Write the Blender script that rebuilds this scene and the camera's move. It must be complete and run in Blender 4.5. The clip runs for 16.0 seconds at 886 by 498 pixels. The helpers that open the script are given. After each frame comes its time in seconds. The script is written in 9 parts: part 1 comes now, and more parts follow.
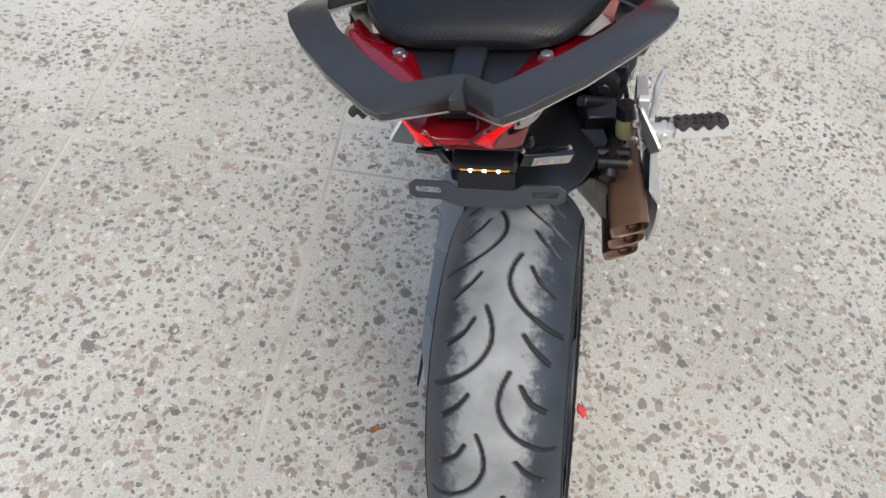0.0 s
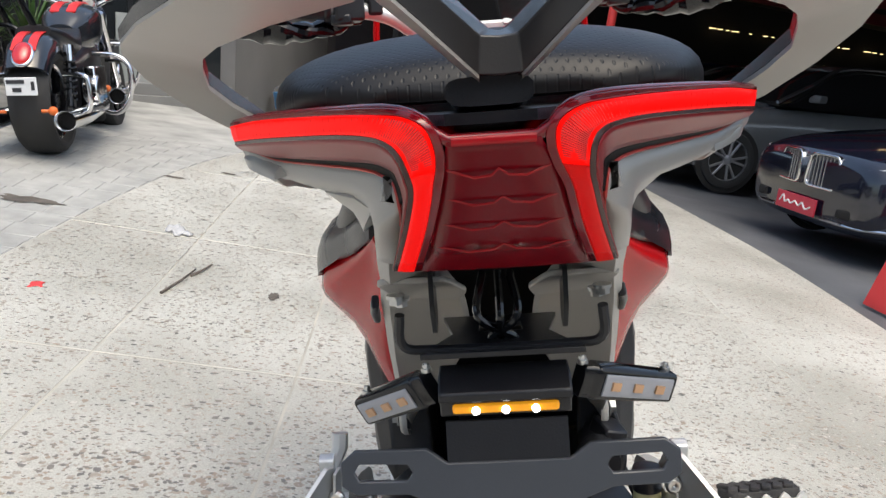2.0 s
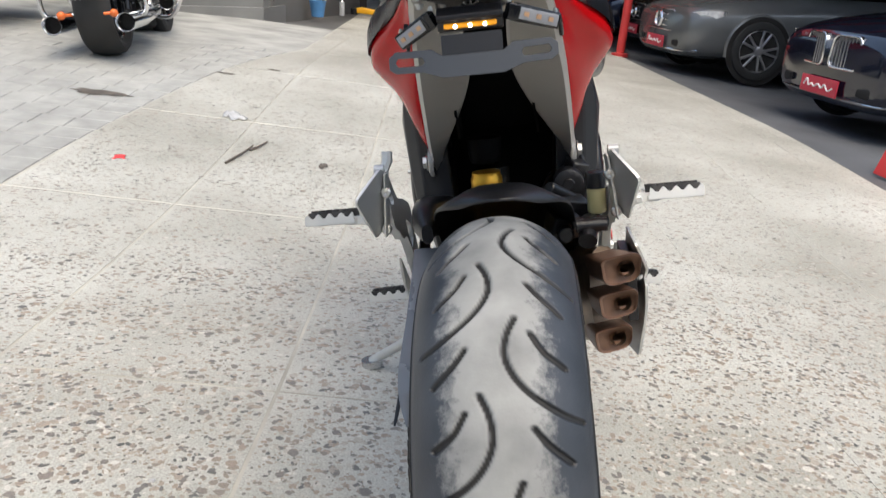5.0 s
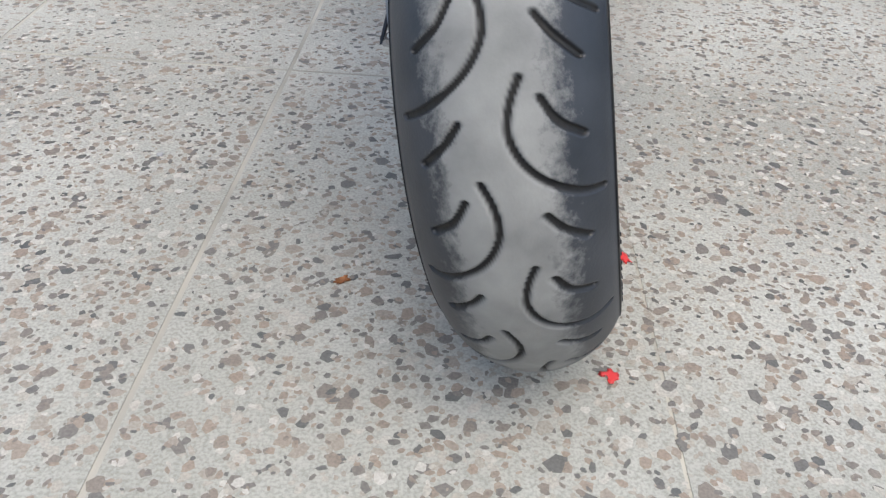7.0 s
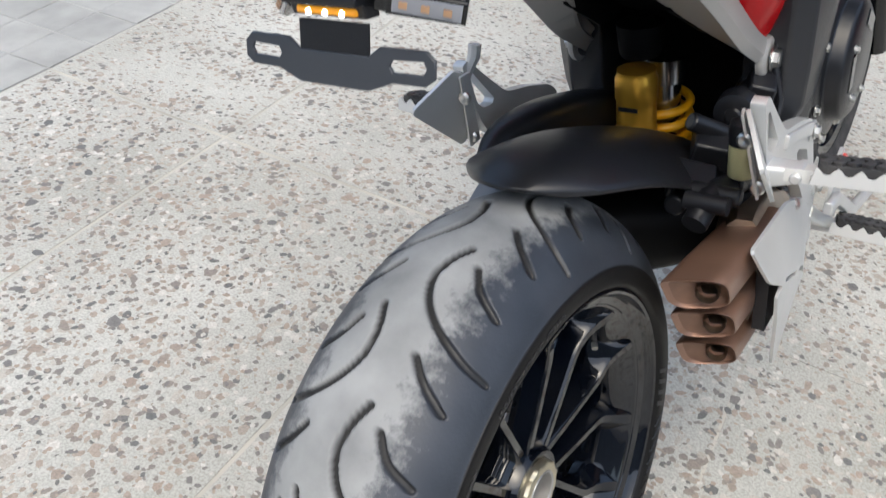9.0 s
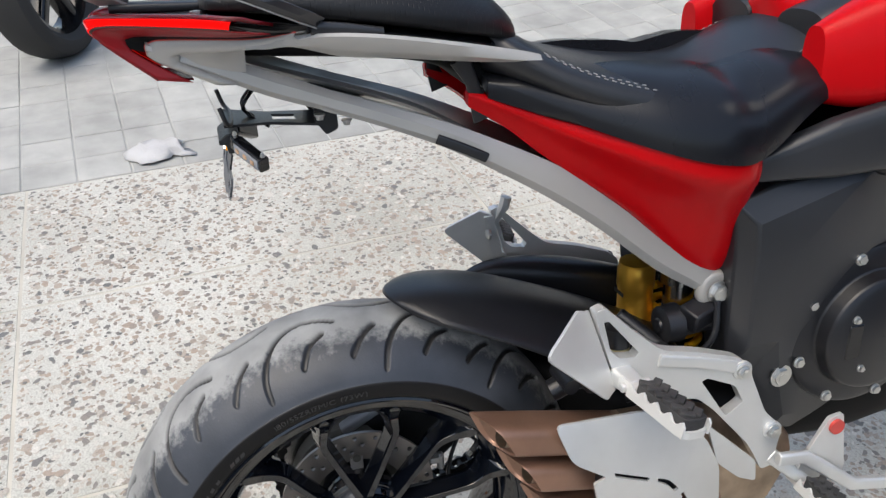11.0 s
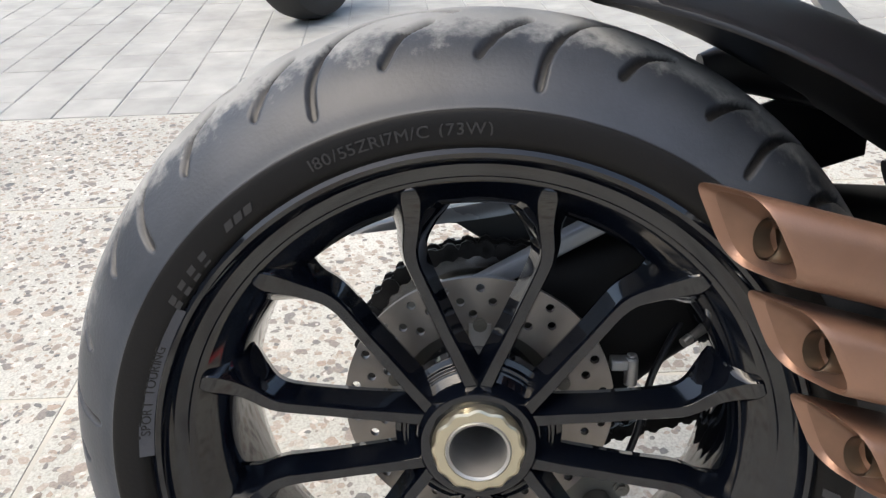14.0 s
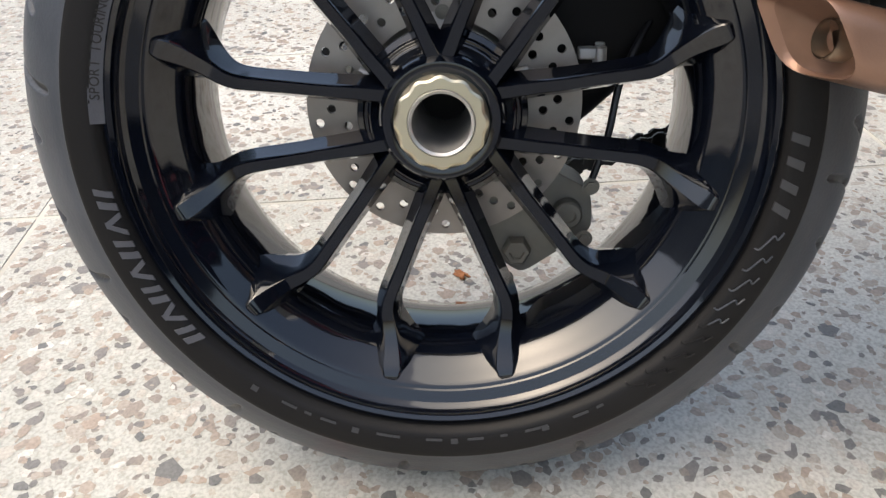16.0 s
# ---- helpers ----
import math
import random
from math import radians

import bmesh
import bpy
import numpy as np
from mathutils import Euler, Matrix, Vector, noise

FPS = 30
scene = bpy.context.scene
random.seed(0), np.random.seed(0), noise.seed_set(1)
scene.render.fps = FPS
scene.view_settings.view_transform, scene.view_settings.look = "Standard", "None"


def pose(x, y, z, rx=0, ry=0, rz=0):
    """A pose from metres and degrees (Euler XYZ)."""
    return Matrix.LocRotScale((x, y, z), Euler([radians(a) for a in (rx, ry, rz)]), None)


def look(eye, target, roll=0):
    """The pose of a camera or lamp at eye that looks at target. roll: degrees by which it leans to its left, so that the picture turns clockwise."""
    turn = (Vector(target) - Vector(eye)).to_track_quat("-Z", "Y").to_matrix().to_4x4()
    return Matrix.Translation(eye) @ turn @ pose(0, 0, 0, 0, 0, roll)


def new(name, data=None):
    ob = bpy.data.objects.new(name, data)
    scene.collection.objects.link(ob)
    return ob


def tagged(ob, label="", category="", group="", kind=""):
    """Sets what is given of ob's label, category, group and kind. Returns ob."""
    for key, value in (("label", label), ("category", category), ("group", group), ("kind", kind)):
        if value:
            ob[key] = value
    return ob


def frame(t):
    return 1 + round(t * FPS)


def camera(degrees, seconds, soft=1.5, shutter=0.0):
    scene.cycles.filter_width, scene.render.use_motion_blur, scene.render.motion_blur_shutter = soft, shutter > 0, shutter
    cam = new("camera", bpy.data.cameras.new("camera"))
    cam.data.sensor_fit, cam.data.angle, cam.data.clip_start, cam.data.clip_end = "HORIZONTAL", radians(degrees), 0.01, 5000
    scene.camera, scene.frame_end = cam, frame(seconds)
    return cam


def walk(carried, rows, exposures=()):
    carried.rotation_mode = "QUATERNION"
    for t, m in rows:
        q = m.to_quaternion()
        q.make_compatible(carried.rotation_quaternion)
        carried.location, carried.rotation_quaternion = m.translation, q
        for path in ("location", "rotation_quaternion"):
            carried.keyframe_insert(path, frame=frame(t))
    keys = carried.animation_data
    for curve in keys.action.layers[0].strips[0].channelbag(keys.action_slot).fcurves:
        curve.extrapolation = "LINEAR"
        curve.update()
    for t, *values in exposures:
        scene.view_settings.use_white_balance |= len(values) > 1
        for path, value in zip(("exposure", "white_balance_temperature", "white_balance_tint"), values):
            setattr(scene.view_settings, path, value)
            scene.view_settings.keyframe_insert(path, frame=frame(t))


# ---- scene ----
from mathutils.bvhtree import BVHTree

cam = camera(58.0, 16.0, soft=1.35, shutter=0.12)
# the forecourt falls a little to the right and towards the building: LEVEL turns its plane to plumb
LEVEL = pose(0, 0, 0, -2.4) @ pose(0, 0, 0, 0, 3.4)
PATH = [
    (0, (0.101, -0.059, 1.414), (0.174, 1.226, -0.117), 8.8),
    (0.5, (0.155, -0.177, 1.341), (0.166, 1.449, 0.177), 9.2),
    (1, (0.129, -0.11, 1.195), (0.136, 1.749, 0.458), 7.3),
    (1.5, (0.098, 0.055, 1.046), (0.211, 1.989, 0.548), 7.6),
    (2, (0.088, 0.168, 0.989), (0.275, 2.123, 0.611), 8.1),
    (2.5, (0.102, 0.207, 0.994), (0.31, 2.173, 0.696), 7.7),
    (3, (0.107, 0.136, 1.026), (0.289, 2.11, 0.757), 8.0),
    (3.5, (0.115, 0.0, 1.043), (0.245, 1.975, 0.757), 8.2),
    (4, (0.112, -0.141, 0.996), (0.179, 1.833, 0.681), 7.5),
    (4.5, (0.107, -0.232, 0.915), (0.172, 1.731, 0.537), 6.4),
    (5, (0.115, -0.273, 0.862), (0.225, 1.637, 0.277), 6.2),
    (5.2, (0.114, -0.276, 0.843), (0.237, 1.595, 0.146), 6.2),
    (7.5, (0.257, -0.151, 0.707), (0.15, 1.404, -0.547), -1.2),
    (8, (0.341, -0.069, 0.83), (0.01, 1.405, -0.48), -3.5),
    (8.3, (0.36, -0.015, 0.893), (-0.024, 1.42, -0.446), -0.4),
    (8.5, (0.393, 0.028, 0.93), (-0.064, 1.437, -0.414), 1.4),
    (9, (0.451, 0.133, 1.058), (-0.228, 1.508, -0.226), 3.0),
    (9.2, (0.485, 0.167, 1.121), (-0.307, 1.512, -0.13), 1.9),
    (9.5, (0.565, 0.199, 1.201), (-0.395, 1.46, -0.019), 1.2),
    (9.7, (0.639, 0.211, 1.251), (-0.438, 1.389, 0.044), -0.0),
    (11.8, (1.04, 0.515, 1.206), (-0.508, 1.018, 0.044), 4.4),
    (12, (0.981, 0.516, 1.166), (-0.571, 0.994, -0.001), 4.6),
    (12.5, (0.783, 0.534, 1.006), (-0.802, 0.894, -0.159), 3.6),
    (13, (0.724, 0.559, 0.851), (-0.918, 0.806, -0.264), 1.0),
    (13.5, (0.745, 0.571, 0.785), (-0.960, 0.745, -0.246), -0.5),
    (14, (0.777, 0.568, 0.742), (-0.966, 0.679, -0.232), -1.3),
    (14.5, (0.794, 0.568, 0.695), (-0.970, 0.658, -0.241), -2.0),
    (15, (0.819, 0.569, 0.609), (-0.940, 0.656, -0.338), -2.5),
    (15.5, (0.843, 0.568, 0.578), (-0.876, 0.670, -0.441), -2.4),
    (16, (0.865, 0.576, 0.562), (-0.808, 0.703, -0.526), -2.3),
]
EXPOSURES = [(0, 0.68, 6550, 5), (1, 0.65, 6600, 5), (2, 0.88, 6800, 5), (5, 0.92, 6850, 5), (7.5, 0.64, 6350, 5), (9, 0.86, 6450, 5), (11.8, 0.86, 6650, 6), (13, 1.02, 6750, 6), (16, 1.20, 7000, 7)]
walk(cam, [(t, LEVEL @ look(eye, target, roll)) for t, eye, target, roll in PATH], EXPOSURES)

# ---- light ----
world = bpy.data.worlds.new("sky")
scene.world = world
world.use_nodes = True
wn = world.node_tree.nodes
sky = wn.new("ShaderNodeTexSky")
sky.sky_type = "NISHITA"
sky.sun_disc = False
sky.sun_elevation, sky.sun_rotation = radians(66), radians(156)
sky.air_density, sky.dust_density, sky.ozone_density = 1.0, 4.0, 1.0
wn["Background"].inputs["Strength"].default_value = 0.15
world.node_tree.links.new(sky.outputs["Color"], wn["Background"].inputs["Color"])
sun = new("sun", bpy.data.lights.new("sun", "SUN"))
sun.data.energy, sun.data.angle, sun.data.color = 0.65, radians(60), (1.0, 0.96, 0.9)
sun.matrix_world = look((0, 0, 0), (-0.16, 0.36, -0.92))

# ---- materials ----
def mat(name, color, rough=0.5, metal=0.0, vary=0.1, scale=8.0, bump=0.0, bump_scale=200.0, coat=0.0, emit=None, strength=0.0,
        dirt=None, dirt_amount=0.0, dirt_scale=3.0, spec=0.5, rough_vary=0.08, alpha=1.0):
    """Principled surface with colour variation at two scales, fine relief and dust."""
    m = bpy.data.materials.new(name)
    m.use_nodes = True
    nt = m.node_tree
    n, l = nt.nodes, nt.links
    b = n["Principled BSDF"]
    b.inputs["Metallic"].default_value = metal
    b.inputs["Specular IOR Level"].default_value = spec
    b.inputs["Coat Weight"].default_value = coat
    b.inputs["Coat Roughness"].default_value = 0.05
    tc = n.new("ShaderNodeTexCoord")
    big = n.new("ShaderNodeTexNoise")
    big.inputs["Scale"].default_value, big.inputs["Detail"].default_value = scale, 6
    l.new(tc.outputs["Object"], big.inputs["Vector"])
    fine = n.new("ShaderNodeTexNoise")
    fine.inputs["Scale"].default_value, fine.inputs["Detail"].default_value = bump_scale, 3
    l.new(tc.outputs["Object"], fine.inputs["Vector"])
    ramp = n.new("ShaderNodeValToRGB")
    lo, hi = 1 - vary, 1 + vary
    ramp.color_ramp.elements[0].position, ramp.color_ramp.elements[1].position = 0.3, 0.7
    ramp.color_ramp.elements[0].color = (*[min(1, c * lo) for c in color], 1)
    ramp.color_ramp.elements[1].color = (*[min(1, c * hi) for c in color], 1)
    l.new(big.outputs["Fac"], ramp.inputs["Fac"])
    colour = ramp.outputs["Color"]
    if dirt:
        dn = n.new("ShaderNodeTexNoise")
        dn.inputs["Scale"].default_value, dn.inputs["Detail"].default_value = dirt_scale, 8
        l.new(tc.outputs["Object"], dn.inputs["Vector"])
        dr = n.new("ShaderNodeMapRange")
        dr.inputs["From Min"].default_value, dr.inputs["From Max"].default_value = 0.45, 0.75
        dr.inputs["To Max"].default_value = dirt_amount
        l.new(dn.outputs["Fac"], dr.inputs["Value"])
        mx = n.new("ShaderNodeMix")
        mx.data_type = "RGBA"
        mx.inputs["B"].default_value = (*dirt, 1)
        l.new(dr.outputs["Result"], mx.inputs["Factor"])
        l.new(colour, mx.inputs["A"])
        colour = mx.outputs["Result"]
    l.new(colour, b.inputs["Base Color"])
    rr = n.new("ShaderNodeMapRange")
    rr.inputs["To Min"].default_value, rr.inputs["To Max"].default_value = max(0.02, rough - rough_vary), min(1, rough + rough_vary)
    l.new(big.outputs["Fac"], rr.inputs["Value"])
    l.new(rr.outputs["Result"], b.inputs["Roughness"])
    if bump:
        bp = n.new("ShaderNodeBump")
        bp.inputs["Strength"].default_value, bp.inputs["Distance"].default_value = bump, 0.002
        l.new(fine.outputs["Fac"], bp.inputs["Height"])
        l.new(bp.outputs["Normal"], b.inputs["Normal"])
    if emit:
        b.inputs["Emission Color"].default_value = (*emit, 1)
        b.inputs["Emission Strength"].default_value = strength
    if alpha < 1:
        b.inputs["Alpha"].default_value = alpha
    return m


def tint_random(m, amount=0.15):
    """Each object of the material a little lighter or darker."""
    nt = m.node_tree
    n, l = nt.nodes, nt.links
    b = n["Principled BSDF"]
    src = b.inputs["Base Color"].links[0].from_socket
    info = n.new("ShaderNodeObjectInfo")
    mr = n.new("ShaderNodeMapRange")
    mr.inputs["To Min"].default_value, mr.inputs["To Max"].default_value = 1 - amount, 1 + amount
    l.new(info.outputs["Random"], mr.inputs["Value"])
    hsv = n.new("ShaderNodeHueSaturation")
    l.new(mr.outputs["Result"], hsv.inputs["Value"])
    l.new(src, hsv.inputs["Color"])
    l.new(hsv.outputs["Color"], b.inputs["Base Color"])
    return m


BLACK_PLASTIC = mat("black satin plastic", (0.009, 0.0095, 0.012), 0.33, vary=0.2, bump=0.12, bump_scale=900, spec=0.45, dirt=(0.10, 0.095, 0.09), dirt_amount=0.06, dirt_scale=9)
CHARCOAL = mat("charcoal satin plastic", (0.020, 0.0215, 0.025), 0.38, vary=0.15, bump=0.1, bump_scale=900)
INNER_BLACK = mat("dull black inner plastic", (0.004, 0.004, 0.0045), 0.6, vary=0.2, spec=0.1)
BLACK_GLOSS = mat("gloss black", (0.005, 0.0055, 0.007), 0.12, vary=0.2, dirt=(0.2, 0.19, 0.17), dirt_amount=0.03)
WHEEL_BLACK = mat("blue-black gloss wheel paint", (0.002, 0.003, 0.006), 0.06, spec=0.65, vary=0.2, rough_vary=0.03, dirt=(0.2, 0.19, 0.17), dirt_amount=0.015, dirt_scale=14)
DARK_GREY = mat("dark grey satin rail paint", (0.045, 0.045, 0.047), 0.25, metal=0.3, vary=0.08, bump=0.08, bump_scale=1500)
# blue in the base colour stands for the sky reflected by the bracket
BRACKET_SHEEN = mat("black satin steel with sky reflection in its colour", (0.040, 0.045, 0.055), 0.34, spec=0.7, vary=0.1, bump=0.05, bump_scale=900)
# base colour and gloss lowered to paint in the swingarm's shade
ARM_SHADE = mat("black arm paint with the shade in its colour", (0.005, 0.005, 0.0055), 0.55, spec=0.2, vary=0.2)
# pale base colour stands for the light along the arm's upper edge
ARM_LIT = mat("arm paint with the light in its colour", (0.34, 0.35, 0.365), 0.32, spec=0.8, metal=0.1, vary=0.08, bump=0.06, bump_scale=900)
# grey base colour imitates the sky's grazing sheen on the black lip
LIP_SHEEN = mat("black guard plastic with sky sheen in its colour", (0.17, 0.18, 0.195), 0.28, spec=0.9, metal=0.1, vary=0.08, bump=0.06, bump_scale=900)
RAIL_GREY = mat("warm grey satin paint", (0.36, 0.35, 0.33), 0.33, metal=0.2, vary=0.05, bump=0.06, bump_scale=1200)
RED_PAINT = mat("red gloss paint", (0.46, 0.003, 0.006), 0.20, vary=0.06, coat=0.0, spec=0.10, rough_vary=0.02)
LENS_DARK = mat("dark red lens", (0.17, 0.002, 0.007), 0.10, vary=0.12, spec=0.5, coat=0.15)
LENS_SIDE = mat("dark red lens side", (0.22, 0.006, 0.010), 0.30, vary=0.1, spec=0.25)
LENS_TRIM = mat("dull brown-red lens border", (0.060, 0.026, 0.024), 0.22, vary=0.1, spec=0.4)
LENS_CENTRE = mat("deep red lens panel", (0.15, 0.0015, 0.006), 0.22, vary=0.12, spec=0.25)
LED_DIM = mat("dimly lit red light strip", (0.55, 0.003, 0.004), 0.3, spec=0.15, emit=(1.0, 0.004, 0.004), strength=0.09)
LENS_LINE = mat("dull red lens line", (0.30, 0.006, 0.010), 0.2, vary=0.1, spec=0.3)
LENS_RED = mat("red lens", (0.40, 0.006, 0.010), 0.1, vary=0.1, coat=1.0, emit=(0.9, 0.01, 0.01), strength=0.12)
LED_LEG = mat("lit red leg of the light strip", (0.6, 0.003, 0.003), 0.3, spec=0.15, emit=(1.0, 0.003, 0.003), strength=0.32)
LED_RED = mat("lit red light strip", (0.5, 0.002, 0.002), 0.3, spec=0.05, emit=(1.0, 0.003, 0.003), strength=0.46)
SEAT = mat("black seat leather", (0.013, 0.0135, 0.016), 0.36, vary=0.15, bump=0.12, bump_scale=700)
SEAT_SMOOTH = mat("smooth black seat leather", (0.008, 0.0085, 0.011), 0.28, vary=0.12, bump=0.05, bump_scale=900, spec=0.35)
SEAT_GRIP = mat("dimpled black seat cover", (0.008, 0.008, 0.009), 0.40, vary=0.12, spec=0.35)


def dimple(m, pitch, depth):
    """Rows of small round dents over a cover."""
    n, l = m.node_tree.nodes, m.node_tree.links
    tc = n.new("ShaderNodeTexCoord")
    v = n.new("ShaderNodeTexVoronoi")
    v.voronoi_dimensions = "2D"
    v.inputs["Scale"].default_value, v.inputs["Randomness"].default_value = 1 / pitch, 0.05
    rot = n.new("ShaderNodeMapping")
    rot.inputs["Rotation"].default_value = (0, 0, radians(45))
    l.new(tc.outputs["Object"], rot.inputs["Vector"])
    l.new(rot.outputs["Vector"], v.inputs["Vector"])
    mr = n.new("ShaderNodeMapRange")
    mr.inputs["From Min"].default_value, mr.inputs["From Max"].default_value = 0.10, 0.24
    l.new(v.outputs["Distance"], mr.inputs["Value"])
    bp = n.new("ShaderNodeBump")
    bp.inputs["Strength"].default_value, bp.inputs["Distance"].default_value = 0.55, depth
    l.new(mr.outputs["Result"], bp.inputs["Height"])
    l.new(bp.outputs["Normal"], n["Principled BSDF"].inputs["Normal"])


dimple(SEAT_GRIP, 0.0036, 0.00045)
PEG_ALLOY = mat("bright peg alloy", (0.66, 0.66, 0.64), 0.34, metal=0.3, vary=0.06, bump=0.08, bump_scale=900)
SILVER = mat("bead-blasted aluminium", (0.64, 0.645, 0.635), 0.38, metal=0.55, vary=0.06, bump=0.12, bump_scale=900, dirt=(0.3, 0.28, 0.25), dirt_amount=0.15, dirt_scale=12)
STEEL = mat("polished steel", (0.6, 0.6, 0.6), 0.22, metal=1.0, vary=0.1)
DULL_STEEL = mat("dull machined steel", (0.42, 0.41, 0.39), 0.42, metal=0.6, vary=0.15, scale=40)
CHROME = mat("chrome", (0.75, 0.75, 0.76), 0.08, metal=1.0, vary=0.05)
CHAMPAGNE = mat("champagne anodised alloy", (0.50, 0.455, 0.34), 0.3, metal=0.9, vary=0.1)
BRONZE_DARK = mat("brown pipe mouth", (0.20, 0.112, 0.074), 0.42, metal=0.4, vary=0.25, scale=30)
BRONZE = mat("brown ceramic coated pipe", (0.27, 0.155, 0.107), 0.36, metal=0.55, vary=0.18, scale=14, bump=0.1, bump_scale=700, dirt=(0.3, 0.2, 0.15), dirt_amount=0.25, dirt_scale=10)
BURNT = mat("heat-stained header steel", (0.34, 0.26, 0.19), 0.32, metal=0.8, vary=0.4, scale=20)
# soot in the exhausts; in other hollows the black paints their shade
SOOT_SHADE = mat("matt black of soot, shaded hollows and print", (0.012, 0.011, 0.01), 0.8)
GOLD = mat("gold anodised cylinder", (0.86, 0.47, 0.06), 0.35, metal=0.8, vary=0.1)
YELLOW = mat("yellow spring paint", (0.85, 0.42, 0.01), 0.3, vary=0.08)
CREAM = mat("brake fluid bottle", (0.52, 0.47, 0.24), 0.35, vary=0.15)
RUBBER = mat("peg rubber", (0.022, 0.022, 0.023), 0.75, vary=0.2, bump=0.3, bump_scale=500, dirt=(0.12, 0.115, 0.11), dirt_amount=0.4, dirt_scale=30)
DISC = mat("brake disc steel", (0.29, 0.26, 0.235), 0.38, metal=0.7, vary=0.15, scale=30)
CALIPER = mat("grey caliper alloy", (0.16, 0.152, 0.13), 0.5, metal=0.5, vary=0.2, scale=20, bump=0.2)
CHAIN = mat("oily chain steel", (0.045, 0.042, 0.04), 0.4, metal=0.7, vary=0.3, scale=60)
AMBER = mat("amber lens", (0.8, 0.3, 0.02), 0.2, emit=(1.0, 0.42, 0.02), strength=0.22)
LED_WHITE = mat("lit white diode", (0.9, 0.9, 0.9), 0.2, emit=(1.0, 0.97, 0.95), strength=6.0)
SMOKE = mat("smoked clear indicator lens", (0.30, 0.31, 0.34), 0.12, vary=0.1, coat=0.6)
LED_ORANGE = mat("orange indicator diode", (0.50, 0.30, 0.17), 0.4)
TINT = mat("smoked clear windscreen", (0.075, 0.07, 0.07), 0.05, vary=0.05, alpha=0.30)
MIRROR = mat("mirror glass", (0.9, 0.9, 0.9), 0.02, metal=1.0, vary=0.01)
BOLT = mat("zinc bolt", (0.62, 0.62, 0.6), 0.3, metal=1.0, vary=0.1)
RED_TRIM = mat("red reflector", (0.5, 0.05, 0.04), 0.3)


def tyre_material():
    """Dark rubber shoulders with a dusty, worn band round the crown, its edge ragged."""
    m = mat("rubber tyre, dusty crown", (0.011, 0.0105, 0.0105), 0.5, vary=0.15, bump=0.12, bump_scale=350)
    nt = m.node_tree
    n, l = nt.nodes, nt.links
    b = n["Principled BSDF"]
    tc = n.new("ShaderNodeTexCoord")
    sep = n.new("ShaderNodeSeparateXYZ")
    l.new(tc.outputs["Object"], sep.inputs[0])
    ab = n.new("ShaderNodeMath"); ab.operation = "ABSOLUTE"
    l.new(sep.outputs["X"], ab.inputs[0])
    nz = n.new("ShaderNodeTexNoise")
    nz.inputs["Scale"].default_value, nz.inputs["Detail"].default_value, nz.inputs["Roughness"].default_value = 55, 8, 0.72
    l.new(tc.outputs["Object"], nz.inputs["Vector"])
    off = n.new("ShaderNodeMath"); off.operation = "MULTIPLY_ADD"
    off.inputs[1].default_value, off.inputs[2].default_value = 0.075, -0.0375
    l.new(nz.outputs["Fac"], off.inputs[0])
    add = n.new("ShaderNodeMath")
    l.new(ab.outputs[0], add.inputs[0]); l.new(off.outputs[0], add.inputs[1])
    band = n.new("ShaderNodeMapRange")
    band.inputs["From Min"].default_value, band.inputs["From Max"].default_value = 0.038, 0.058
    band.inputs["To Min"].default_value, band.inputs["To Max"].default_value = 1.0, 0.0
    l.new(add.outputs[0], band.inputs["Value"])
    soft = n.new("ShaderNodeTexNoise")
    soft.inputs["Scale"].default_value, soft.inputs["Detail"].default_value = 16, 8
    l.new(tc.outputs["Object"], soft.inputs["Vector"])
    dust = n.new("ShaderNodeValToRGB")
    dust.color_ramp.elements[0].color, dust.color_ramp.elements[1].color = (0.185, 0.188, 0.188, 1), (0.325, 0.328, 0.322, 1)
    dust.color_ramp.elements[0].position, dust.color_ramp.elements[1].position = 0.3, 0.7
    l.new(soft.outputs["Fac"], dust.inputs["Fac"])
    mx = n.new("ShaderNodeMix"); mx.data_type = "RGBA"
    gv = n.new("ShaderNodeAttribute"); gv.attribute_name = "groove"
    inv = n.new("ShaderNodeMath"); inv.operation = "SUBTRACT"; inv.use_clamp = True
    l.new(band.outputs[0], inv.inputs[0]); l.new(gv.outputs["Fac"], inv.inputs[1])
    l.new(inv.outputs[0], mx.inputs["Factor"])
    l.new(b.inputs["Base Color"].links[0].from_socket, mx.inputs["A"])
    l.new(dust.outputs["Color"], mx.inputs["B"])
    # scrubbed blue-grey tread rubber ends at the sidewall's step
    flat = n.new("ShaderNodeVectorMath"); flat.operation = "MULTIPLY"
    flat.inputs[1].default_value = (0, 1, 1)
    l.new(tc.outputs["Object"], flat.inputs[0])
    rad = n.new("ShaderNodeVectorMath"); rad.operation = "LENGTH"
    l.new(flat.outputs[0], rad.inputs[0])
    scrub = n.new("ShaderNodeMapRange")
    scrub.inputs["From Min"].default_value, scrub.inputs["From Max"].default_value = 0.2552, 0.2562
    l.new(rad.outputs["Value"], scrub.inputs["Value"])
    worn = n.new("ShaderNodeValToRGB")
    worn.color_ramp.elements[0].color, worn.color_ramp.elements[1].color = (0.021, 0.026, 0.035, 1), (0.044, 0.050, 0.062, 1)
    worn.color_ramp.elements[0].position, worn.color_ramp.elements[1].position = 0.3, 0.7
    l.new(soft.outputs["Fac"], worn.inputs["Fac"])
    sm = n.new("ShaderNodeMix"); sm.data_type = "RGBA"
    ungroove = n.new("ShaderNodeMath"); ungroove.operation = "SUBTRACT"; ungroove.use_clamp = True
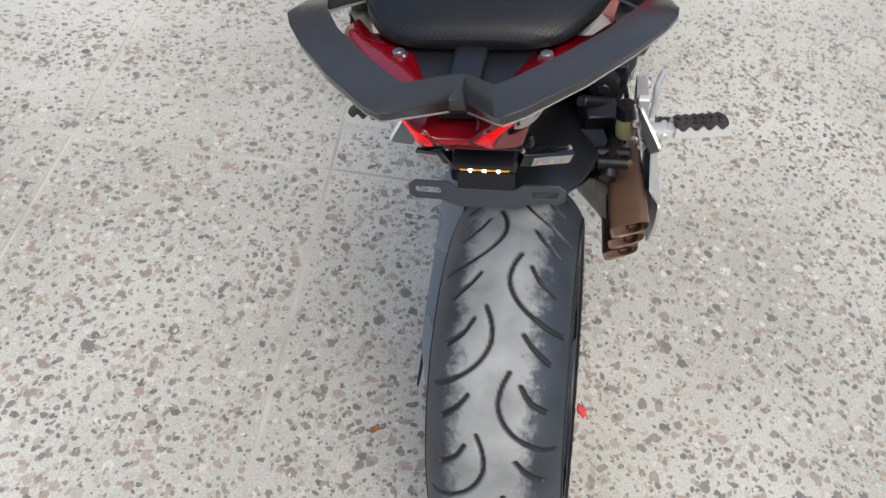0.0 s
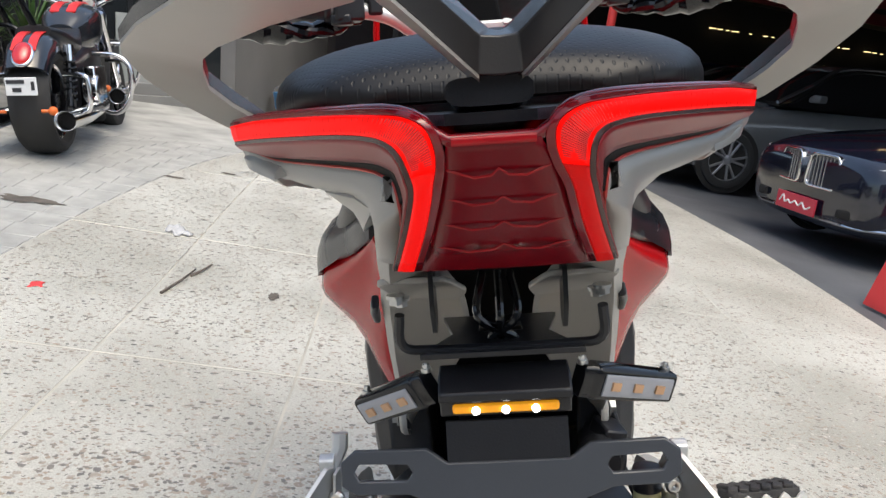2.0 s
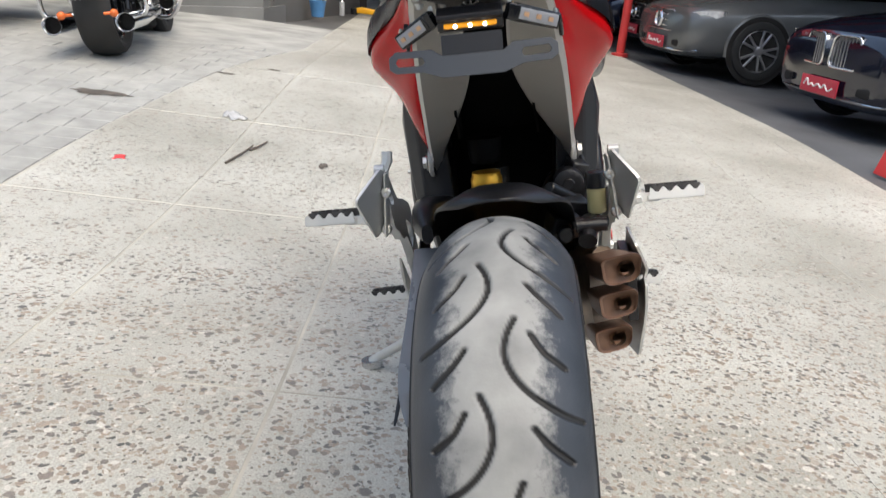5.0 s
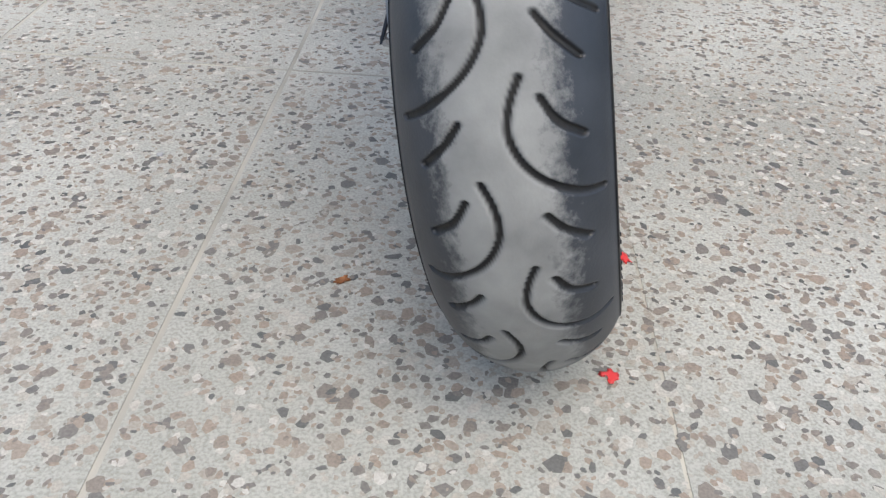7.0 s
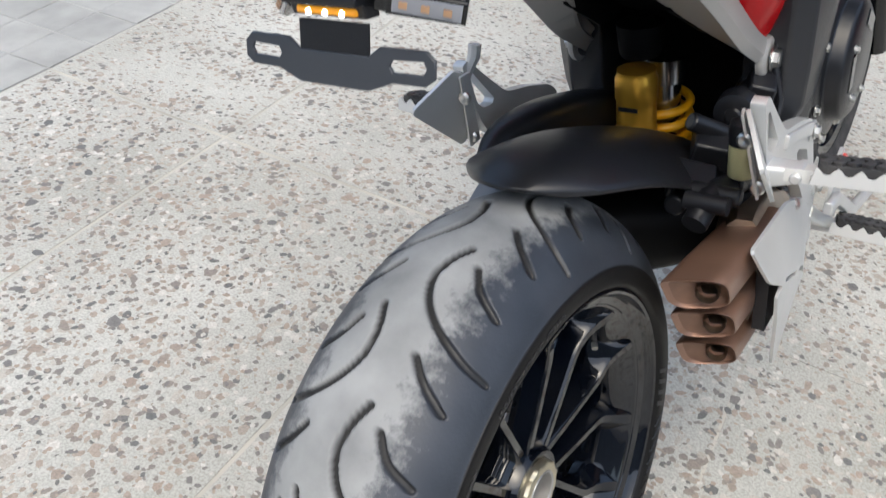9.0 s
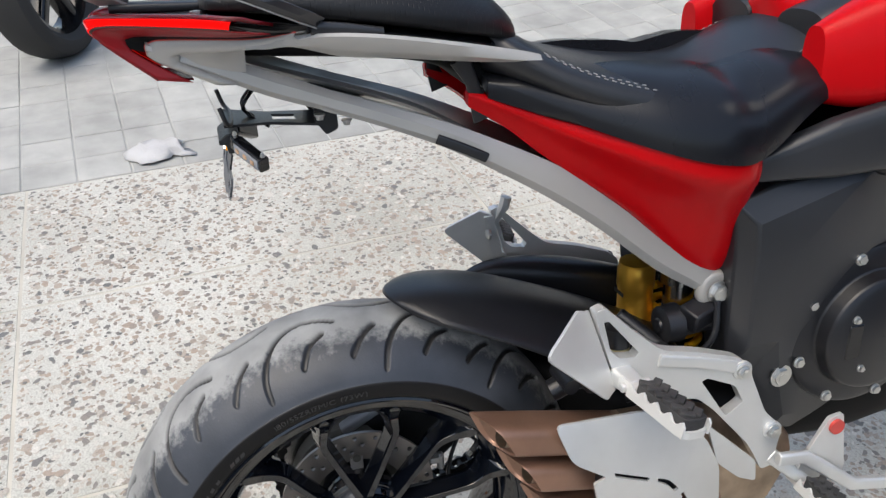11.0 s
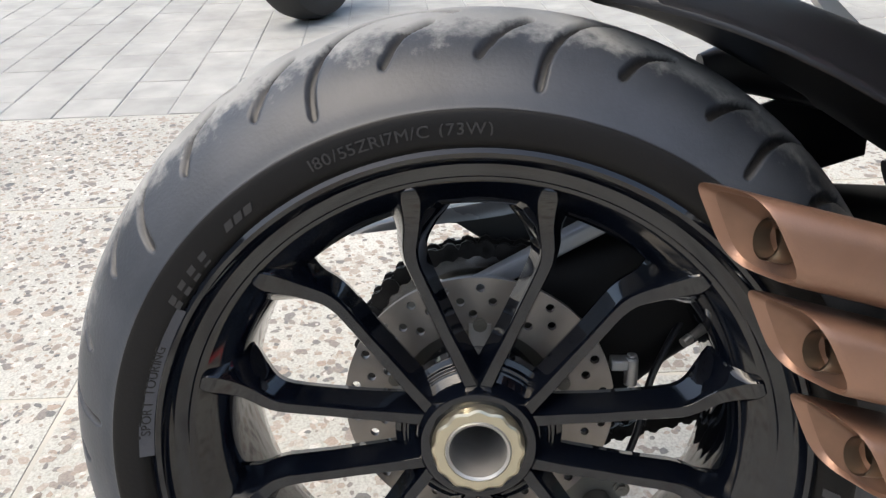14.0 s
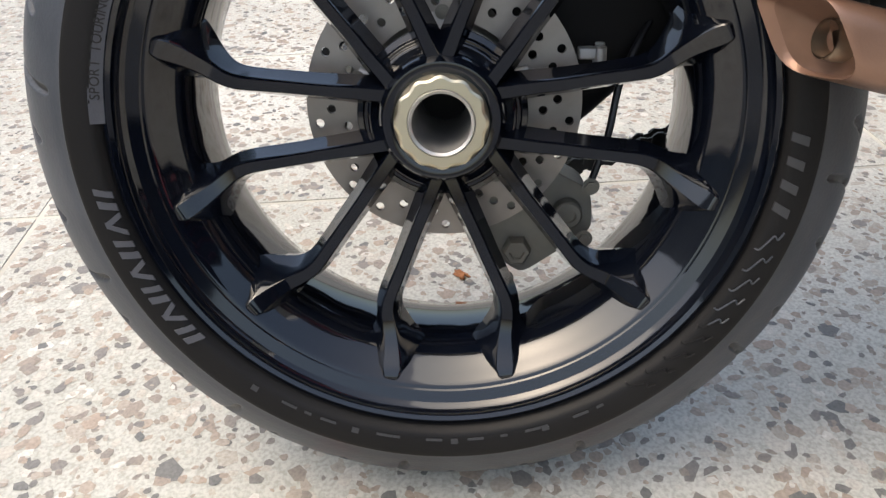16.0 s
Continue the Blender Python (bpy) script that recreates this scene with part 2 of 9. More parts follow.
    l.new(scrub.outputs[0], ungroove.inputs[0]); l.new(gv.outputs["Fac"], ungroove.inputs[1])
    l.new(ungroove.outputs[0], sm.inputs["Factor"])
    l.new(b.inputs["Base Color"].links[0].from_socket, sm.inputs["A"])
    l.new(worn.outputs["Color"], sm.inputs["B"])
    l.new(sm.outputs["Result"], mx.inputs["A"])
    l.new(mx.outputs["Result"], b.inputs["Base Color"])
    spc = n.new("ShaderNodeMapRange")
    spc.inputs["To Min"].default_value, spc.inputs["To Max"].default_value = 0.14, 0.55
    l.new(scrub.outputs[0], spc.inputs["Value"]); l.new(spc.outputs[0], b.inputs["Specular IOR Level"])
    rg = n.new("ShaderNodeMapRange")
    rg.inputs["To Min"].default_value, rg.inputs["To Max"].default_value = 0.46, 0.8
    l.new(band.outputs[0], rg.inputs["Value"])
    l.new(rg.outputs[0], b.inputs["Roughness"])
    return m


TYRE = tyre_material()
# same rubber as the sidewall, lightened to paint the relief's highlights
TYRE_MARK = mat("raised sidewall rubber with painted highlights", (0.026, 0.026, 0.028), 0.45)
TYRE_PATCH = mat("grey sidewall patch", (0.058, 0.060, 0.070), 0.55, vary=0.15, bump=0.3)


def terrazzo(name="exposed aggregate terrazzo", chips=True):
    """Cream cement with stone chips of several sizes and colours."""
    m = bpy.data.materials.new(name)
    m.use_nodes = True
    nt = m.node_tree
    n, l = nt.nodes, nt.links
    b = n["Principled BSDF"]
    geo = n.new("ShaderNodeNewGeometry")
    nz = n.new("ShaderNodeTexNoise")
    nz.inputs["Scale"].default_value, nz.inputs["Detail"].default_value = 1.3, 7
    l.new(geo.outputs["Position"], nz.inputs["Vector"])
    base = n.new("ShaderNodeValToRGB")
    base.color_ramp.elements[0].position, base.color_ramp.elements[1].position = 0.3, 0.7
    base.color_ramp.elements[0].color, base.color_ramp.elements[1].color = (0.40, 0.392, 0.345, 1), (0.62, 0.615, 0.565, 1)
    l.new(nz.outputs["Fac"], base.inputs["Fac"])
    grit = n.new("ShaderNodeTexNoise")
    grit.inputs["Scale"].default_value, grit.inputs["Detail"].default_value = 260, 4
    l.new(geo.outputs["Position"], grit.inputs["Vector"])
    gm = n.new("ShaderNodeMix"); gm.data_type = "RGBA"; gm.blend_type = "MULTIPLY"
    gm.inputs["Factor"].default_value = 0.75
    gr = n.new("ShaderNodeValToRGB")
    gr.color_ramp.elements[0].color, gr.color_ramp.elements[0].position = (0.64, 0.63, 0.61, 1), 0.35
    gr.color_ramp.elements[1].position = 0.6
    l.new(grit.outputs["Fac"], gr.inputs["Fac"])
    l.new(base.outputs["Color"], gm.inputs["A"]); l.new(gr.outputs["Color"], gm.inputs["B"])
    colour = gm.outputs["Result"]
    height = grit.outputs["Fac"]
    warp = n.new("ShaderNodeTexNoise")
    warp.inputs["Scale"].default_value = 45
    l.new(geo.outputs["Position"], warp.inputs["Vector"])
    wv = n.new("ShaderNodeMix"); wv.data_type = "VECTOR"
    wv.inputs["Factor"].default_value = 0.02
    l.new(geo.outputs["Position"], wv.inputs["A"]); l.new(warp.outputs["Color"], wv.inputs["B"])
    for scale, size, keep in (((64, 0.30, 0.62), (120, 0.30, 0.5)) if chips else ()):
        v = n.new("ShaderNodeTexVoronoi")
        v.inputs["Scale"].default_value = scale
        l.new(wv.outputs["Result"], v.inputs["Vector"])
        pick = n.new("ShaderNodeSeparateColor")
        l.new(v.outputs["Color"], pick.inputs[0])
        near = n.new("ShaderNodeMath"); near.operation = "LESS_THAN"
        near.inputs[1].default_value = size
        l.new(v.outputs["Distance"], near.inputs[0])
        some = n.new("ShaderNodeMath"); some.operation = "LESS_THAN"
        some.inputs[1].default_value = keep
        l.new(pick.outputs["Red"], some.inputs[0])
        both = n.new("ShaderNodeMath"); both.operation = "MULTIPLY"
        l.new(near.outputs[0], both.inputs[0]); l.new(some.outputs[0], both.inputs[1])
        col = n.new("ShaderNodeValToRGB")
        e = col.color_ramp.elements
        e[0].color, e[1].color = (0.13, 0.13, 0.125, 1), (0.52, 0.49, 0.42, 1)
        for p, c in ((0.25, (0.21, 0.2, 0.185, 1)), (0.5, (0.27, 0.225, 0.17, 1)), (0.75, (0.32, 0.30, 0.265, 1))):
            e.new(p).color = c
        l.new(pick.outputs["Green"], col.inputs["Fac"])
        mx = n.new("ShaderNodeMix"); mx.data_type = "RGBA"
        l.new(both.outputs[0], mx.inputs["Factor"])
        l.new(colour, mx.inputs["A"]); l.new(col.outputs["Color"], mx.inputs["B"])
        colour = mx.outputs["Result"]
    l.new(colour, b.inputs["Base Color"])
    b.inputs["Roughness"].default_value = 0.62
    bp = n.new("ShaderNodeBump")
    bp.inputs["Strength"].default_value, bp.inputs["Distance"].default_value = 0.25, 0.001
    l.new(height, bp.inputs["Height"]); l.new(bp.outputs["Normal"], b.inputs["Normal"])
    return m


TERRAZZO_NEAR = terrazzo("cream cement of the terrazzo", chips=False)
TERRAZZO = terrazzo()


def chip_material():
    m = bpy.data.materials.new("stone chips")
    m.use_nodes = True
    n, l = m.node_tree.nodes, m.node_tree.links
    b = n["Principled BSDF"]
    geo = n.new("ShaderNodeNewGeometry")
    col = n.new("ShaderNodeValToRGB")
    e = col.color_ramp.elements
    e[0].color, e[1].color = (0.140, 0.140, 0.132, 1), (0.56, 0.54, 0.49, 1)
    for p, c in ((0.14, (0.205, 0.190, 0.172, 1)), (0.32, (0.272, 0.232, 0.195, 1)), (0.48, (0.340, 0.272, 0.215, 1)), (0.64, (0.36, 0.318, 0.268, 1)), (0.82, (0.44, 0.410, 0.355, 1))):
        e.new(p).color = c
    l.new(geo.outputs["Random Per Island"], col.inputs["Fac"])
    nz = n.new("ShaderNodeTexNoise")
    nz.inputs["Scale"].default_value, nz.inputs["Detail"].default_value = 300, 5
    l.new(geo.outputs["Position"], nz.inputs["Vector"])
    mx = n.new("ShaderNodeMix"); mx.data_type = "RGBA"; mx.blend_type = "OVERLAY"
    mx.inputs["Factor"].default_value = 0.45
    l.new(col.outputs["Color"], mx.inputs["A"]); l.new(nz.outputs["Fac"], mx.inputs["B"])
    l.new(mx.outputs["Result"], b.inputs["Base Color"])
    b.inputs["Roughness"].default_value = 0.5
    return m


CHIPS = chip_material()
GROUT = mat("pale cement joint", (0.47, 0.445, 0.385), 0.8, vary=0.25, scale=4, bump=0.3)
PAVER = tint_random(mat("grey concrete paver", (0.36, 0.36, 0.34), 0.75, vary=0.16, scale=9, bump=0.4, bump_scale=160, dirt=(0.2, 0.2, 0.19), dirt_amount=0.4, dirt_scale=2), 0.08)
PAVER_JOINT = mat("dirty paver joint", (0.36, 0.36, 0.34), 0.9, vary=0.3, scale=3)
ASPHALT = mat("dusty asphalt", (0.10, 0.105, 0.115), 0.75, vary=0.25, scale=2, bump=0.4, bump_scale=180)

# ---- building helpers ----
def finish(bm, angle=38.0):
    bmesh.ops.remove_doubles(bm, verts=bm.verts, dist=1e-5)
    bmesh.ops.recalc_face_normals(bm, faces=bm.faces)
    for f in bm.faces:
        f.smooth = True
    for e in bm.edges:
        if len(e.link_faces) == 2 and e.calc_face_angle(0) > radians(angle):
            e.smooth = False


def part(name, bm, material, parent=None, label="", bevel=0.0, subsurf=0, angle=38.0, seg=2):
    """Links a bmesh as one mesh object under a thing or a part."""
    finish(bm, angle)
    me = bpy.data.meshes.new(name)
    bm.to_mesh(me)
    bm.free()
    for m in (material if isinstance(material, (list, tuple)) else (material,)):
        me.materials.append(m)
    ob = new(name, me)
    ob.parent = parent
    if label:
        ob["label"] = label
    if bevel:
        md = ob.modifiers.new("bevel", "BEVEL")
        md.width, md.segments, md.limit_method, md.angle_limit = bevel, seg, "ANGLE", radians(35)
    if subsurf:
        md = ob.modifiers.new("subsurf", "SUBSURF")
        md.levels = md.render_levels = subsurf
    return ob


def thing(name, m, label, category, group=""):
    ob = new(name)
    ob.matrix_world = m
    return tagged(ob, label, category, group)


def spline(pts, n=8, closed=False):
    """Catmull-Rom through points of any length."""
    p = [Vector(q) for q in pts]
    k = len(p)
    out = []
    for i in range(k if closed else k - 1):
        a, b = p[i], p[(i + 1) % k]
        z = p[(i - 1) % k] if closed or i else a * 2 - b
        c = p[(i + 2) % k] if closed or i + 2 < k else b * 2 - a
        for j in range(n):
            t = j / n
            out.append(0.5 * ((2 * a) + (b - z) * t + (2 * z - 5 * a + 4 * b - c) * t * t + (3 * a - z - 3 * b + c) * t ** 3))
    if not closed:
        out.append(p[-1])
    return out


def loft(bm, rings, caps=True, closed=True):
    """Skin through rings of equal count."""
    vs = [[bm.verts.new(v) for v in r] for r in rings]
    n = len(vs[0])
    for a, b in zip(vs, vs[1:]):
        for i in range(n if closed else n - 1):
            j = (i + 1) % n
            bm.faces.new((a[i], a[j], b[j], b[i]))
    if caps and closed:
        bm.faces.new(vs[0][::-1])
        bm.faces.new(vs[-1])
    return vs


def frames(pts, up=(0, 0, 1)):
    pts = [Vector(p) for p in pts]
    out, last = [], Vector(up)
    for i, p in enumerate(pts):
        t = (pts[min(i + 1, len(pts) - 1)] - pts[max(i - 1, 0)]).normalized()
        s = t.cross(last)
        if s.length < 1e-4:
            s = t.orthogonal()
        s.normalize()
        last = s.cross(t)
        out.append((p, t, s, last))
    return out


def tube(bm, pts, r, n=10, caps=True):
    rr = r if isinstance(r, (list, tuple)) else [r] * len(pts)
    rings = []
    for (p, t, s, u), q in zip(frames(pts), rr):
        rings.append([p + s * (q * math.cos(a)) + u * (q * math.sin(a)) for a in [2 * math.pi * i / n for i in range(n)]])
    loft(bm, rings, caps)


def bar(bm, pts, wide, high, power=4.0, n=16, side=(1, 0, 0)):
    """Sweep of a rounded-box section; wide lies along side, high across it."""
    ww = wide if isinstance(wide, (list, tuple)) else [wide] * len(pts)
    hh = high if isinstance(high, (list, tuple)) else [high] * len(pts)
    pts = [Vector(p) for p in pts]
    rings = []
    sd = Vector(side)
    for i, p in enumerate(pts):
        t = (pts[min(i + 1, len(pts) - 1)] - pts[max(i - 1, 0)]).normalized()
        s = (sd - t * sd.dot(t)).normalized()
        u = t.cross(s)
        ring = []
        for k in range(n):
            a = 2 * math.pi * (k + 0.5) / n
            c, d = math.cos(a), math.sin(a)
            ring.append(p + s * (math.copysign(abs(c) ** (2 / power), c) * ww[i] / 2) + u * (math.copysign(abs(d) ** (2 / power), d) * hh[i] / 2))
        rings.append(ring)
    loft(bm, rings)


def stations(bm, rows, n=28, caps=True):
    """Body along y from rows of y, centre x, half width, top z, widest z, bottom z, power of the top and of the bottom."""
    rings = []
    for y, cx, w, top, mid, bot, pt, pb in rows:
        ring = []
        for k in range(n):
            a = 2 * math.pi * (k + 0.5) / n
            c, d = math.cos(a), math.sin(a)
            p = pt if d > 0 else pb
            h = top - mid if d > 0 else mid - bot
            ring.append(Vector((cx + math.copysign(abs(c) ** (2 / p), c) * w, y, mid + math.copysign(abs(d) ** (2 / p), d) * h)))
        rings.append(ring)
    loft(bm, rings, caps)


def smooth_rows(rows, n=5):
    return [tuple(v) for v in spline_n(rows, n)]


def spline_n(rows, n):
    rows = [np.array(r, float) for r in rows]
    out = []
    for i in range(len(rows) - 1):
        a, b = rows[i], rows[i + 1]
        z = rows[i - 1] if i else 2 * a - b
        c = rows[i + 2] if i + 2 < len(rows) else 2 * b - a
        for j in range(n):
            t = j / n
            out.append(0.5 * (2 * a + (b - z) * t + (2 * z - 5 * a + 4 * b - c) * t * t + (3 * a - z - 3 * b + c) * t ** 3))
    out.append(rows[-1])
    return out


def box(bm, c, s, m=None):
    x, y, z = (v / 2 for v in s)
    vs = [Vector((i * x, j * y, k * z)) for i in (-1, 1) for j in (-1, 1) for k in (-1, 1)]
    m = m or Matrix.Identity(4)
    vs = [bm.verts.new(m @ v + Vector(c)) for v in vs]
    for f in ((0, 1, 3, 2), (4, 6, 7, 5), (0, 4, 5, 1), (2, 3, 7, 6), (0, 2, 6, 4), (1, 5, 7, 3)):
        bm.faces.new([vs[i] for i in f])


def plate(bm, outline, thick, place, holes=()):
    """Flat plate from an outline and holes in (u, v); place(u, v, w) gives the point, w runs over the thickness."""
    tmp = bmesh.new()
    edges = []
    for loop in (outline, *holes):
        vs = [tmp.verts.new((u, v, 0)) for u, v in loop]
        edges += [tmp.edges.new((a, b)) for a, b in zip(vs, vs[1:] + vs[:1])]
    bmesh.ops.triangle_fill(tmp, use_beauty=True, use_dissolve=False, edges=edges)
    tmp.verts.index_update()
    lo = [bm.verts.new(place(v.co.x, v.co.y, -thick / 2)) for v in tmp.verts]
    hi = [bm.verts.new(place(v.co.x, v.co.y, thick / 2)) for v in tmp.verts]
    for f in tmp.faces:
        ix = [v.index for v in f.verts]
        bm.faces.new([hi[i] for i in ix])
        bm.faces.new([lo[i] for i in ix[::-1]])
    for e in tmp.edges:
        if len(e.link_faces) == 1:
            i, j = (v.index for v in e.verts)
            bm.faces.new((lo[i], lo[j], hi[j], hi[i]))
    tmp.free()


def circle(c, r, n=16, a0=0.0):
    return [(c[0] + r * math.cos(a0 + 2 * math.pi * i / n), c[1] + r * math.sin(a0 + 2 * math.pi * i / n)) for i in range(n)]


def soft(loop, r=0.25, n=3):
    """Rounds the corners of a loop of 2D points by a share r of the shorter side."""
    out = []
    k = len(loop)
    for i in range(k):
        a, p, b = (Vector(loop[(i + d) % k]) for d in (-1, 0, 1))
        s = min((a - p).length, (b - p).length) * r
        q0, q1 = p + (a - p).normalized() * s, p + (b - p).normalized() * s
        for j in range(n + 1):
            t = j / n
            out.append(tuple(q0 * (1 - t) ** 2 + p * (2 * t * (1 - t)) + q1 * t * t))
    return out


def revolve(bm, profile, n=64, centre=(0, 0, 0), axis="x", closed=False, arc=2 * math.pi):
    """Profile rows of (along, radius) turned about an axis through the centre."""
    c = Vector(centre)
    full = abs(arc - 2 * math.pi) < 1e-6
    rings = []
    for i in range(n if full else n + 1):
        a = arc * i / n
        ca, sa = math.cos(a), math.sin(a)
        if axis == "x":
            rings.append([c + Vector((h, r * ca, r * sa)) for h, r in profile])
        elif axis == "y":
            rings.append([c + Vector((r * ca, h, r * sa)) for h, r in profile])
        else:
            rings.append([c + Vector((r * ca, r * sa, h)) for h, r in profile])
    vs = [[bm.verts.new(v) for v in r] for r in rings]
    m = len(profile)
    for i in range(len(vs) if full else len(vs) - 1):
        a, b = vs[i], vs[(i + 1) % len(vs)]
        for j in range(m if closed else m - 1):
            k = (j + 1) % m
            bm.faces.new((a[j], b[j], b[k], a[k]))


def cyl(bm, a, b, r, n=16, r2=None):
    a, b = Vector(a), Vector(b)
    tube(bm, [a, b], [r, r if r2 is None else r2], n)


def bolt(name, parent, c, d, r=0.009, h=0.006, material=None):
    """Hex bolt with washer, head along d."""
    bm = bmesh.new()
    c, d = Vector(c), Vector(d).normalized()
    cyl(bm, c, c + d * 0.002, r * 1.35, 16)
    cyl(bm, c + d * 0.002, c + d * h, r, 6)
    cyl(bm, c + d * h, c + d * (h + 0.0006), r * 0.5, 8)
    return part(name, bm, material or BOLT, parent)


def text_mesh(s, size, extrude=0.0005):
    cu = bpy.data.curves.new("letters", "FONT")
    cu.body, cu.size, cu.extrude, cu.align_x, cu.align_y = s, size, extrude, "CENTER", "CENTER"
    ob = bpy.data.objects.new("letters", cu)
    scene.collection.objects.link(ob)
    bpy.context.view_layer.update()
    me = bpy.data.meshes.new_from_object(ob.evaluated_get(bpy.context.evaluated_depsgraph_get()))
    bpy.data.objects.remove(ob)
    return me

# ---- ground ----
UP = LEVEL @ Vector((0, 0, 1))


def zg(x, y):
    """Height of the ground: the forecourt's fall near the motorcycle, flatter towards the building."""
    near = -(UP.x * x + UP.y * y) / UP.z
    s = min(1.0, max(0.0, (y - 1.2) / 4.5))
    s = s * s * (3 - 2 * s)
    h = near * (1 - s) + (0.09 - 0.09 * x) * s
    r = math.hypot(x, y - 5)
    return h * max(0.0, 1 - max(0.0, r - 14) / 30)


def sheet(name, x0, x1, y0, y1, lift, nx, ny, material, label, category, clip=None):
    """Ground sheet that follows the fall of the site."""
    bm = bmesh.new()
    grid = []
    for i in range(nx + 1):
        row = []
        for j in range(ny + 1):
            a, b = i / nx, j / ny
            y = y0 + (y1 - y0) * b
            xa = x0(y) if callable(x0) else x0
            xb = x1(y) if callable(x1) else x1
            x = xa + (xb - xa) * a
            row.append(bm.verts.new((x, y, zg(x, y) + lift)))
        grid.append(row)
    for i in range(nx):
        for j in range(ny):
            bm.faces.new((grid[i][j], grid[i + 1][j], grid[i + 1][j + 1], grid[i][j + 1]))
    ob = part(name, bm, material)
    return tagged(ob, label, category, kind="structure")


def kerb_x(y):
    """Line between the terrazzo forecourt and the grey pavers."""
    return -1.40 + 0.015 * (y - 0.1) + (0.09 * max(0, y - 3.0) ** 1.4 if y < 6.5 else 0.09 * 3.5 ** 1.4)


EARTH = mat("street asphalt", (0.11, 0.11, 0.11), 0.85, vary=0.25, scale=0.6, bump=0.3, bump_scale=60)
bm = bmesh.new()
ring_r = [0.001, 3, 6, 9, 12, 16, 22, 30, 45, 80, 200, 900, 3000]
prev = None
for r in ring_r:
    cur = []
    for k in range(48):
        a = 2 * math.pi * k / 48
        x, y = r * math.cos(a), 5 + r * math.sin(a)
        cur.append(bm.verts.new((x, y, zg(x, y) - 0.06)))
    if prev:
        for k in range(48):
            bm.faces.new((prev[k], prev[(k + 1) % 48], cur[(k + 1) % 48], cur[k]))
    prev = cur
tagged(part("ground", bm, EARTH), "grey street ground reaching to the horizon", "ground", kind="structure")
floor = sheet("floor", kerb_x, 2.8, -4.5, 14.0, -0.0015, 20, 60, GROUT, "pale cement bed and joints of the terrazzo forecourt", "floor")
pavement = sheet("pavement", -9.0, kerb_x, -4.5, 8.6, -0.0035, 24, 44, PAVER_JOINT, "dark dirty joints of the grey paver strip", "pavement")
road = sheet("road", 2.8, 14.0, -4.5, 16.0, -0.01, 20, 40, ASPHALT, "dark dusty asphalt in front of the covered car hall", "road")

# terrazzo slabs, 0.64 by 1.265, turned two degrees against the walk
TURN2 = pose(-0.125, 1.344, 0, 0, 0, -1.9)


def slab(i, j, c0=0.0, c1=1.0):
    """One slab between joints i and j; c0, c1 cut it along its width."""
    w, d, g = 0.638, 1.264, 0.0044
    bm = bmesh.new()
    nx, ny = 2, 4
    if i > 0:
        g = 0.0008
    vs = {}
    xa, xb = i * w + g, (i + 1) * w - g
    ya, yb = j * d + g, (j + 1) * d - g
    for a in range(nx + 1):
        for b in range(ny + 1):
            p = LEVEL @ TURN2 @ Vector((xa + (xb - xa) * a / nx, ya + (yb - ya) * b / ny, 0))
            x, y = p.x, p.y
            x = min(2.79, max(kerb_x(y) + 0.006, x))
            vs[a, b] = (bm.verts.new((x, y, zg(x, y))), bm.verts.new((x, y, zg(x, y) - 0.012)))
    for a in range(nx):
        for b in range(ny):
            bm.faces.new([vs[q][0] for q in ((a, b), (a + 1, b), (a + 1, b + 1), (a, b + 1))])
    loop = [(a, 0) for a in range(nx)] + [(nx, b) for b in range(ny)] + [(a, ny) for a in range(nx, 0, -1)] + [(0, b) for b in range(ny, 0, -1)]
    for p, q in zip(loop, loop[1:] + loop[:1]):
        bm.faces.new((vs[p][0], vs[p][1], vs[q][1], vs[q][0]))
    return bm


NEAR_X, NEAR_Y = (-1.8, 3.1), (-4.6, 9.0)
for i in range(-3, 6):
    for j in range(-5, 10):
        c = LEVEL @ TURN2 @ Vector(((i + 0.5) * 0.638, (j + 0.5) * 1.264, 0))
        if c.x < kerb_x(c.y) - 0.25 or c.x > 3.05 or c.y > 14 or c.y < -4.4:
            continue
        near = NEAR_X[0] - 0.3 < c.x < NEAR_X[1] and NEAR_Y[0] < c.y < NEAR_Y[1]
        part("slab", slab(i, j), TERRAZZO_NEAR if near else TERRAZZO, floor)


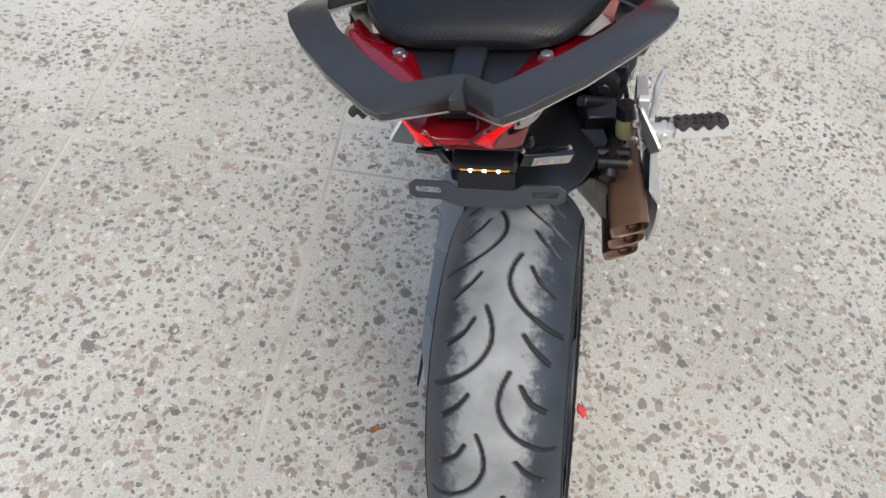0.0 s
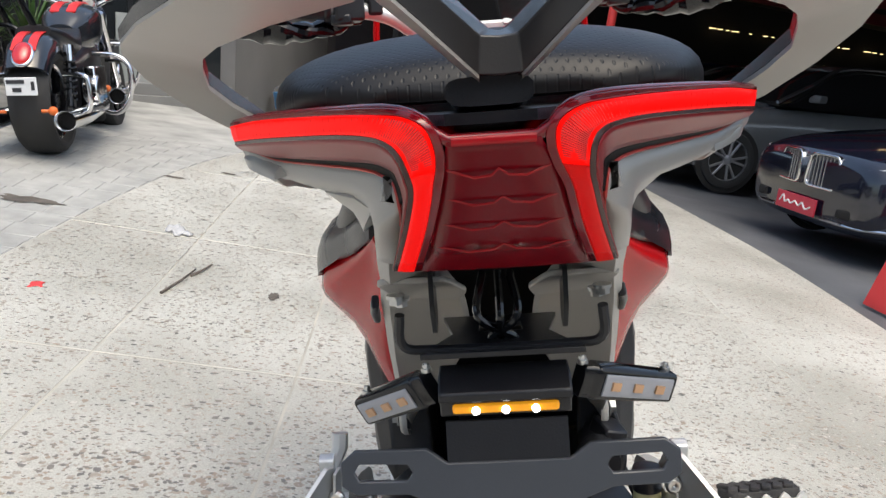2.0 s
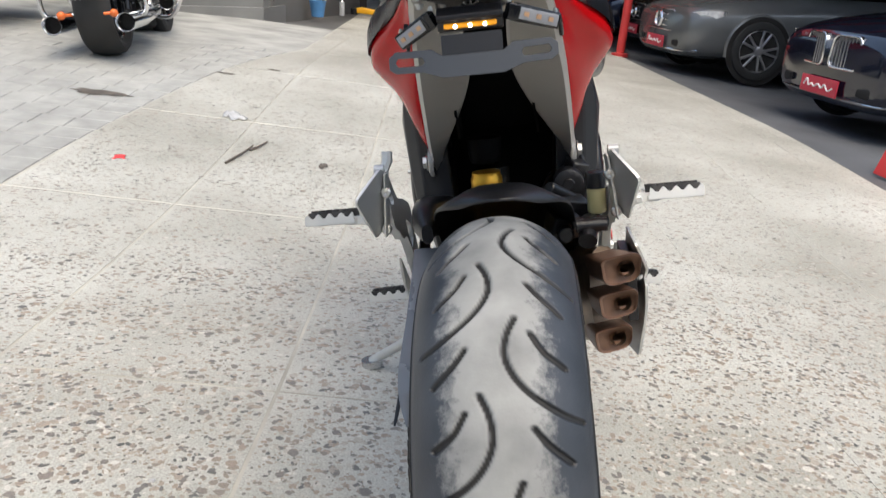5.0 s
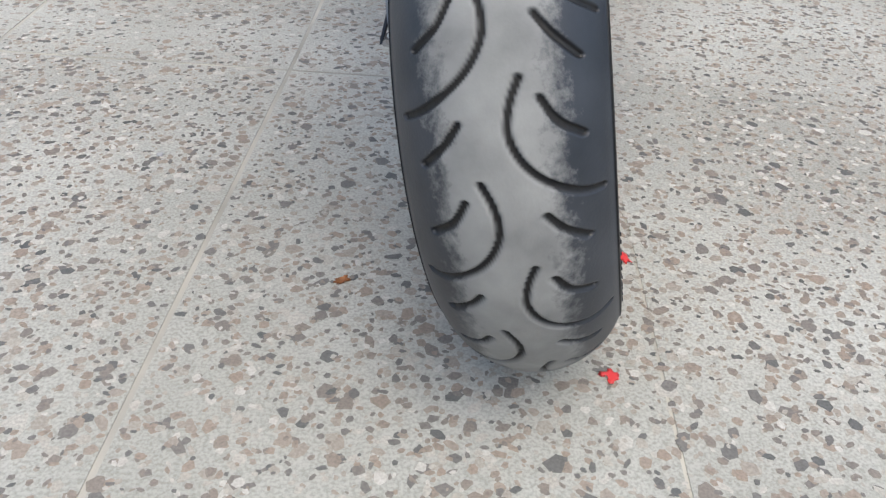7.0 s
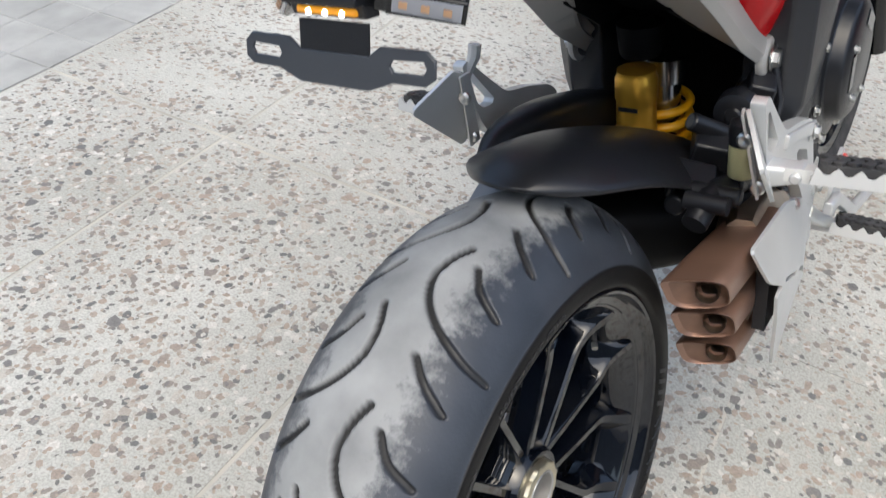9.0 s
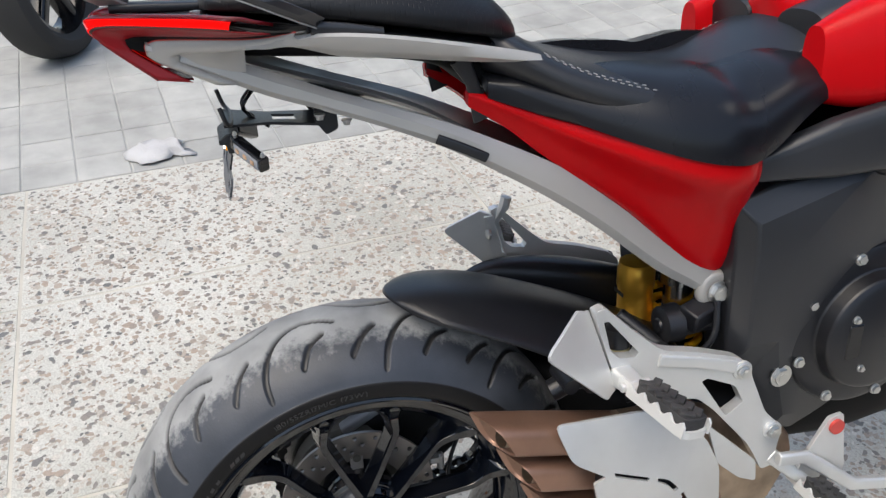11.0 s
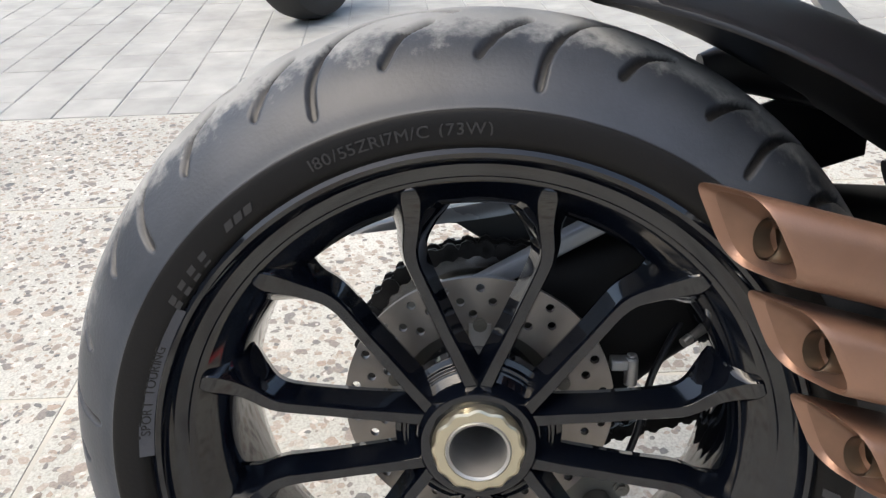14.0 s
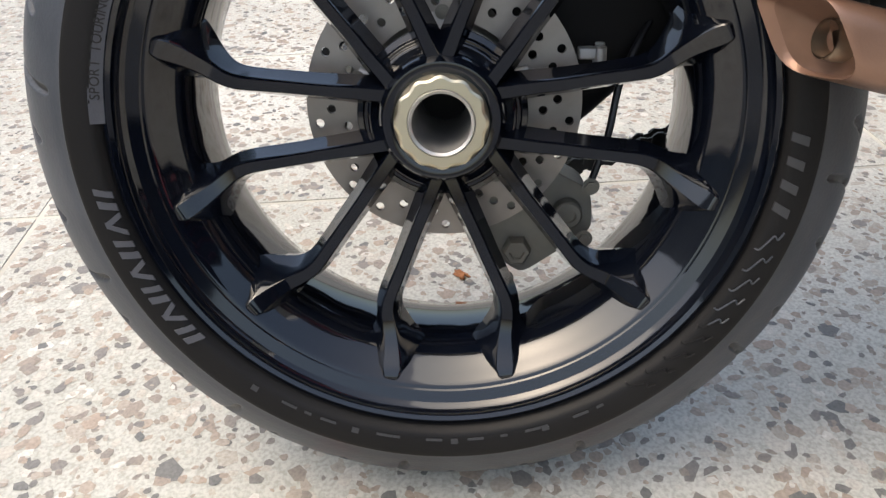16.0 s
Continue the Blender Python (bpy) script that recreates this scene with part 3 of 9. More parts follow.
def chips():
    """Stone chips lying flush in the slabs round the motorcycle."""
    rng = np.random.default_rng(7)
    verts, faces = [], []
    lo = LEVEL.inverted()
    for size, count in ((0.0118, 21000), (0.0092, 56000), (0.0070, 118000), (0.0046, 200000)):
        xs = rng.uniform(-1.5, 2.78, count)
        ys = rng.uniform(-4.4, 9.1, count)
        for x, y in zip(xs, ys):
            if x < kerb_x(y) + 0.015 or (size < 0.006 and (y > 4.0 or y < -0.8 or x > 1.8)) or (size > 0.006 and y > 2.2 and rng.random() < 0.5):
                continue
            q = TURN2.inverted() @ (lo @ Vector((x, y, zg(x, y))))
            u, v = q.x / 0.638, q.y / 1.264
            du, dv = abs(u - round(u)) * 0.638, abs(v - round(v)) * 1.264
            if (du < 0.010 and u < 0.5) or (dv < 0.010 and u < 1.0):
                continue
            k = int(rng.integers(5, 8))
            r = size * rng.uniform(0.65, 1.35)
            st, an = rng.uniform(0.45, 1.0), rng.uniform(0, math.pi)
            ca, sa = math.cos(an), math.sin(an)
            z = zg(x, y) + 0.0004 + 0.0003 * rng.random()
            base = len(verts)
            a0 = rng.uniform(0, 6)
            for m in range(k):
                a = a0 + 2 * math.pi * (m + rng.uniform(-0.3, 0.3)) / k
                rr = r * rng.uniform(0.75, 1.1)
                px, py = rr * math.cos(a), rr * st * math.sin(a)
                gx, gy = px * ca - py * sa, px * sa + py * ca
                verts.append((x + gx, y + gy, z - (UP.x * gx + UP.y * gy) / UP.z))
            faces.append(tuple(range(base, base + k)))
    me = bpy.data.meshes.new("stone_chips")
    me.from_pydata(verts, [], faces)
    me.materials.append(CHIPS)
    ob = new("stone_chips", me)
    ob.parent = floor
    return tagged(ob, "grey, brown and cream stone chips set flush in cement", kind="stuff")


chips()

# ---- the red motorcycle; its own axes: x to its right, y ahead, z up, the rear axle over the origin ----
BIKE = LEVEL @ pose(0.2806, 0.6253, 0.3147, 0, -11.917, -6.716) @ pose(0.010, 0, -0.315)
moto = thing("motorcycle", BIKE, "red sport touring motorcycle with grey rails leaning on its side stand", "motorcycle")
AXLE = Vector((0, 0, 0.315))
X0 = -0.003


def ring_point(r, deg, x):
    """Point of the rear wheel at radius r, degrees from ahead upwards."""
    a = radians(deg)
    return AXLE + Vector((x, r * math.cos(a), r * math.sin(a)))


def tread_groove_field():
    """Polylines of one pitch of the tread, as (x, degrees); the pattern is mirrored by half a pitch."""
    long = [(-0.018, 0), (-0.010, -3.5), (-0.007, -7.5), (-0.013, -11), (-0.025, -14), (-0.042, -16.5), (-0.062, -18.5), (-0.077, -19.2)]
    s1 = [(-0.032, 9.0), (-0.044, 6.2), (-0.064, 3.0)]
    s2 = [(-0.033, -3.0), (-0.045, -6.5), (-0.064, -9.0)]
    return long, s1, s2


def build_tyre(parent):
    half = [(0.0, 0.318), (0.016, 0.3168), (0.032, 0.3125), (0.047, 0.3055), (0.061, 0.296), (0.073, 0.2845), (0.083, 0.271), (0.0885, 0.2605),
            (0.0905, 0.2588), (0.0915, 0.2545), (0.0915, 0.246), (0.090, 0.238), (0.086, 0.2340), (0.081, 0.2310), (0.076, 0.2290)]
    half = [(x * 1.01, r * (0.985 if r > 0.24 else 0.99)) for x, r in half]
    prof = spline([(-x, r, 0) for x, r in half[:0:-1]] + [(x, r, 0) for x, r in half], 7)
    prof = [(p.x, p.y) for p in prof]
    nx, na = len(prof), 1500
    pitch = 30.0
    xs = np.array([p[0] for p in prof])
    rs = np.array([p[1] for p in prof])
    ang = np.arange(na) * 360 / na
    # arc length across the crown lets grooves keep their width
    depth = np.zeros((na, nx))
    lines = tread_groove_field()
    base = 72.0
    local = ((180 - ang - base + pitch / 2) % pitch)
    for line in lines:
        p = np.array([(q.x, q.y) for q in spline([(x, a, 0) for x, a in line], 6)])
        for mirror in (1, -1):
            px, pa = p[:, 0] * mirror + 0.003, p[:, 1] + (0 if mirror > 0 else -pitch / 2)
            for k in range(len(px) - 1):
                ax, ay, bx, by = px[k], pa[k], px[k + 1], pa[k + 1]
                for s in (-1, 0, 1):
                    da = (local[:, None] - pitch / 2 - ay - s * pitch) * math.pi / 180 * 0.31
                    dx = xs[None, :] - ax
                    ex, ea = bx - ax, (by - ay) * math.pi / 180 * 0.31
                    t = np.clip((dx * ex + da * ea) / (ex * ex + ea * ea), 0, 1)
                    d = np.hypot(dx - t * ex, da - t * ea)
                    depth = np.maximum(depth, np.clip((0.0040 - d) / 0.0016, 0, 1))
    verts, faces = [], []
    for i in range(na):
        a = radians(ang[i])
        ca, sa = math.cos(a), math.sin(a)
        for j in range(nx):
            r = rs[j] - 0.0045 * depth[i, j]
            verts.append((xs[j], r * ca, r * sa))
    for i in range(na):
        i2 = (i + 1) % na
        for j in range(nx - 1):
            faces.append((i * nx + j, i2 * nx + j, i2 * nx + j + 1, i * nx + j + 1))
    me = bpy.data.meshes.new("tyre")
    me.from_pydata(verts, [], faces)
    me.materials.append(TYRE)
    at = me.attributes.new("groove", "FLOAT", "POINT")
    at.data.foreach_set("value", depth.ravel())
    me.polygons.foreach_set("use_smooth", [True] * len(faces))
    ob = new("tyre", me)
    ob.location = AXLE + Vector((-0.004, 0, -0.002))
    ob.parent = parent
    ob["label"] = "worn black rubber tyre with a dusty crown"
    return ob


def rear_wheel():
    bm = bmesh.new()
    outer = [(0.0780, 0.2215), (0.0822, 0.2232), (0.0838, 0.2262), (0.0825, 0.2292), (0.0785, 0.2280), (0.0760, 0.2232), (0.0735, 0.2200), (0.0722, 0.2168), (0.0690, 0.2090), (0.0560, 0.1990), (0.0300, 0.1950),
             (-0.0300, 0.1920), (-0.0560, 0.1985), (-0.0690, 0.2060), (-0.0740, 0.2200), (-0.0775, 0.2265), (-0.0785, 0.2335), (-0.0820, 0.2325), (-0.0830, 0.2290), (-0.0790, 0.2205)]
    back = [(-0.0730, 0.2040), (-0.0600, 0.1920), (-0.0300, 0.1830), (0.0, 0.1825), (0.0300, 0.1830), (0.0430, 0.1850), (0.0510, 0.1905), (0.0590, 0.1980), (0.0640, 0.2030), (0.0664, 0.2050), (0.0674, 0.2066), (0.0688, 0.2125), (0.0696, 0.2160), (0.0726, 0.2174), (0.0745, 0.2195), (0.0768, 0.2207)]
    revolve(bm, outer + back, 128, AXLE, closed=True)
    # raised lip lines on the outer flange
    rim = part("rear_wheel", bm, WHEEL_BLACK, moto, "gloss blue-black alloy wheel with twelve spokes", angle=30)
    build_tyre(rim)
    hub = bmesh.new()
    revolve(hub, [(0.046, 0.0375), (0.0455, 0.0425), (0.041, 0.0455), (0.030, 0.049), (0.005, 0.054), (-0.030, 0.054), (-0.045, 0.050), (-0.060, 0.045)], 48, AXLE)
    revolve(hub, [(0.046, 0.0375), (0.040, 0.026)], 48, AXLE)
    part("hub", hub, WHEEL_BLACK, rim)
    for k in range(6):
        for s in (-1, 1):
            c = 90 + 60 * k
            # radius, degrees off the pair's middle, front x, half widths at the ridge and at the body, depth
            rows = [(0.040, 4.5, 0.0390, 0.0052, 0.0135, 0.030), (0.056, 9.6, 0.0405, 0.0048, 0.0112, 0.029), (0.085, 14.3, 0.0430, 0.0044, 0.0098, 0.029), (0.115, 16.5, 0.0452, 0.0043, 0.0094, 0.029), (0.138, 17.6, 0.0468, 0.0044, 0.0094, 0.030),
                    (0.150, 17.8, 0.0478, 0.0047, 0.0098, 0.031), (0.159, 17.2, 0.0487, 0.0050, 0.0106, 0.032), (0.166, 16.2, 0.0498, 0.0053, 0.0118, 0.034), (0.173, 15.2, 0.0515, 0.0056, 0.0150, 0.037), (0.179, 14.5, 0.0540, 0.0061, 0.0190, 0.040), (0.184, 14.0, 0.0566, 0.0066, 0.0230, 0.042), (0.190, 13.5, 0.0602, 0.0072, 0.0260, 0.044), (0.196, 13.1, 0.0640, 0.0076, 0.0230, 0.044), (0.2005, 12.9, 0.0662, 0.0066, 0.0140, 0.044), (0.2032, 12.8, 0.0668, 0.0052, 0.0085, 0.040), (0.2048, 12.8, 0.0662, 0.0022, 0.0035, 0.036)]
            rows = smooth_rows(rows, 3)
            mids = [ring_point(r, c + s * a, x) for r, a, x, f, w, d in rows]
            rings = []
            for i, (p, (r, a, x, f, w, d)) in enumerate(zip(mids, rows)):
                t = mids[min(i + 1, len(mids) - 1)] - mids[max(i - 1, 0)]
                u = Vector((0, t.y, t.z)).normalized().cross(Vector((1, 0, 0)))
                # narrow front ridge with chamfers over a deep body
                rings.append([p + Vector((-e, 0, 0)) + u * b for e, b in ((0, -f * 0.82), (0, f * 0.82), (0.0012, f), (0.0045, f + 0.14 * (w - f)), (0.013, f + 0.55 * (w - f)), (d * 0.72, w), (d, w * 0.8),
                                                                                 (d, -w * 0.8), (d * 0.72, -w), (0.013, -f - 0.55 * (w - f)), (0.0045, -f - 0.14 * (w - f)), (0.0012, -f))])
            bm = bmesh.new()
            loft(bm, rings)
            part("spoke", bm, WHEEL_BLACK, rim, angle=26)
    # webs between neighbouring spokes at the hub
    for k in range(6):
        c = 120 + 60 * k
        bm = bmesh.new()
        rings = []
        for j in range(9):
            a = c + (j / 4 - 1) * 21
            rings.append([ring_point(r, a, x) for r, x in ((0.034, 0.0405), (0.040, 0.0400), (0.0535, 0.0285), (0.0545, 0.0285), (0.0555, 0.0262), (0.0580, 0.0262), (0.0590, 0.0235), (0.0640, 0.0215), (0.0640, 0.010), (0.034, 0.010))])
        loft(bm, rings)
        part("web", bm, WHEEL_BLACK, rim, bevel=0.0012, angle=25)
    nut = bmesh.new()
    n = 12
    prof = [(0.040, 0.0345), (0.049, 0.0345), (0.0525, 0.0330), (0.0535, 0.0310), (0.0535, 0.0248), (0.051, 0.0235)]
    revolve(nut, prof, 72, AXLE)
    for v in nut.verts:
        q = v.co - AXLE
        if q.x > 0.050:
            a = math.atan2(q.z, q.y)
            r = math.hypot(q.y, q.z)
            if 0.0285 < r < 0.0335:
                k = 1 + 0.035 * math.cos(12 * a)
                v.co.y, v.co.z = AXLE.y + q.y * k, AXLE.z + q.z * k
    part("hub_nut", nut, CHAMPAGNE, rim, "champagne-coloured twelve-point hub nut", angle=25)
    bore = bmesh.new()
    revolve(bore, [(0.0525, 0.0248), (0.0545, 0.0235), (0.0532, 0.0214), (0.02, 0.0207), (-0.06, 0.0200)], 48, AXLE)
    part("hub_bore", bore, DULL_STEEL, rim, "polished hollow axle", angle=25)
    # end cap blackened to paint the shade deep in the hollow axle
    bore = bmesh.new()
    revolve(bore, [(-0.055, 0.0203), (-0.060, 0.0001)], 32, AXLE)
    part("bore_end", bore, SOOT_SHADE, rim)
    v = bmesh.new()
    a = ring_point(0.188, 30, 0.034)
    b = ring_point(0.172, 30.5, 0.043)
    tube(v, [a, a.lerp(b, 0.5), b], [0.0045, 0.0036, 0.0032], 10)
    valve = part("valve", v, RUBBER, rim, "black rubber valve stem")
    v = bmesh.new()
    cyl(v, b, b + (b - a).normalized() * 0.007, 0.0036, 10)
    part("valve_cap", v, BOLT, valve, "bright metal valve cap")
    # drilled brake disc on its carrier
    d = bmesh.new()
    holes = []
    for k in range(22):
        a = 2 * math.pi * k / 22
        for r, o in ((0.079, 0.20), (0.090, 0.02), (0.101, 0.13)):
            if r > 0.08 or k % 2:
                holes.append(circle((r * math.cos(a + o), r * math.sin(a + o)), 0.0036, 12))
    inner = circle((0, 0), 0.066, 48)
    plate(d, circle((0, 0), 0.1095, 80), 0.005, lambda u, w_, w: AXLE + Vector((-0.022 + w, u, w_)), [inner] + holes)
    part("brake_disc", d, DISC, rim, "drilled steel brake disc")
    for k in range(5):
        a = 2 * math.pi * k / 5 + 0.3
        p0, p1 = AXLE + Vector((-0.018, 0.045 * math.cos(a), 0.045 * math.sin(a))), AXLE + Vector((-0.020, 0.071 * math.cos(a), 0.071 * math.sin(a)))
        c = bmesh.new()
        bar(c, [p0, p1], 0.008, 0.018)
        part("disc_carrier_arm", c, DULL_STEEL, rim)
        bolt("disc_bolt", rim, p1 + Vector((0.003, 0, 0)), (1, 0, 0), 0.0042, 0.003, CALIPER)
    # sprocket, carrier
    s = bmesh.new()
    teeth = []
    for k in range(42):
        for f, r in ((0.0, 0.1005), (0.30, 0.1005), (0.45, 0.107), (0.62, 0.107), (0.8, 0.1005)):
            a = 2 * math.pi * (k + f) / 42
            teeth.append((r * math.cos(a), r * math.sin(a)))
    plate(s, teeth, 0.006, lambda u, w_, w: AXLE + Vector((-0.112 + w, u, w_)),
          [circle((0, 0), 0.050, 32)] + [circle((0.075 * math.cos(a), 0.075 * math.sin(a)), 0.012, 14) for a in [math.pi / 3 * k for k in range(6)]])
    part("sprocket", s, STEEL, rim, "steel rear sprocket")
    return rim


wheel = rear_wheel()


def side_x(r):
    return 0.0934 - 0.004 - 0.010 * max(0, (0.246 - r) / 0.01) ** 1.5 * 0.25


def arc_bar(bm, deg0, deg1, r0, r1, high=0.0006, n=8):
    """Flat raised patch on the sidewall."""
    for side in (0,):
        rings = []
        for k in range(n + 1):
            d = deg0 + (deg1 - deg0) * k / n
            rings.append([ring_point(r0, d, side_x(r0)), ring_point(r0, d, side_x(r0) + high), ring_point(r1, d, side_x(r1) + high), ring_point(r1, d, side_x(r1))])
        loft(bm, rings)


def arc_text(s, deg, r, size, stretch=1.0):
    """Raised letters round the sidewall, reading clockwise from deg."""
    bm = bmesh.new()
    a = deg
    for ch in s:
        if ch == " ":
            a -= math.degrees(size * 0.45 * stretch / r)
            continue
        me = text_mesh(ch, size, 0.0006)
        xs = [v.co.x for v in me.vertices]
        w = (max(xs) - min(xs)) * stretch
        a -= math.degrees((w / 2 + size * 0.06) / r)
        c = (max(xs) + min(xs)) / 2
        up, right = ring_point(1, a, 0) - AXLE, ring_point(1, a - 90, 0) - AXLE
        tmp = bmesh.new()
        tmp.from_mesh(me)
        for v in tmp.verts:
            rr = r + v.co.y
            v.co = AXLE + up * rr + right * ((v.co.x - c) * stretch) + Vector((side_x(rr) + v.co.z, 0, 0))
        tmp.to_mesh(me)
        tmp.free()
        bm.from_mesh(me)
        bpy.data.meshes.remove(me)
        a -= math.degrees((w / 2 + size * 0.06) / r)
    return bm



def on_tyre(name, bm, material, label):
    return part(name, bm, material, wheel, label)


on_tyre("size_marking", arc_text("180/55ZR17M/C (73W)", 115.5, 0.2415, 0.0105, 1.12), TYRE_MARK, "raised tyre size marking")
bm = bmesh.new()
arc_bar(bm, 177, 148, 0.2275, 0.2365, 0.0003)
on_tyre("sidewall_patch", bm, TYRE_PATCH, "dull grey sidewall patch")
on_tyre("type_marking", arc_text("SPORT TOURING", 173, 0.2320, 0.0085), SOOT_SHADE, "dark sidewall lettering")


def slanted_bar(bm, deg, wide, r0, r1, lean, high=0.0006):
    """Raised bar across the sidewall that leans by some degrees over its length."""
    rings = []
    for k in range(5):
        r = r0 + (r1 - r0) * k / 4
        d = deg + lean * (k / 4 - 0.5)
        x = side_x(r)
        rings.append([ring_point(r, d - wide / 2, x - 0.0005), ring_point(r, d - wide / 2, x + high), ring_point(r, d + wide / 2, x + high), ring_point(r, d + wide / 2, x - 0.0005)])
    loft(bm, rings)


for k in range(7):
    for off, wide, lean in (((1.1, 1.3, -1.2), (-1.1, 1.1, -1.2)), ((0.7, 1.0, -2.4), (-0.9, 1.0, 1.2)))[k % 2]:
        bm = bmesh.new()
        slanted_bar(bm, 217.5 - 4.6 * k + off, wide, 0.2342 - 0.0002 * k, 0.2462 - 0.0003 * k, lean)
        on_tyre("raised_bar", bm, TYRE_PATCH, "raised grey bar on the sidewall")
for d0, r0, r1 in ((147, 0.2315, 0.2400), (144, 0.2315, 0.2400), (141, 0.2320, 0.2405), (138, 0.2325, 0.2405), (131, 0.2375, 0.2425), (129, 0.2375, 0.2425), (127, 0.2375, 0.2425), (346, 0.2340, 0.2450), (350, 0.2340, 0.2450), (354, 0.2340, 0.2450), (358, 0.2340, 0.2450)):
    bm = bmesh.new()
    slanted_bar(bm, d0, 1.5, r0, r1, -0.8)
    on_tyre("raised_bar", bm, TYRE_MARK, "raised black bar on the sidewall")
# wave-shaped ridges moulded into the sidewall
for k in range(9):
    bm = bmesh.new()
    d = 340 - 4.2 * k
    pts = spline([ring_point(r, d + o, side_x(r) + 0.0001) for r, o in ((0.2345, -1.6), (0.2375, -1.4), (0.2400, 0.2), (0.2425, 1.6), (0.2455, 1.2), (0.2475, 2.6))], 4)
    tube(bm, pts, 0.0007, 6)
    on_tyre("raised_wave", bm, TYRE, "wave-shaped ridge on the sidewall")
for k in range(15):
    bm = bmesh.new()
    d = 232 + 4.6 * k + (1.5 if k % 3 else 0)
    arc_bar(bm, d, d + (3.0 if k % 2 else 1.3), 0.2400, 0.2400 + (0.0018 if k % 4 else 0.004), 0.0004, 3)
    on_tyre("raised_mark", bm, TYRE_MARK, "")

# chain round the sprocket and forward
bm = bmesh.new()
path = []
R = 0.1065
for k in range(33):
    a = radians(75 + 210 * k / 32)
    path.append(Vector((-0.112, R * math.cos(a), 0.315 + R * math.sin(a))))
front = (0.53, 0.402)
top = [Vector((-0.112, front[0] + (path[0].y - front[0]) * k / 24, front[1] + 0.034 + (path[0].z - front[1] - 0.034) * k / 24)) for k in range(24)]
low = [Vector((-0.112, path[-1].y + (front[0] - path[-1].y) * k / 24, path[-1].z + (front[1] - 0.034 - path[-1].z) * k / 24 - 0.003 * math.sin(math.pi * k / 24))) for k in range(1, 25)]
line = top + path + low
cum = [0.0]
for a, b in zip(line, line[1:]):
    cum.append(cum[-1] + (b - a).length)


def along(s):
    for i in range(len(cum) - 1):
        if cum[i + 1] >= s:
            return line[i].lerp(line[i + 1], (s - cum[i]) / (cum[i + 1] - cum[i]))
    return line[-1]


k = 0
while (k + 1) * 0.0159 < cum[-1]:
    a, b = along(k * 0.0159), along((k + 1) * 0.0159)
    w = 0.0095 if k % 2 else 0.0075
    d = (b - a).normalized()
    u = Vector((1, 0, 0)).cross(d)
    for s in (-1, 1):
        ring = []
        for c, q in ((a, 1), (b, -1)):
            for t in (55, 90, 130, 180, 230, 270, 305):
                an = radians(t)
                ring.append(c + d * (q * math.cos(an) * 0.0082) + u * (q * math.sin(an) * (0.0086 if 80 < t < 280 else 0.0068)))
        x = Vector((s * w, 0, 0))
        loft(bm, [[p + x - Vector((0.001, 0, 0)) for p in ring], [p + x + Vector((0.001, 0, 0)) for p in ring]])
    cyl(bm, a - Vector((w + 0.001, 0, 0)), a + Vector((w + 0.001, 0, 0)), 0.0046, 8)
    k += 1
part("chain", bm, CHAIN, moto, "dark oily drive chain")

# single-sided swingarm, eccentric hub and caliper
bm = bmesh.new()
rows = [((-0.095, 0.015, 0.315), 0.05, 0.165), ((-0.098, 0.075, 0.345), 0.055, 0.150), ((-0.092, 0.150, 0.394), 0.066, 0.122), ((-0.080, 0.230, 0.430), 0.080, 0.102), ((-0.045, 0.330, 0.430), 0.150, 0.110), ((0.0, 0.430, 0.425), 0.230, 0.105), ((0.0, 0.540, 0.410), 0.240, 0.095)]
sm = smooth_rows([(*p, w, h) for p, w, h in rows], 5)
bar(bm, [r[:3] for r in sm], [r[3] for r in sm], [r[4] for r in sm], power=3.5, n=24)
arm = part("swingarm", bm, ARM_SHADE, moto, "black single-sided swingarm")
bm = bmesh.new()
revolve(bm, [(-0.068, 0.030), (-0.068, 0.070), (-0.076, 0.083), (-0.100, 0.085), (-0.104, 0.060), (-0.104, 0.030)], 56, AXLE)
part("hub_carrier", bm, CALIPER, arm, "grey alloy hub carrier")
bm = bmesh.new()
loop = soft([(0.030, 0.240), (0.038, 0.185), (0.062, 0.166), (0.122, 0.205), (0.120, 0.240), (0.080, 0.262), (0.052, 0.262)], 0.3)
plate(bm, loop, 0.052, lambda u, v, w: Vector((-0.050 + w, u, v)), [circle((0.058, 0.246), 0.008, 12)])
cal = part("brake_caliper", bm, CALIPER, moto, "grey two-piston brake caliper", bevel=0.005)
for y, z in ((0.058, 0.190), (0.100, 0.222)):
    bm = bmesh.new()
    revolve(bm, [(-0.022, 0.0125), (-0.0125, 0.0115), (-0.011, 0.0100), (-0.011, 0.0065), (-0.0145, 0.0060), (-0.0145, 0.0001)], 6 if y < 0.08 else 20, (0, y, z))
    part("piston_cap", bm, CALIPER, cal)
for y, z in ((0.048, 0.172), (0.116, 0.250), (0.112, 0.206)):
    bolt("bolt", cal, (-0.002, y, z), (1, 0, 0), 0.0050, 0.005, CALIPER)
bm = bmesh.new()
box(bm, (-0.022, 0.112, 0.352), (0.014, 0.014, 0.009))
cyl(bm, (-0.022, 0.122, 0.333), (-0.022, 0.122, 0.357), 0.0055, 14)
cyl(bm, (-0.022, 0.122, 0.357), (-0.022, 0.122, 0.360), 0.0042, 14)
part("caliper_hanger", bm, DULL_STEEL, cal, bevel=0.0015)
bm = bmesh.new()
tube(bm, spline([(-0.035, 0.118, 0.235), (-0.04, 0.134, 0.28), (-0.05, 0.150, 0.34), (-0.07, 0.20, 0.40), (-0.06, 0.33, 0.46)], 8), 0.0032, 8)
part("brake_hose", bm, BLACK_PLASTIC, cal)

# chain guard with its long point
bm = bmesh.new()
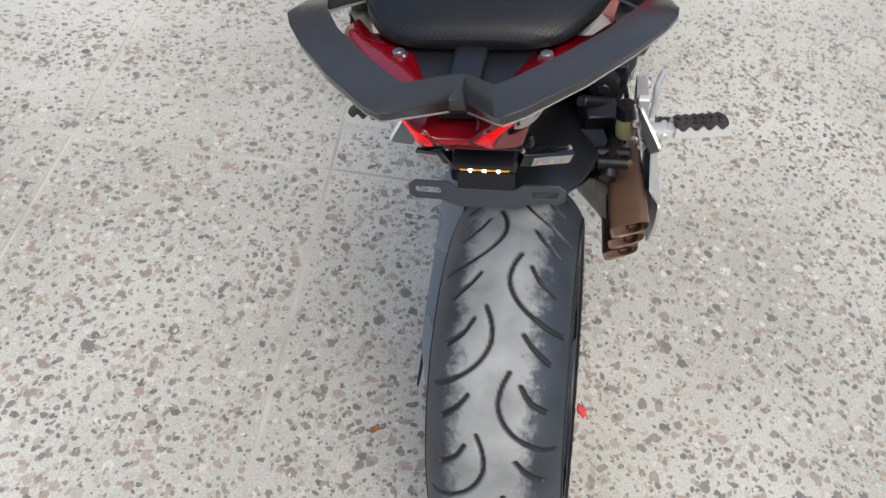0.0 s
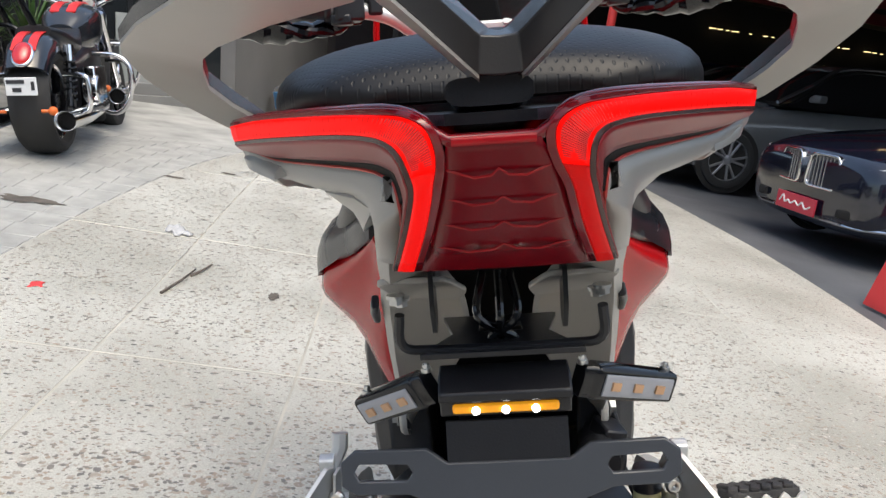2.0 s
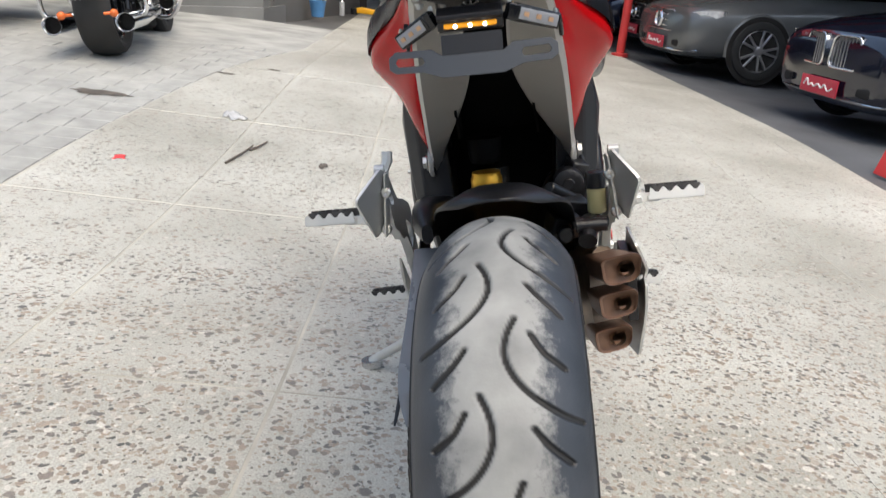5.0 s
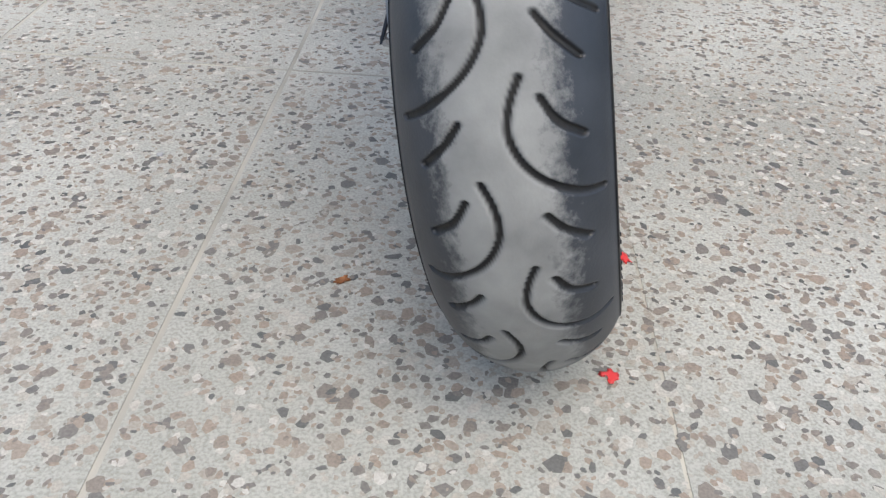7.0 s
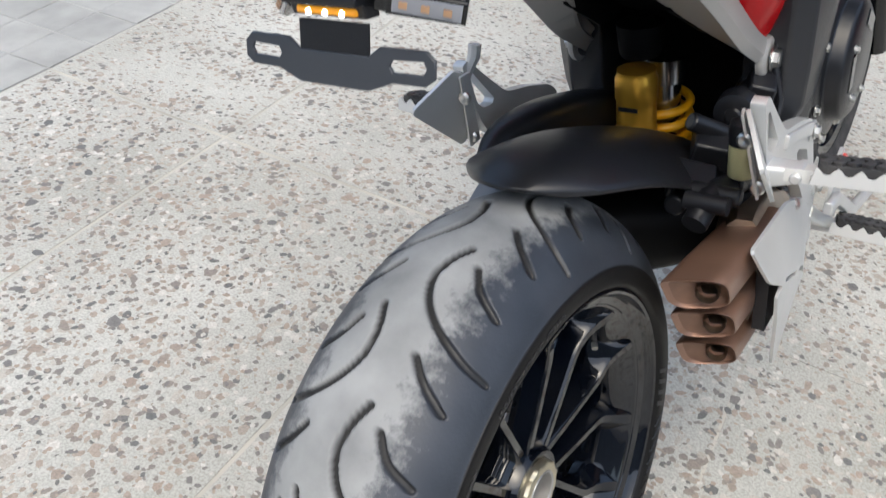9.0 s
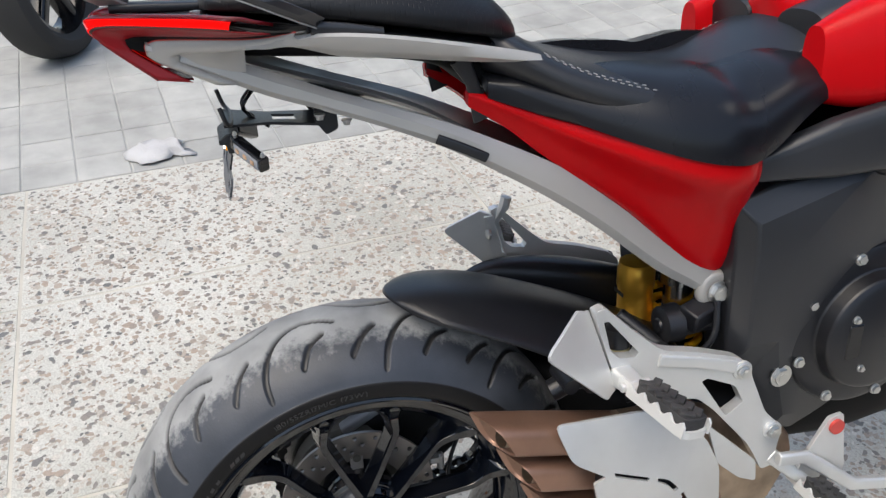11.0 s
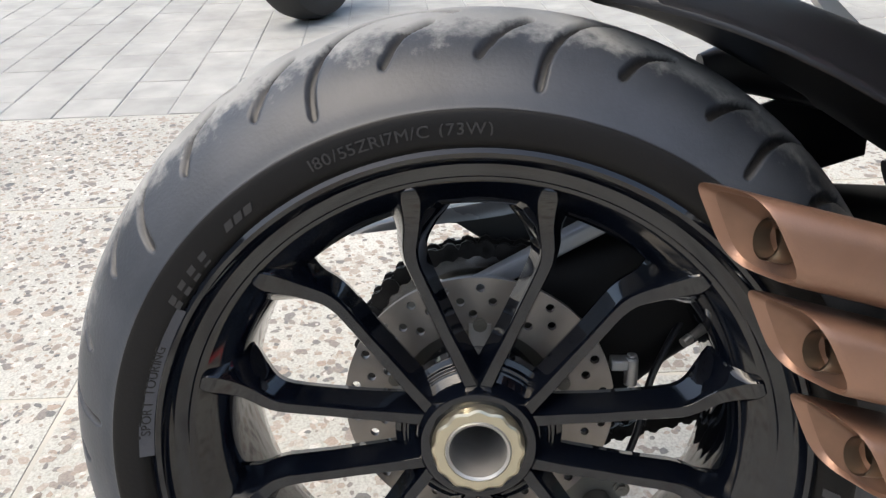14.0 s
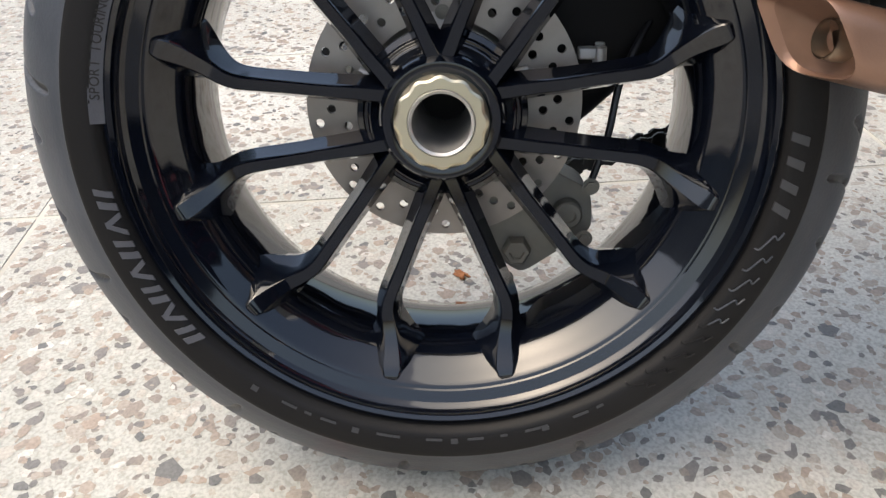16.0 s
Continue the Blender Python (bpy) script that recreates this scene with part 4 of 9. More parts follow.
loop = [(-0.117, 0.4315), (-0.060, 0.446), (0.030, 0.464), (0.110, 0.490), (0.190, 0.524), (0.260, 0.552), (0.330, 0.560), (0.330, 0.500), (0.240, 0.470), (0.150, 0.440), (0.070, 0.424), (0.010, 0.420), (-0.004, 0.428), (-0.020, 0.4385), (-0.060, 0.4395)]
plate(bm, loop, 0.005, lambda u, v, w: Vector((-0.128 + w, u, v)))
guard = part("chain_guard", bm, BLACK_PLASTIC, moto, "black chain guard with a long point", bevel=0.0015)
bm = bmesh.new()
rings = []
for u, z, x, xi, h in smooth_rows([(-0.119, 0.4322, -0.1125, -0.1140, 0.0006), (-0.085, 0.4430, -0.1095, -0.125, 0.0065), (-0.040, 0.4545, -0.1055, -0.133, 0.0110), (0.020, 0.4665, -0.102, -0.1355, 0.0135), (0.080, 0.4835, -0.099, -0.1355, 0.0145), (0.150, 0.5105, -0.097, -0.1355, 0.0145), (0.220, 0.5405, -0.096, -0.1355, 0.0145)], 3):
    rings.append([Vector((xi, u, z - h * 0.6)), Vector((xi, u, z)), Vector((x - 0.002, u, z + 0.0004)), Vector((x, u, z - h * 0.15)), Vector((x + 0.002, u, z - h)), Vector((x - 0.001, u, z - h - 0.0003))])
loft(bm, rings)
part("guard_lip", bm, LIP_SHEEN, guard, "upper lip, its sky sheen painted grey")
bolt("bolt", guard, (-0.131, 0.10, 0.470), (-1, 0, 0), 0.006)
# upper edge of the swingarm casting; the light on it is painted pale grey
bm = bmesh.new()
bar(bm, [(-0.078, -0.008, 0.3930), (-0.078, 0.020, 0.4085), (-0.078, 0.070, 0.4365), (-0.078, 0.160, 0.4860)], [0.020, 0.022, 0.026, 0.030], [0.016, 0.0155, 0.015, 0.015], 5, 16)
part("arm_rib", bm, ARM_LIT, arm, "upper rib of the arm, its light painted pale grey", bevel=0.0015)

# rear hugger: shell over the tyre with a raised ridge
bm = bmesh.new()
rings = []
for y, top, w, drop, ridge in ((0.052, 0.644, 0.050, 0.010, 0.004), (0.075, 0.650, 0.076, 0.018, 0.008), (0.115, 0.651, 0.092, 0.028, 0.014), (0.170, 0.641, 0.101, 0.040, 0.018), (0.235, 0.618, 0.106, 0.056, 0.018), (0.310, 0.588, 0.108, 0.074, 0.014), (0.390, 0.550, 0.107, 0.090, 0.008), (0.460, 0.510, 0.105, 0.100, 0.0)):
    ring = []
    for k in range(21):
        s = -1 + k / 10
        z = top - drop * abs(s) ** 2.5 - ridge * (1 - math.exp(-(abs(s) / 0.62) ** 4)) * 0.5
        ring.append(Vector((s * w + 0.001, y + 0.030 * abs(s) ** 2, z)))
    rings.append(ring)
inner = [[v - Vector((0, 0, 0.006)) for v in r] for r in rings]
vo = [[bm.verts.new(v) for v in r] for r in rings]
vi = [[bm.verts.new(v) for v in r] for r in inner]
for g, flip in ((vo, False), (vi, True)):
    for a, b in zip(g, g[1:]):
        for i in range(20):
            q = (a[i], a[i + 1], b[i + 1], b[i])
            bm.faces.new(q[::-1] if flip else q)
edge_o = vo[0] + [r[-1] for r in vo[1:]] + vo[-1][-2::-1] + [r[0] for r in vo[-2:0:-1]]
edge_i = vi[0] + [r[-1] for r in vi[1:]] + vi[-1][-2::-1] + [r[0] for r in vi[-2:0:-1]]
for i in range(len(edge_o)):
    j = (i + 1) % len(edge_o)
    bm.faces.new((edge_o[i], edge_i[i], edge_i[j], edge_o[j]))
hugger = part("hugger", bm, BLACK_PLASTIC, moto, "satin black tyre hugger", subsurf=1, angle=60)
bm = bmesh.new()
hs = smooth_rows([(-0.108, 0.180, 0.572, 0.016, 0.030), (-0.116, 0.230, 0.578, 0.036, 0.052), (-0.118, 0.290, 0.570, 0.052, 0.062), (-0.114, 0.350, 0.558, 0.058, 0.066), (-0.104, 0.420, 0.538, 0.056, 0.070), (-0.095, 0.480, 0.515, 0.050, 0.070)], 4)
bar(bm, [r[:3] for r in hs], [r[3] for r in hs], [r[4] for r in hs], 2.6, 24)
part("hugger_side", bm, BLACK_PLASTIC, moto, "rounded black cover beside the hugger", angle=60)

# shock: gold reservoir, silver body, yellow spring
bm = bmesh.new()
revolve(bm, [(0.525, 0.001), (0.525, 0.0255), (0.531, 0.0265), (0.540, 0.0265), (0.542, 0.0255), (0.576, 0.0255), (0.580, 0.0270), (0.606, 0.0270), (0.611, 0.0245), (0.617, 0.0245), (0.619, 0.001)], 40, (-0.031, 0.428, -0.008), "z")
res = part("shock_reservoir", bm, GOLD, moto, "gold anodised shock reservoir", angle=30)
bm = bmesh.new()
box(bm, (-0.031, 0.4018, 0.564), (0.026, 0.0006, 0.006))
part("print", bm, BLACK_PLASTIC, res)
bm = bmesh.new()
revolve(bm, [(0.520, 0.001), (0.520, 0.022), (0.572, 0.022), (0.574, 0.030), (0.606, 0.030), (0.610, 0.001)], 32, (-0.020, 0.492, 0), "z")
shock = part("shock_body", bm, STEEL, moto, "silver shock absorber body")
bm = bmesh.new()
tube(bm, [(-0.022 + 0.036 * math.cos(a), 0.492 + 0.036 * math.sin(a), 0.480 + a * 0.0032) for a in [2 * math.pi * 3.6 * i / 90 for i in range(91)]], 0.006, 10)
part("spring", bm, YELLOW, shock, "yellow coil spring")
bm = bmesh.new()
cyl(bm, (0.07, 0.345, 0.590), (0.115, 0.385, 0.555), 0.011)
part("adjuster", bm, BLACK_PLASTIC, moto, bevel=0.003)
bm = bmesh.new()
loft(bm, [[Vector((-0.031 + x * k, 0.440 + y * k, z)) for x, y in circle((0, 0), 0.030, 20)] for z, k in ((0.624, 0.8), (0.628, 0.88), (0.645, 0.95), (0.665, 1.0))])
part("shock_top", bm, INNER_BLACK, moto, "black upper shock mount")

# exhaust: three stacked pipes with obliquely cut, dished mouths; the inner upper corner reaches furthest back
for tip in (Vector((0.127, 0.120, 0.534)), Vector((0.125, 0.154, 0.471)), Vector((0.119, 0.188, 0.403))):
    d = Vector((-0.05, 0.965, -0.25)).normalized()
    corners = [tip, tip + Vector((0.059, 0.020, 0.004)), tip + Vector((0.058, 0.046, -0.046)), tip + Vector((0.006, 0.020, -0.046))]
    mid = sum(corners, Vector()) / 4

    shift = ((corners[1] + corners[2]) / 2 - mid) * 0.42

    def mouth_ring(dist, k, flat=0.0, n=7):
        ring = []
        for a in range(4):
            p0, p1, p2 = corners[a - 1], corners[a], corners[(a + 1) % 4]
            r = 0.36 if a else 0.20
            q0, q2 = p1.lerp(p0, r), p1.lerp(p2, r)
            for m in range(n):
                u = m / (n - 1)
                ring.append((1 - u) ** 2 * q0 + 2 * u * (1 - u) * p1 + u * u * q2)
        out = []
        for p in ring:
            q = mid + (p - mid) * k + shift * max(0, 0.95 - k)
            q += d * (dist - flat * (q - mid).dot(d))
            out.append(q)
        return out
    bm = bmesh.new()
    loft(bm, [mouth_ring(0.004, 0.86, 0.05), mouth_ring(0.0, 0.93), mouth_ring(-0.0015, 0.98), mouth_ring(0.0, 1.0), mouth_ring(0.004, 1.015), mouth_ring(0.06, 1.02, 0.5), mouth_ring(0.14, 1.0, 0.9), mouth_ring(0.26, 0.95, 1.0)], caps=False)
    pipe = part("exhaust_pipe", bm, BRONZE, moto, "brown ceramic-coated exhaust pipe with a slanted mouth", angle=32)
    bm = bmesh.new()
    loft(bm, [mouth_ring(0.016, 0.30, 0.4), mouth_ring(0.0125, 0.45, 0.3), mouth_ring(0.0085, 0.70, 0.15), mouth_ring(0.004, 0.86, 0.05)], caps=False)
    part("mouth_dish", bm, BRONZE_DARK, pipe, "dished mouth, darker brown than the pipe", angle=40)
    c0 = mid + shift * 0.6 + d * 0.008
    dd = Vector((-0.25, 0.94, -0.2)).normalized()
    bm = bmesh.new()
    tube(bm, [c0 - dd * 0.004, c0 + dd * 0.003, c0 + dd * 0.05], [0.0112, 0.0118, 0.0118], 24, caps=False)
    tube(bm, [c0 + dd * 0.05, c0 + dd * 0.001, c0 - dd * 0.004], [0.0098, 0.0099, 0.0101], 24, caps=False)
    part("inner_tube", bm, BURNT, pipe, "burnt steel inner tube")
    bm = bmesh.new()
    revolve(bm, [(0.0, 0.0001), (0.0, 0.0105)], 16, (0, 0, 0), "y")
    m = look(c0 + dd * 0.045, c0 + dd).to_3x3()
    for v in bm.verts:
        v.co = m @ Vector((v.co.x, v.co.z, 0)) + c0 + dd * 0.045
    part("bore", bm, SOOT_SHADE, pipe)
bm = bmesh.new()
bar(bm, [(0.148, 0.29, 0.425), (0.13, 0.37, 0.40), (0.10, 0.46, 0.37), (0.08, 0.56, 0.32)], [0.05, 0.07, 0.10, 0.13], [0.15, 0.16, 0.16, 0.15], power=3)
part("silencer", bm, BURNT, moto, "heat-stained silencer box")
bm = bmesh.new()
tube(bm, spline([(0.12, 0.23, 0.53), (0.125, 0.27, 0.545), (0.13, 0.33, 0.53), (0.11, 0.42, 0.48)], 6), 0.014, 14)
cyl(bm, (0.105, 0.245, 0.55), (0.15, 0.245, 0.55), 0.010)
part("header_pipe", bm, BLACK_PLASTIC, moto, "dark header pipe and clamp")

# heat shield, bent along its upper edge, with three slots
bm = bmesh.new()
loop = soft([(0.207, 0.528), (0.320, 0.524), (0.368, 0.506), (0.408, 0.466), (0.436, 0.414), (0.450, 0.340), (0.440, 0.300), (0.300, 0.310), (0.274, 0.364), (0.256, 0.418), (0.250, 0.448), (0.266, 0.454), (0.222, 0.484)], 0.22)


def shield_x(u, v):
    return 0.205 - 0.9 * max(0, v - 0.470) ** 1.35 - 0.25 * max(0, u - 0.36) + 0.10 * min(0, v - 0.40)


slots = [soft([(0.276, 0.458), (0.324, 0.438), (0.324, 0.432), (0.278, 0.451)], 0.3), soft([(0.336, 0.434), (0.352, 0.427), (0.368, 0.408), (0.362, 0.406), (0.350, 0.420), (0.336, 0.428)], 0.3), soft([(0.377, 0.398), (0.388, 0.378), (0.383, 0.376), (0.373, 0.396)], 0.3)]
plate(bm, loop, 0.004, lambda u, v, w: Vector((shield_x(u, v) + w, u, v)), slots)
shield = part("heat_shield", bm, SILVER, moto, "bead-blasted silver exhaust heat shield with three slots", bevel=0.0012, angle=30)
bolt("bolt", shield, (0.19, 0.342, 0.510), (0.9, 0, 0.5), 0.006)
bm = bmesh.new()
box(bm, (0.186, 0.335, 0.432), (0.014, 0.14, 0.09))
part("shield_backing", bm, BLACK_PLASTIC, shield)


def poly3(bm, pts, thick, r=0.22):
    """Flat plate with rounded corners through points that lie about in one plane."""
    pts = [Vector(p) for p in pts]
    o = pts[0]
    e1 = (pts[1] - o).normalized()
    n = sum(((p - o).cross(q - o) for p, q in zip(pts[1:], pts[2:])), Vector()).normalized()
    e1 = (e1 - n * e1.dot(n)).normalized()
    e2 = n.cross(e1)
    plate(bm, soft([((p - o).dot(e1), (p - o).dot(e2)) for p in pts], r), thick, lambda u, v, w: o + e1 * u + e2 * v + n * w)


def peg(parent, root, tip, name="footpeg"):
    """Alloy peg with toothed side walls and a ribbed rubber pad."""
    root, tip = Vector(root), Vector(tip)
    d = (tip - root).normalized()
    f = Vector((0, 0.22, 0.975))
    f = (f - d * f.dot(d)).normalized()
    g = d.cross(f)
    length = (tip - root).length
    bm = bmesh.new()
    loop = soft([(0, -0.0185), (length - 0.006, -0.0205), (length + 0.002, -0.012), (length + 0.002, 0.012), (length - 0.006, 0.0205), (0, 0.0185)], 0.2)
    plate(bm, loop, 0.008, lambda u, v, w: root + d * u + g * v + f * (w - 0.006))
    plate(bm, [(-0.024, -0.011), (0.02, -0.014), (0.02, 0.014), (-0.024, 0.011)], 0.014, lambda u, v, w: root + d * u + g * v + f * (w - 0.005))
    for s in (-1, 1):
        n = 4
        teeth = [(0.0, -0.009), (length, -0.009), (length, 0.004)]
        for k in range(n * 6, -1, -1):
            u = 0.004 + (length - 0.008) * k / (n * 6)
            teeth.append((u, 0.0015 + 0.0075 * (0.5 + 0.5 * math.cos(2 * math.pi * k / 6)) ** 1.4))
        plate(bm, teeth, 0.0028, lambda u, v, w: root + d * u + g * (s * 0.0195 + w) + f * v)
    p = part(name, bm, PEG_ALLOY, parent, "alloy footpeg with toothed edges", bevel=0.0008)
    bm = bmesh.new()
    plate(bm, soft([(0.006, -0.0172), (length - 0.004, -0.0172), (length - 0.001, 0), (length - 0.004, 0.0172), (0.006, 0.0172)], 0.3), 0.014, lambda u, v, w: root + d * u + g * v + f * (w + 0.004))
    part("rubber_pad", bm, RUBBER, p, "dusty ribbed black rubber", bevel=0.001)
    bm = bmesh.new()
    for k in range(6):
        c = root + d * (0.014 + (length - 0.026) * k / 5) + f * 0.0125
        for s in (-1, 1):
            m = Matrix((d, g, f)).transposed().to_4x4() @ pose(0, 0, 0, 0, 0, s * 32)
            box(bm, c + g * (s * 0.0078), (0.0095, 0.0165, 0.0044), m)
    tagged(part("pad_ribs", bm, RUBBER, p, bevel=0.001), kind="stuff")
    return p


XH = -0.008


def hanger(side):
    """Footpeg hanger of one side: forked alloy casting, heel plates, pegs."""
    def at(u, v, w, x=0.174):
        return Vector((XH + side * x + w, u, v))

    def mir(x, y, z):
        return Vector((XH + side * x, y, z))
    bm = bmesh.new()
    out = soft([(0.259, 0.660), (0.272, 0.664), (0.308, 0.629), (0.349, 0.592), (0.400, 0.580), (0.457, 0.560), (0.476, 0.545), (0.482, 0.525), (0.509, 0.466), (0.532, 0.444), (0.538, 0.427), (0.534, 0.406), (0.537, 0.378), (0.514, 0.374), (0.505, 0.392), (0.487, 0.423), (0.432, 0.487), (0.403, 0.514), (0.366, 0.517), (0.336, 0.540), (0.302, 0.553), (0.282, 0.585)], 0.3)
    h1 = soft([(0.271, 0.646), (0.278, 0.645), (0.318, 0.597), (0.314, 0.591), (0.293, 0.594), (0.281, 0.606)], 0.25)
    h2 = soft([(0.408, 0.536), (0.416, 0.539), (0.458, 0.519), (0.472, 0.492), (0.466, 0.487), (0.448, 0.476)], 0.25)
    plate(bm, out, 0.015, lambda u, v, w: at(u, v, w), [h1, h2])
    hg = part("peg_hanger", bm, SILVER, moto, "bead-blasted alloy footpeg hanger", bevel=0.0035, seg=3)
    # raised rib along the upper arm and the boss rings of the bolts
    bm = bmesh.new()
    bar(bm, [mir(0.1835, 0.345, 0.581), mir(0.1840, 0.400, 0.567), mir(0.1835, 0.452, 0.549)], 0.006, [0.016, 0.015, 0.017], 4)
    part("arm_rib", bm, SILVER, hg, bevel=0.001)
    for u, v, r in ((0.464, 0.541, 0.013), (0.522, 0.437, 0.013)):
        bm = bmesh.new()
        revolve(bm, [(side * 0.0, r), (side * 0.004, r), (side * 0.005, r - 0.0015), (side * 0.005, 0.0001)], 24, mir(0.1805, u, v), "x")
        part("boss", bm, SILVER, hg)
        bolt("bolt", hg, mir(0.186, u, v), (side, 0, 0), 0.0075)
    bm = bmesh.new()
    poly3(bm, [mir(0.170, 0.243, 0.661), mir(0.2036, 0.1925, 0.6255), mir(0.1955, 0.2725, 0.5495), mir(0.183, 0.286, 0.556), mir(0.1715, 0.261, 0.656)], 0.0045, 0.16)
    part("heel_plate", bm, SILVER, hg, "plain alloy heel plate", bevel=0.0015)
    bm = bmesh.new()
    poly3(bm, [mir(0.187, 0.417, 0.476), mir(0.187, 0.498, 0.398), mir(0.187, 0.502, 0.364), mir(0.187, 0.474, 0.377), mir(0.187, 0.438, 0.410)], 0.0045, 0.2)
    part("heel_plate", bm, SILVER, hg, bevel=0.0015)
    # plate's inner flange with its two screws
    bm = bmesh.new()
    poly3(bm, [mir(0.1640, 0.247, 0.652), mir(0.1620, 0.262, 0.654), mir(0.1740, 0.287, 0.552), mir(0.1800, 0.272, 0.548)], 0.003, 0.15)
    part("plate_flange", bm, SILVER, hg, bevel=0.001)
    for p in ((0.166, 0.258, 0.622), (0.176, 0.279, 0.560)):
        c = mir(*p)
        bm = bmesh.new()
        revolve(bm, [(0.0, 0.0085), (-0.004, 0.0085), (-0.006, 0.006), (-0.006, 0.003), (-0.004, 0.0001)], 16, c, "y")
        part("screw", bm, BOLT, hg)
    bm = bmesh.new()
    bar(bm, [mir(0.180, 0.296, 0.570), mir(0.196, 0.297, 0.572), mir(0.216, 0.299, 0.575)], [0.030, 0.026, 0.022], [0.026, 0.022, 0.016], 5, 16, (0, 1, 0))
    cyl(bm, mir(0.210, 0.280, 0.574), mir(0.210, 0.318, 0.574), 0.006)
    part("peg_clevis", bm, SILVER, hg, bevel=0.002)
    peg(moto, mir(0.220, 0.300, 0.578), mir(0.306, 0.318, 0.574))
    peg(moto, mir(0.200, 0.576, 0.352), mir(0.282, 0.581, 0.346))
    bm = bmesh.new()
    bar(bm, [mir(0.174, 0.528, 0.392), mir(0.182, 0.552, 0.370), mir(0.198, 0.574, 0.352)], 0.018, [0.022, 0.020, 0.016], 4)
    part("peg_bracket", bm, SILVER, hg, bevel=0.002)
    return hg


hr = hanger(1)
hl = hanger(-1)
# left hanger: tilted stalk over the heel plate
bm = bmesh.new()
tube(bm, [(-0.181, 0.268, 0.636), (-0.176, 0.274, 0.652), (-0.171, 0.280, 0.666), (-0.170, 0.283, 0.680)], [0.006, 0.0065, 0.0085, 0.0085], 8)
part("stalk", bm, SILVER, hl)
# rear brake pedal
bm = bmesh.new()
pts = [(0.195, 0.520, 0.405), (0.197, 0.560, 0.400), (0.205, 0.640, 0.340), (0.210, 0.730, 0.325), (0.225, 0.780, 0.335)]
bar(bm, pts, 0.012, [0.018, 0.020, 0.018, 0.018, 0.014])
part("brake_pedal", bm, SILVER, moto, "alloy brake pedal", bevel=0.002)
bm = bmesh.new()
plate(bm, soft([(0.600, 0.445), (0.622, 0.448), (0.640, 0.350), (0.600, 0.338), (0.560, 0.370), (0.575, 0.400)], 0.25), 0.006, lambda u, v, w: Vector((0.185 + w, u, v)))
tab = part("reflector_bracket", bm, SILVER, moto, bevel=0.002)
bm = bmesh.new()
cyl(bm, (0.188, 0.612, 0.430), (0.192, 0.612, 0.430), 0.011)
part("reflector", bm, RED_TRIM, tab)

# brake fluid bottle, preload knob, their hoses
bm = bmesh.new()
loop = [(x * 0.0145, y * 0.0145) for x, y in circle((0, 0), 1.0, 20)]
loft(bm, [[Vector((0.142 + u * k, 0.307 + v * k, z)) for u, v in loop] for z, k in ((0.553, 0.85), (0.557, 1.0), (0.590, 1.0), (0.594, 0.95))])
bottle = part("fluid_bottle", bm, CREAM, moto, "cream brake fluid bottle", bevel=0.002)
bm = bmesh.new()
loft(bm, [[Vector((0.142 + u * k, 0.307 + v * k, z)) for u, v in loop] for z, k in ((0.593, 1.06), (0.612, 1.08), (0.617, 1.0), (0.618, 0.8))])
part("cap", bm, BLACK_PLASTIC, bottle)
bm = bmesh.new()
revolve(bm, [(-0.018, 0.001), (-0.018, 0.008), (-0.015, 0.010), (-0.015, 0.017), (-0.012, 0.024), (0.010, 0.026), (0.014, 0.020), (0.060, 0.018), (0.064, 0.001)], 20, (0.105, 0.400, 0.584), "y")
part("preload_knob", bm, BLACK_PLASTIC, moto, "black spring preload knob", angle=25)
for k, pts in enumerate((((0.142, 0.307, 0.556), (0.142, 0.306, 0.540), (0.13, 0.33, 0.53), (0.12, 0.42, 0.50)), ((0.10, 0.46, 0.60), (0.08, 0.50, 0.58), (0.05, 0.52, 0.52)), ((0.13, 0.45, 0.62), (0.14, 0.44, 0.57), (0.12, 0.40, 0.52)), ((0.14, 0.44, 0.55), (0.15, 0.38, 0.52), (0.13, 0.33, 0.50)))):
    bm = bmesh.new()
    tube(bm, spline(pts, 6), 0.0045, 8)
    part("hose", bm, BLACK_PLASTIC, moto)
# mechanical clutter behind the hanger
bm = bmesh.new()
for c, s in (((0.10, 0.36, 0.555), (0.06, 0.05, 0.03)), ((0.12, 0.43, 0.60), (0.03, 0.04, 0.03)), ((0.09, 0.30, 0.54), (0.05, 0.04, 0.03))):
    box(bm, c, s, pose(0, 0, 0, 10, 15, 20))
cyl(bm, (0.10, 0.27, 0.548), (0.155, 0.27, 0.548), 0.010)
cyl(bm, (0.09, 0.25, 0.535), (0.09, 0.34, 0.530), 0.012)
part("linkage", bm, BLACK_PLASTIC, moto, bevel=0.003)

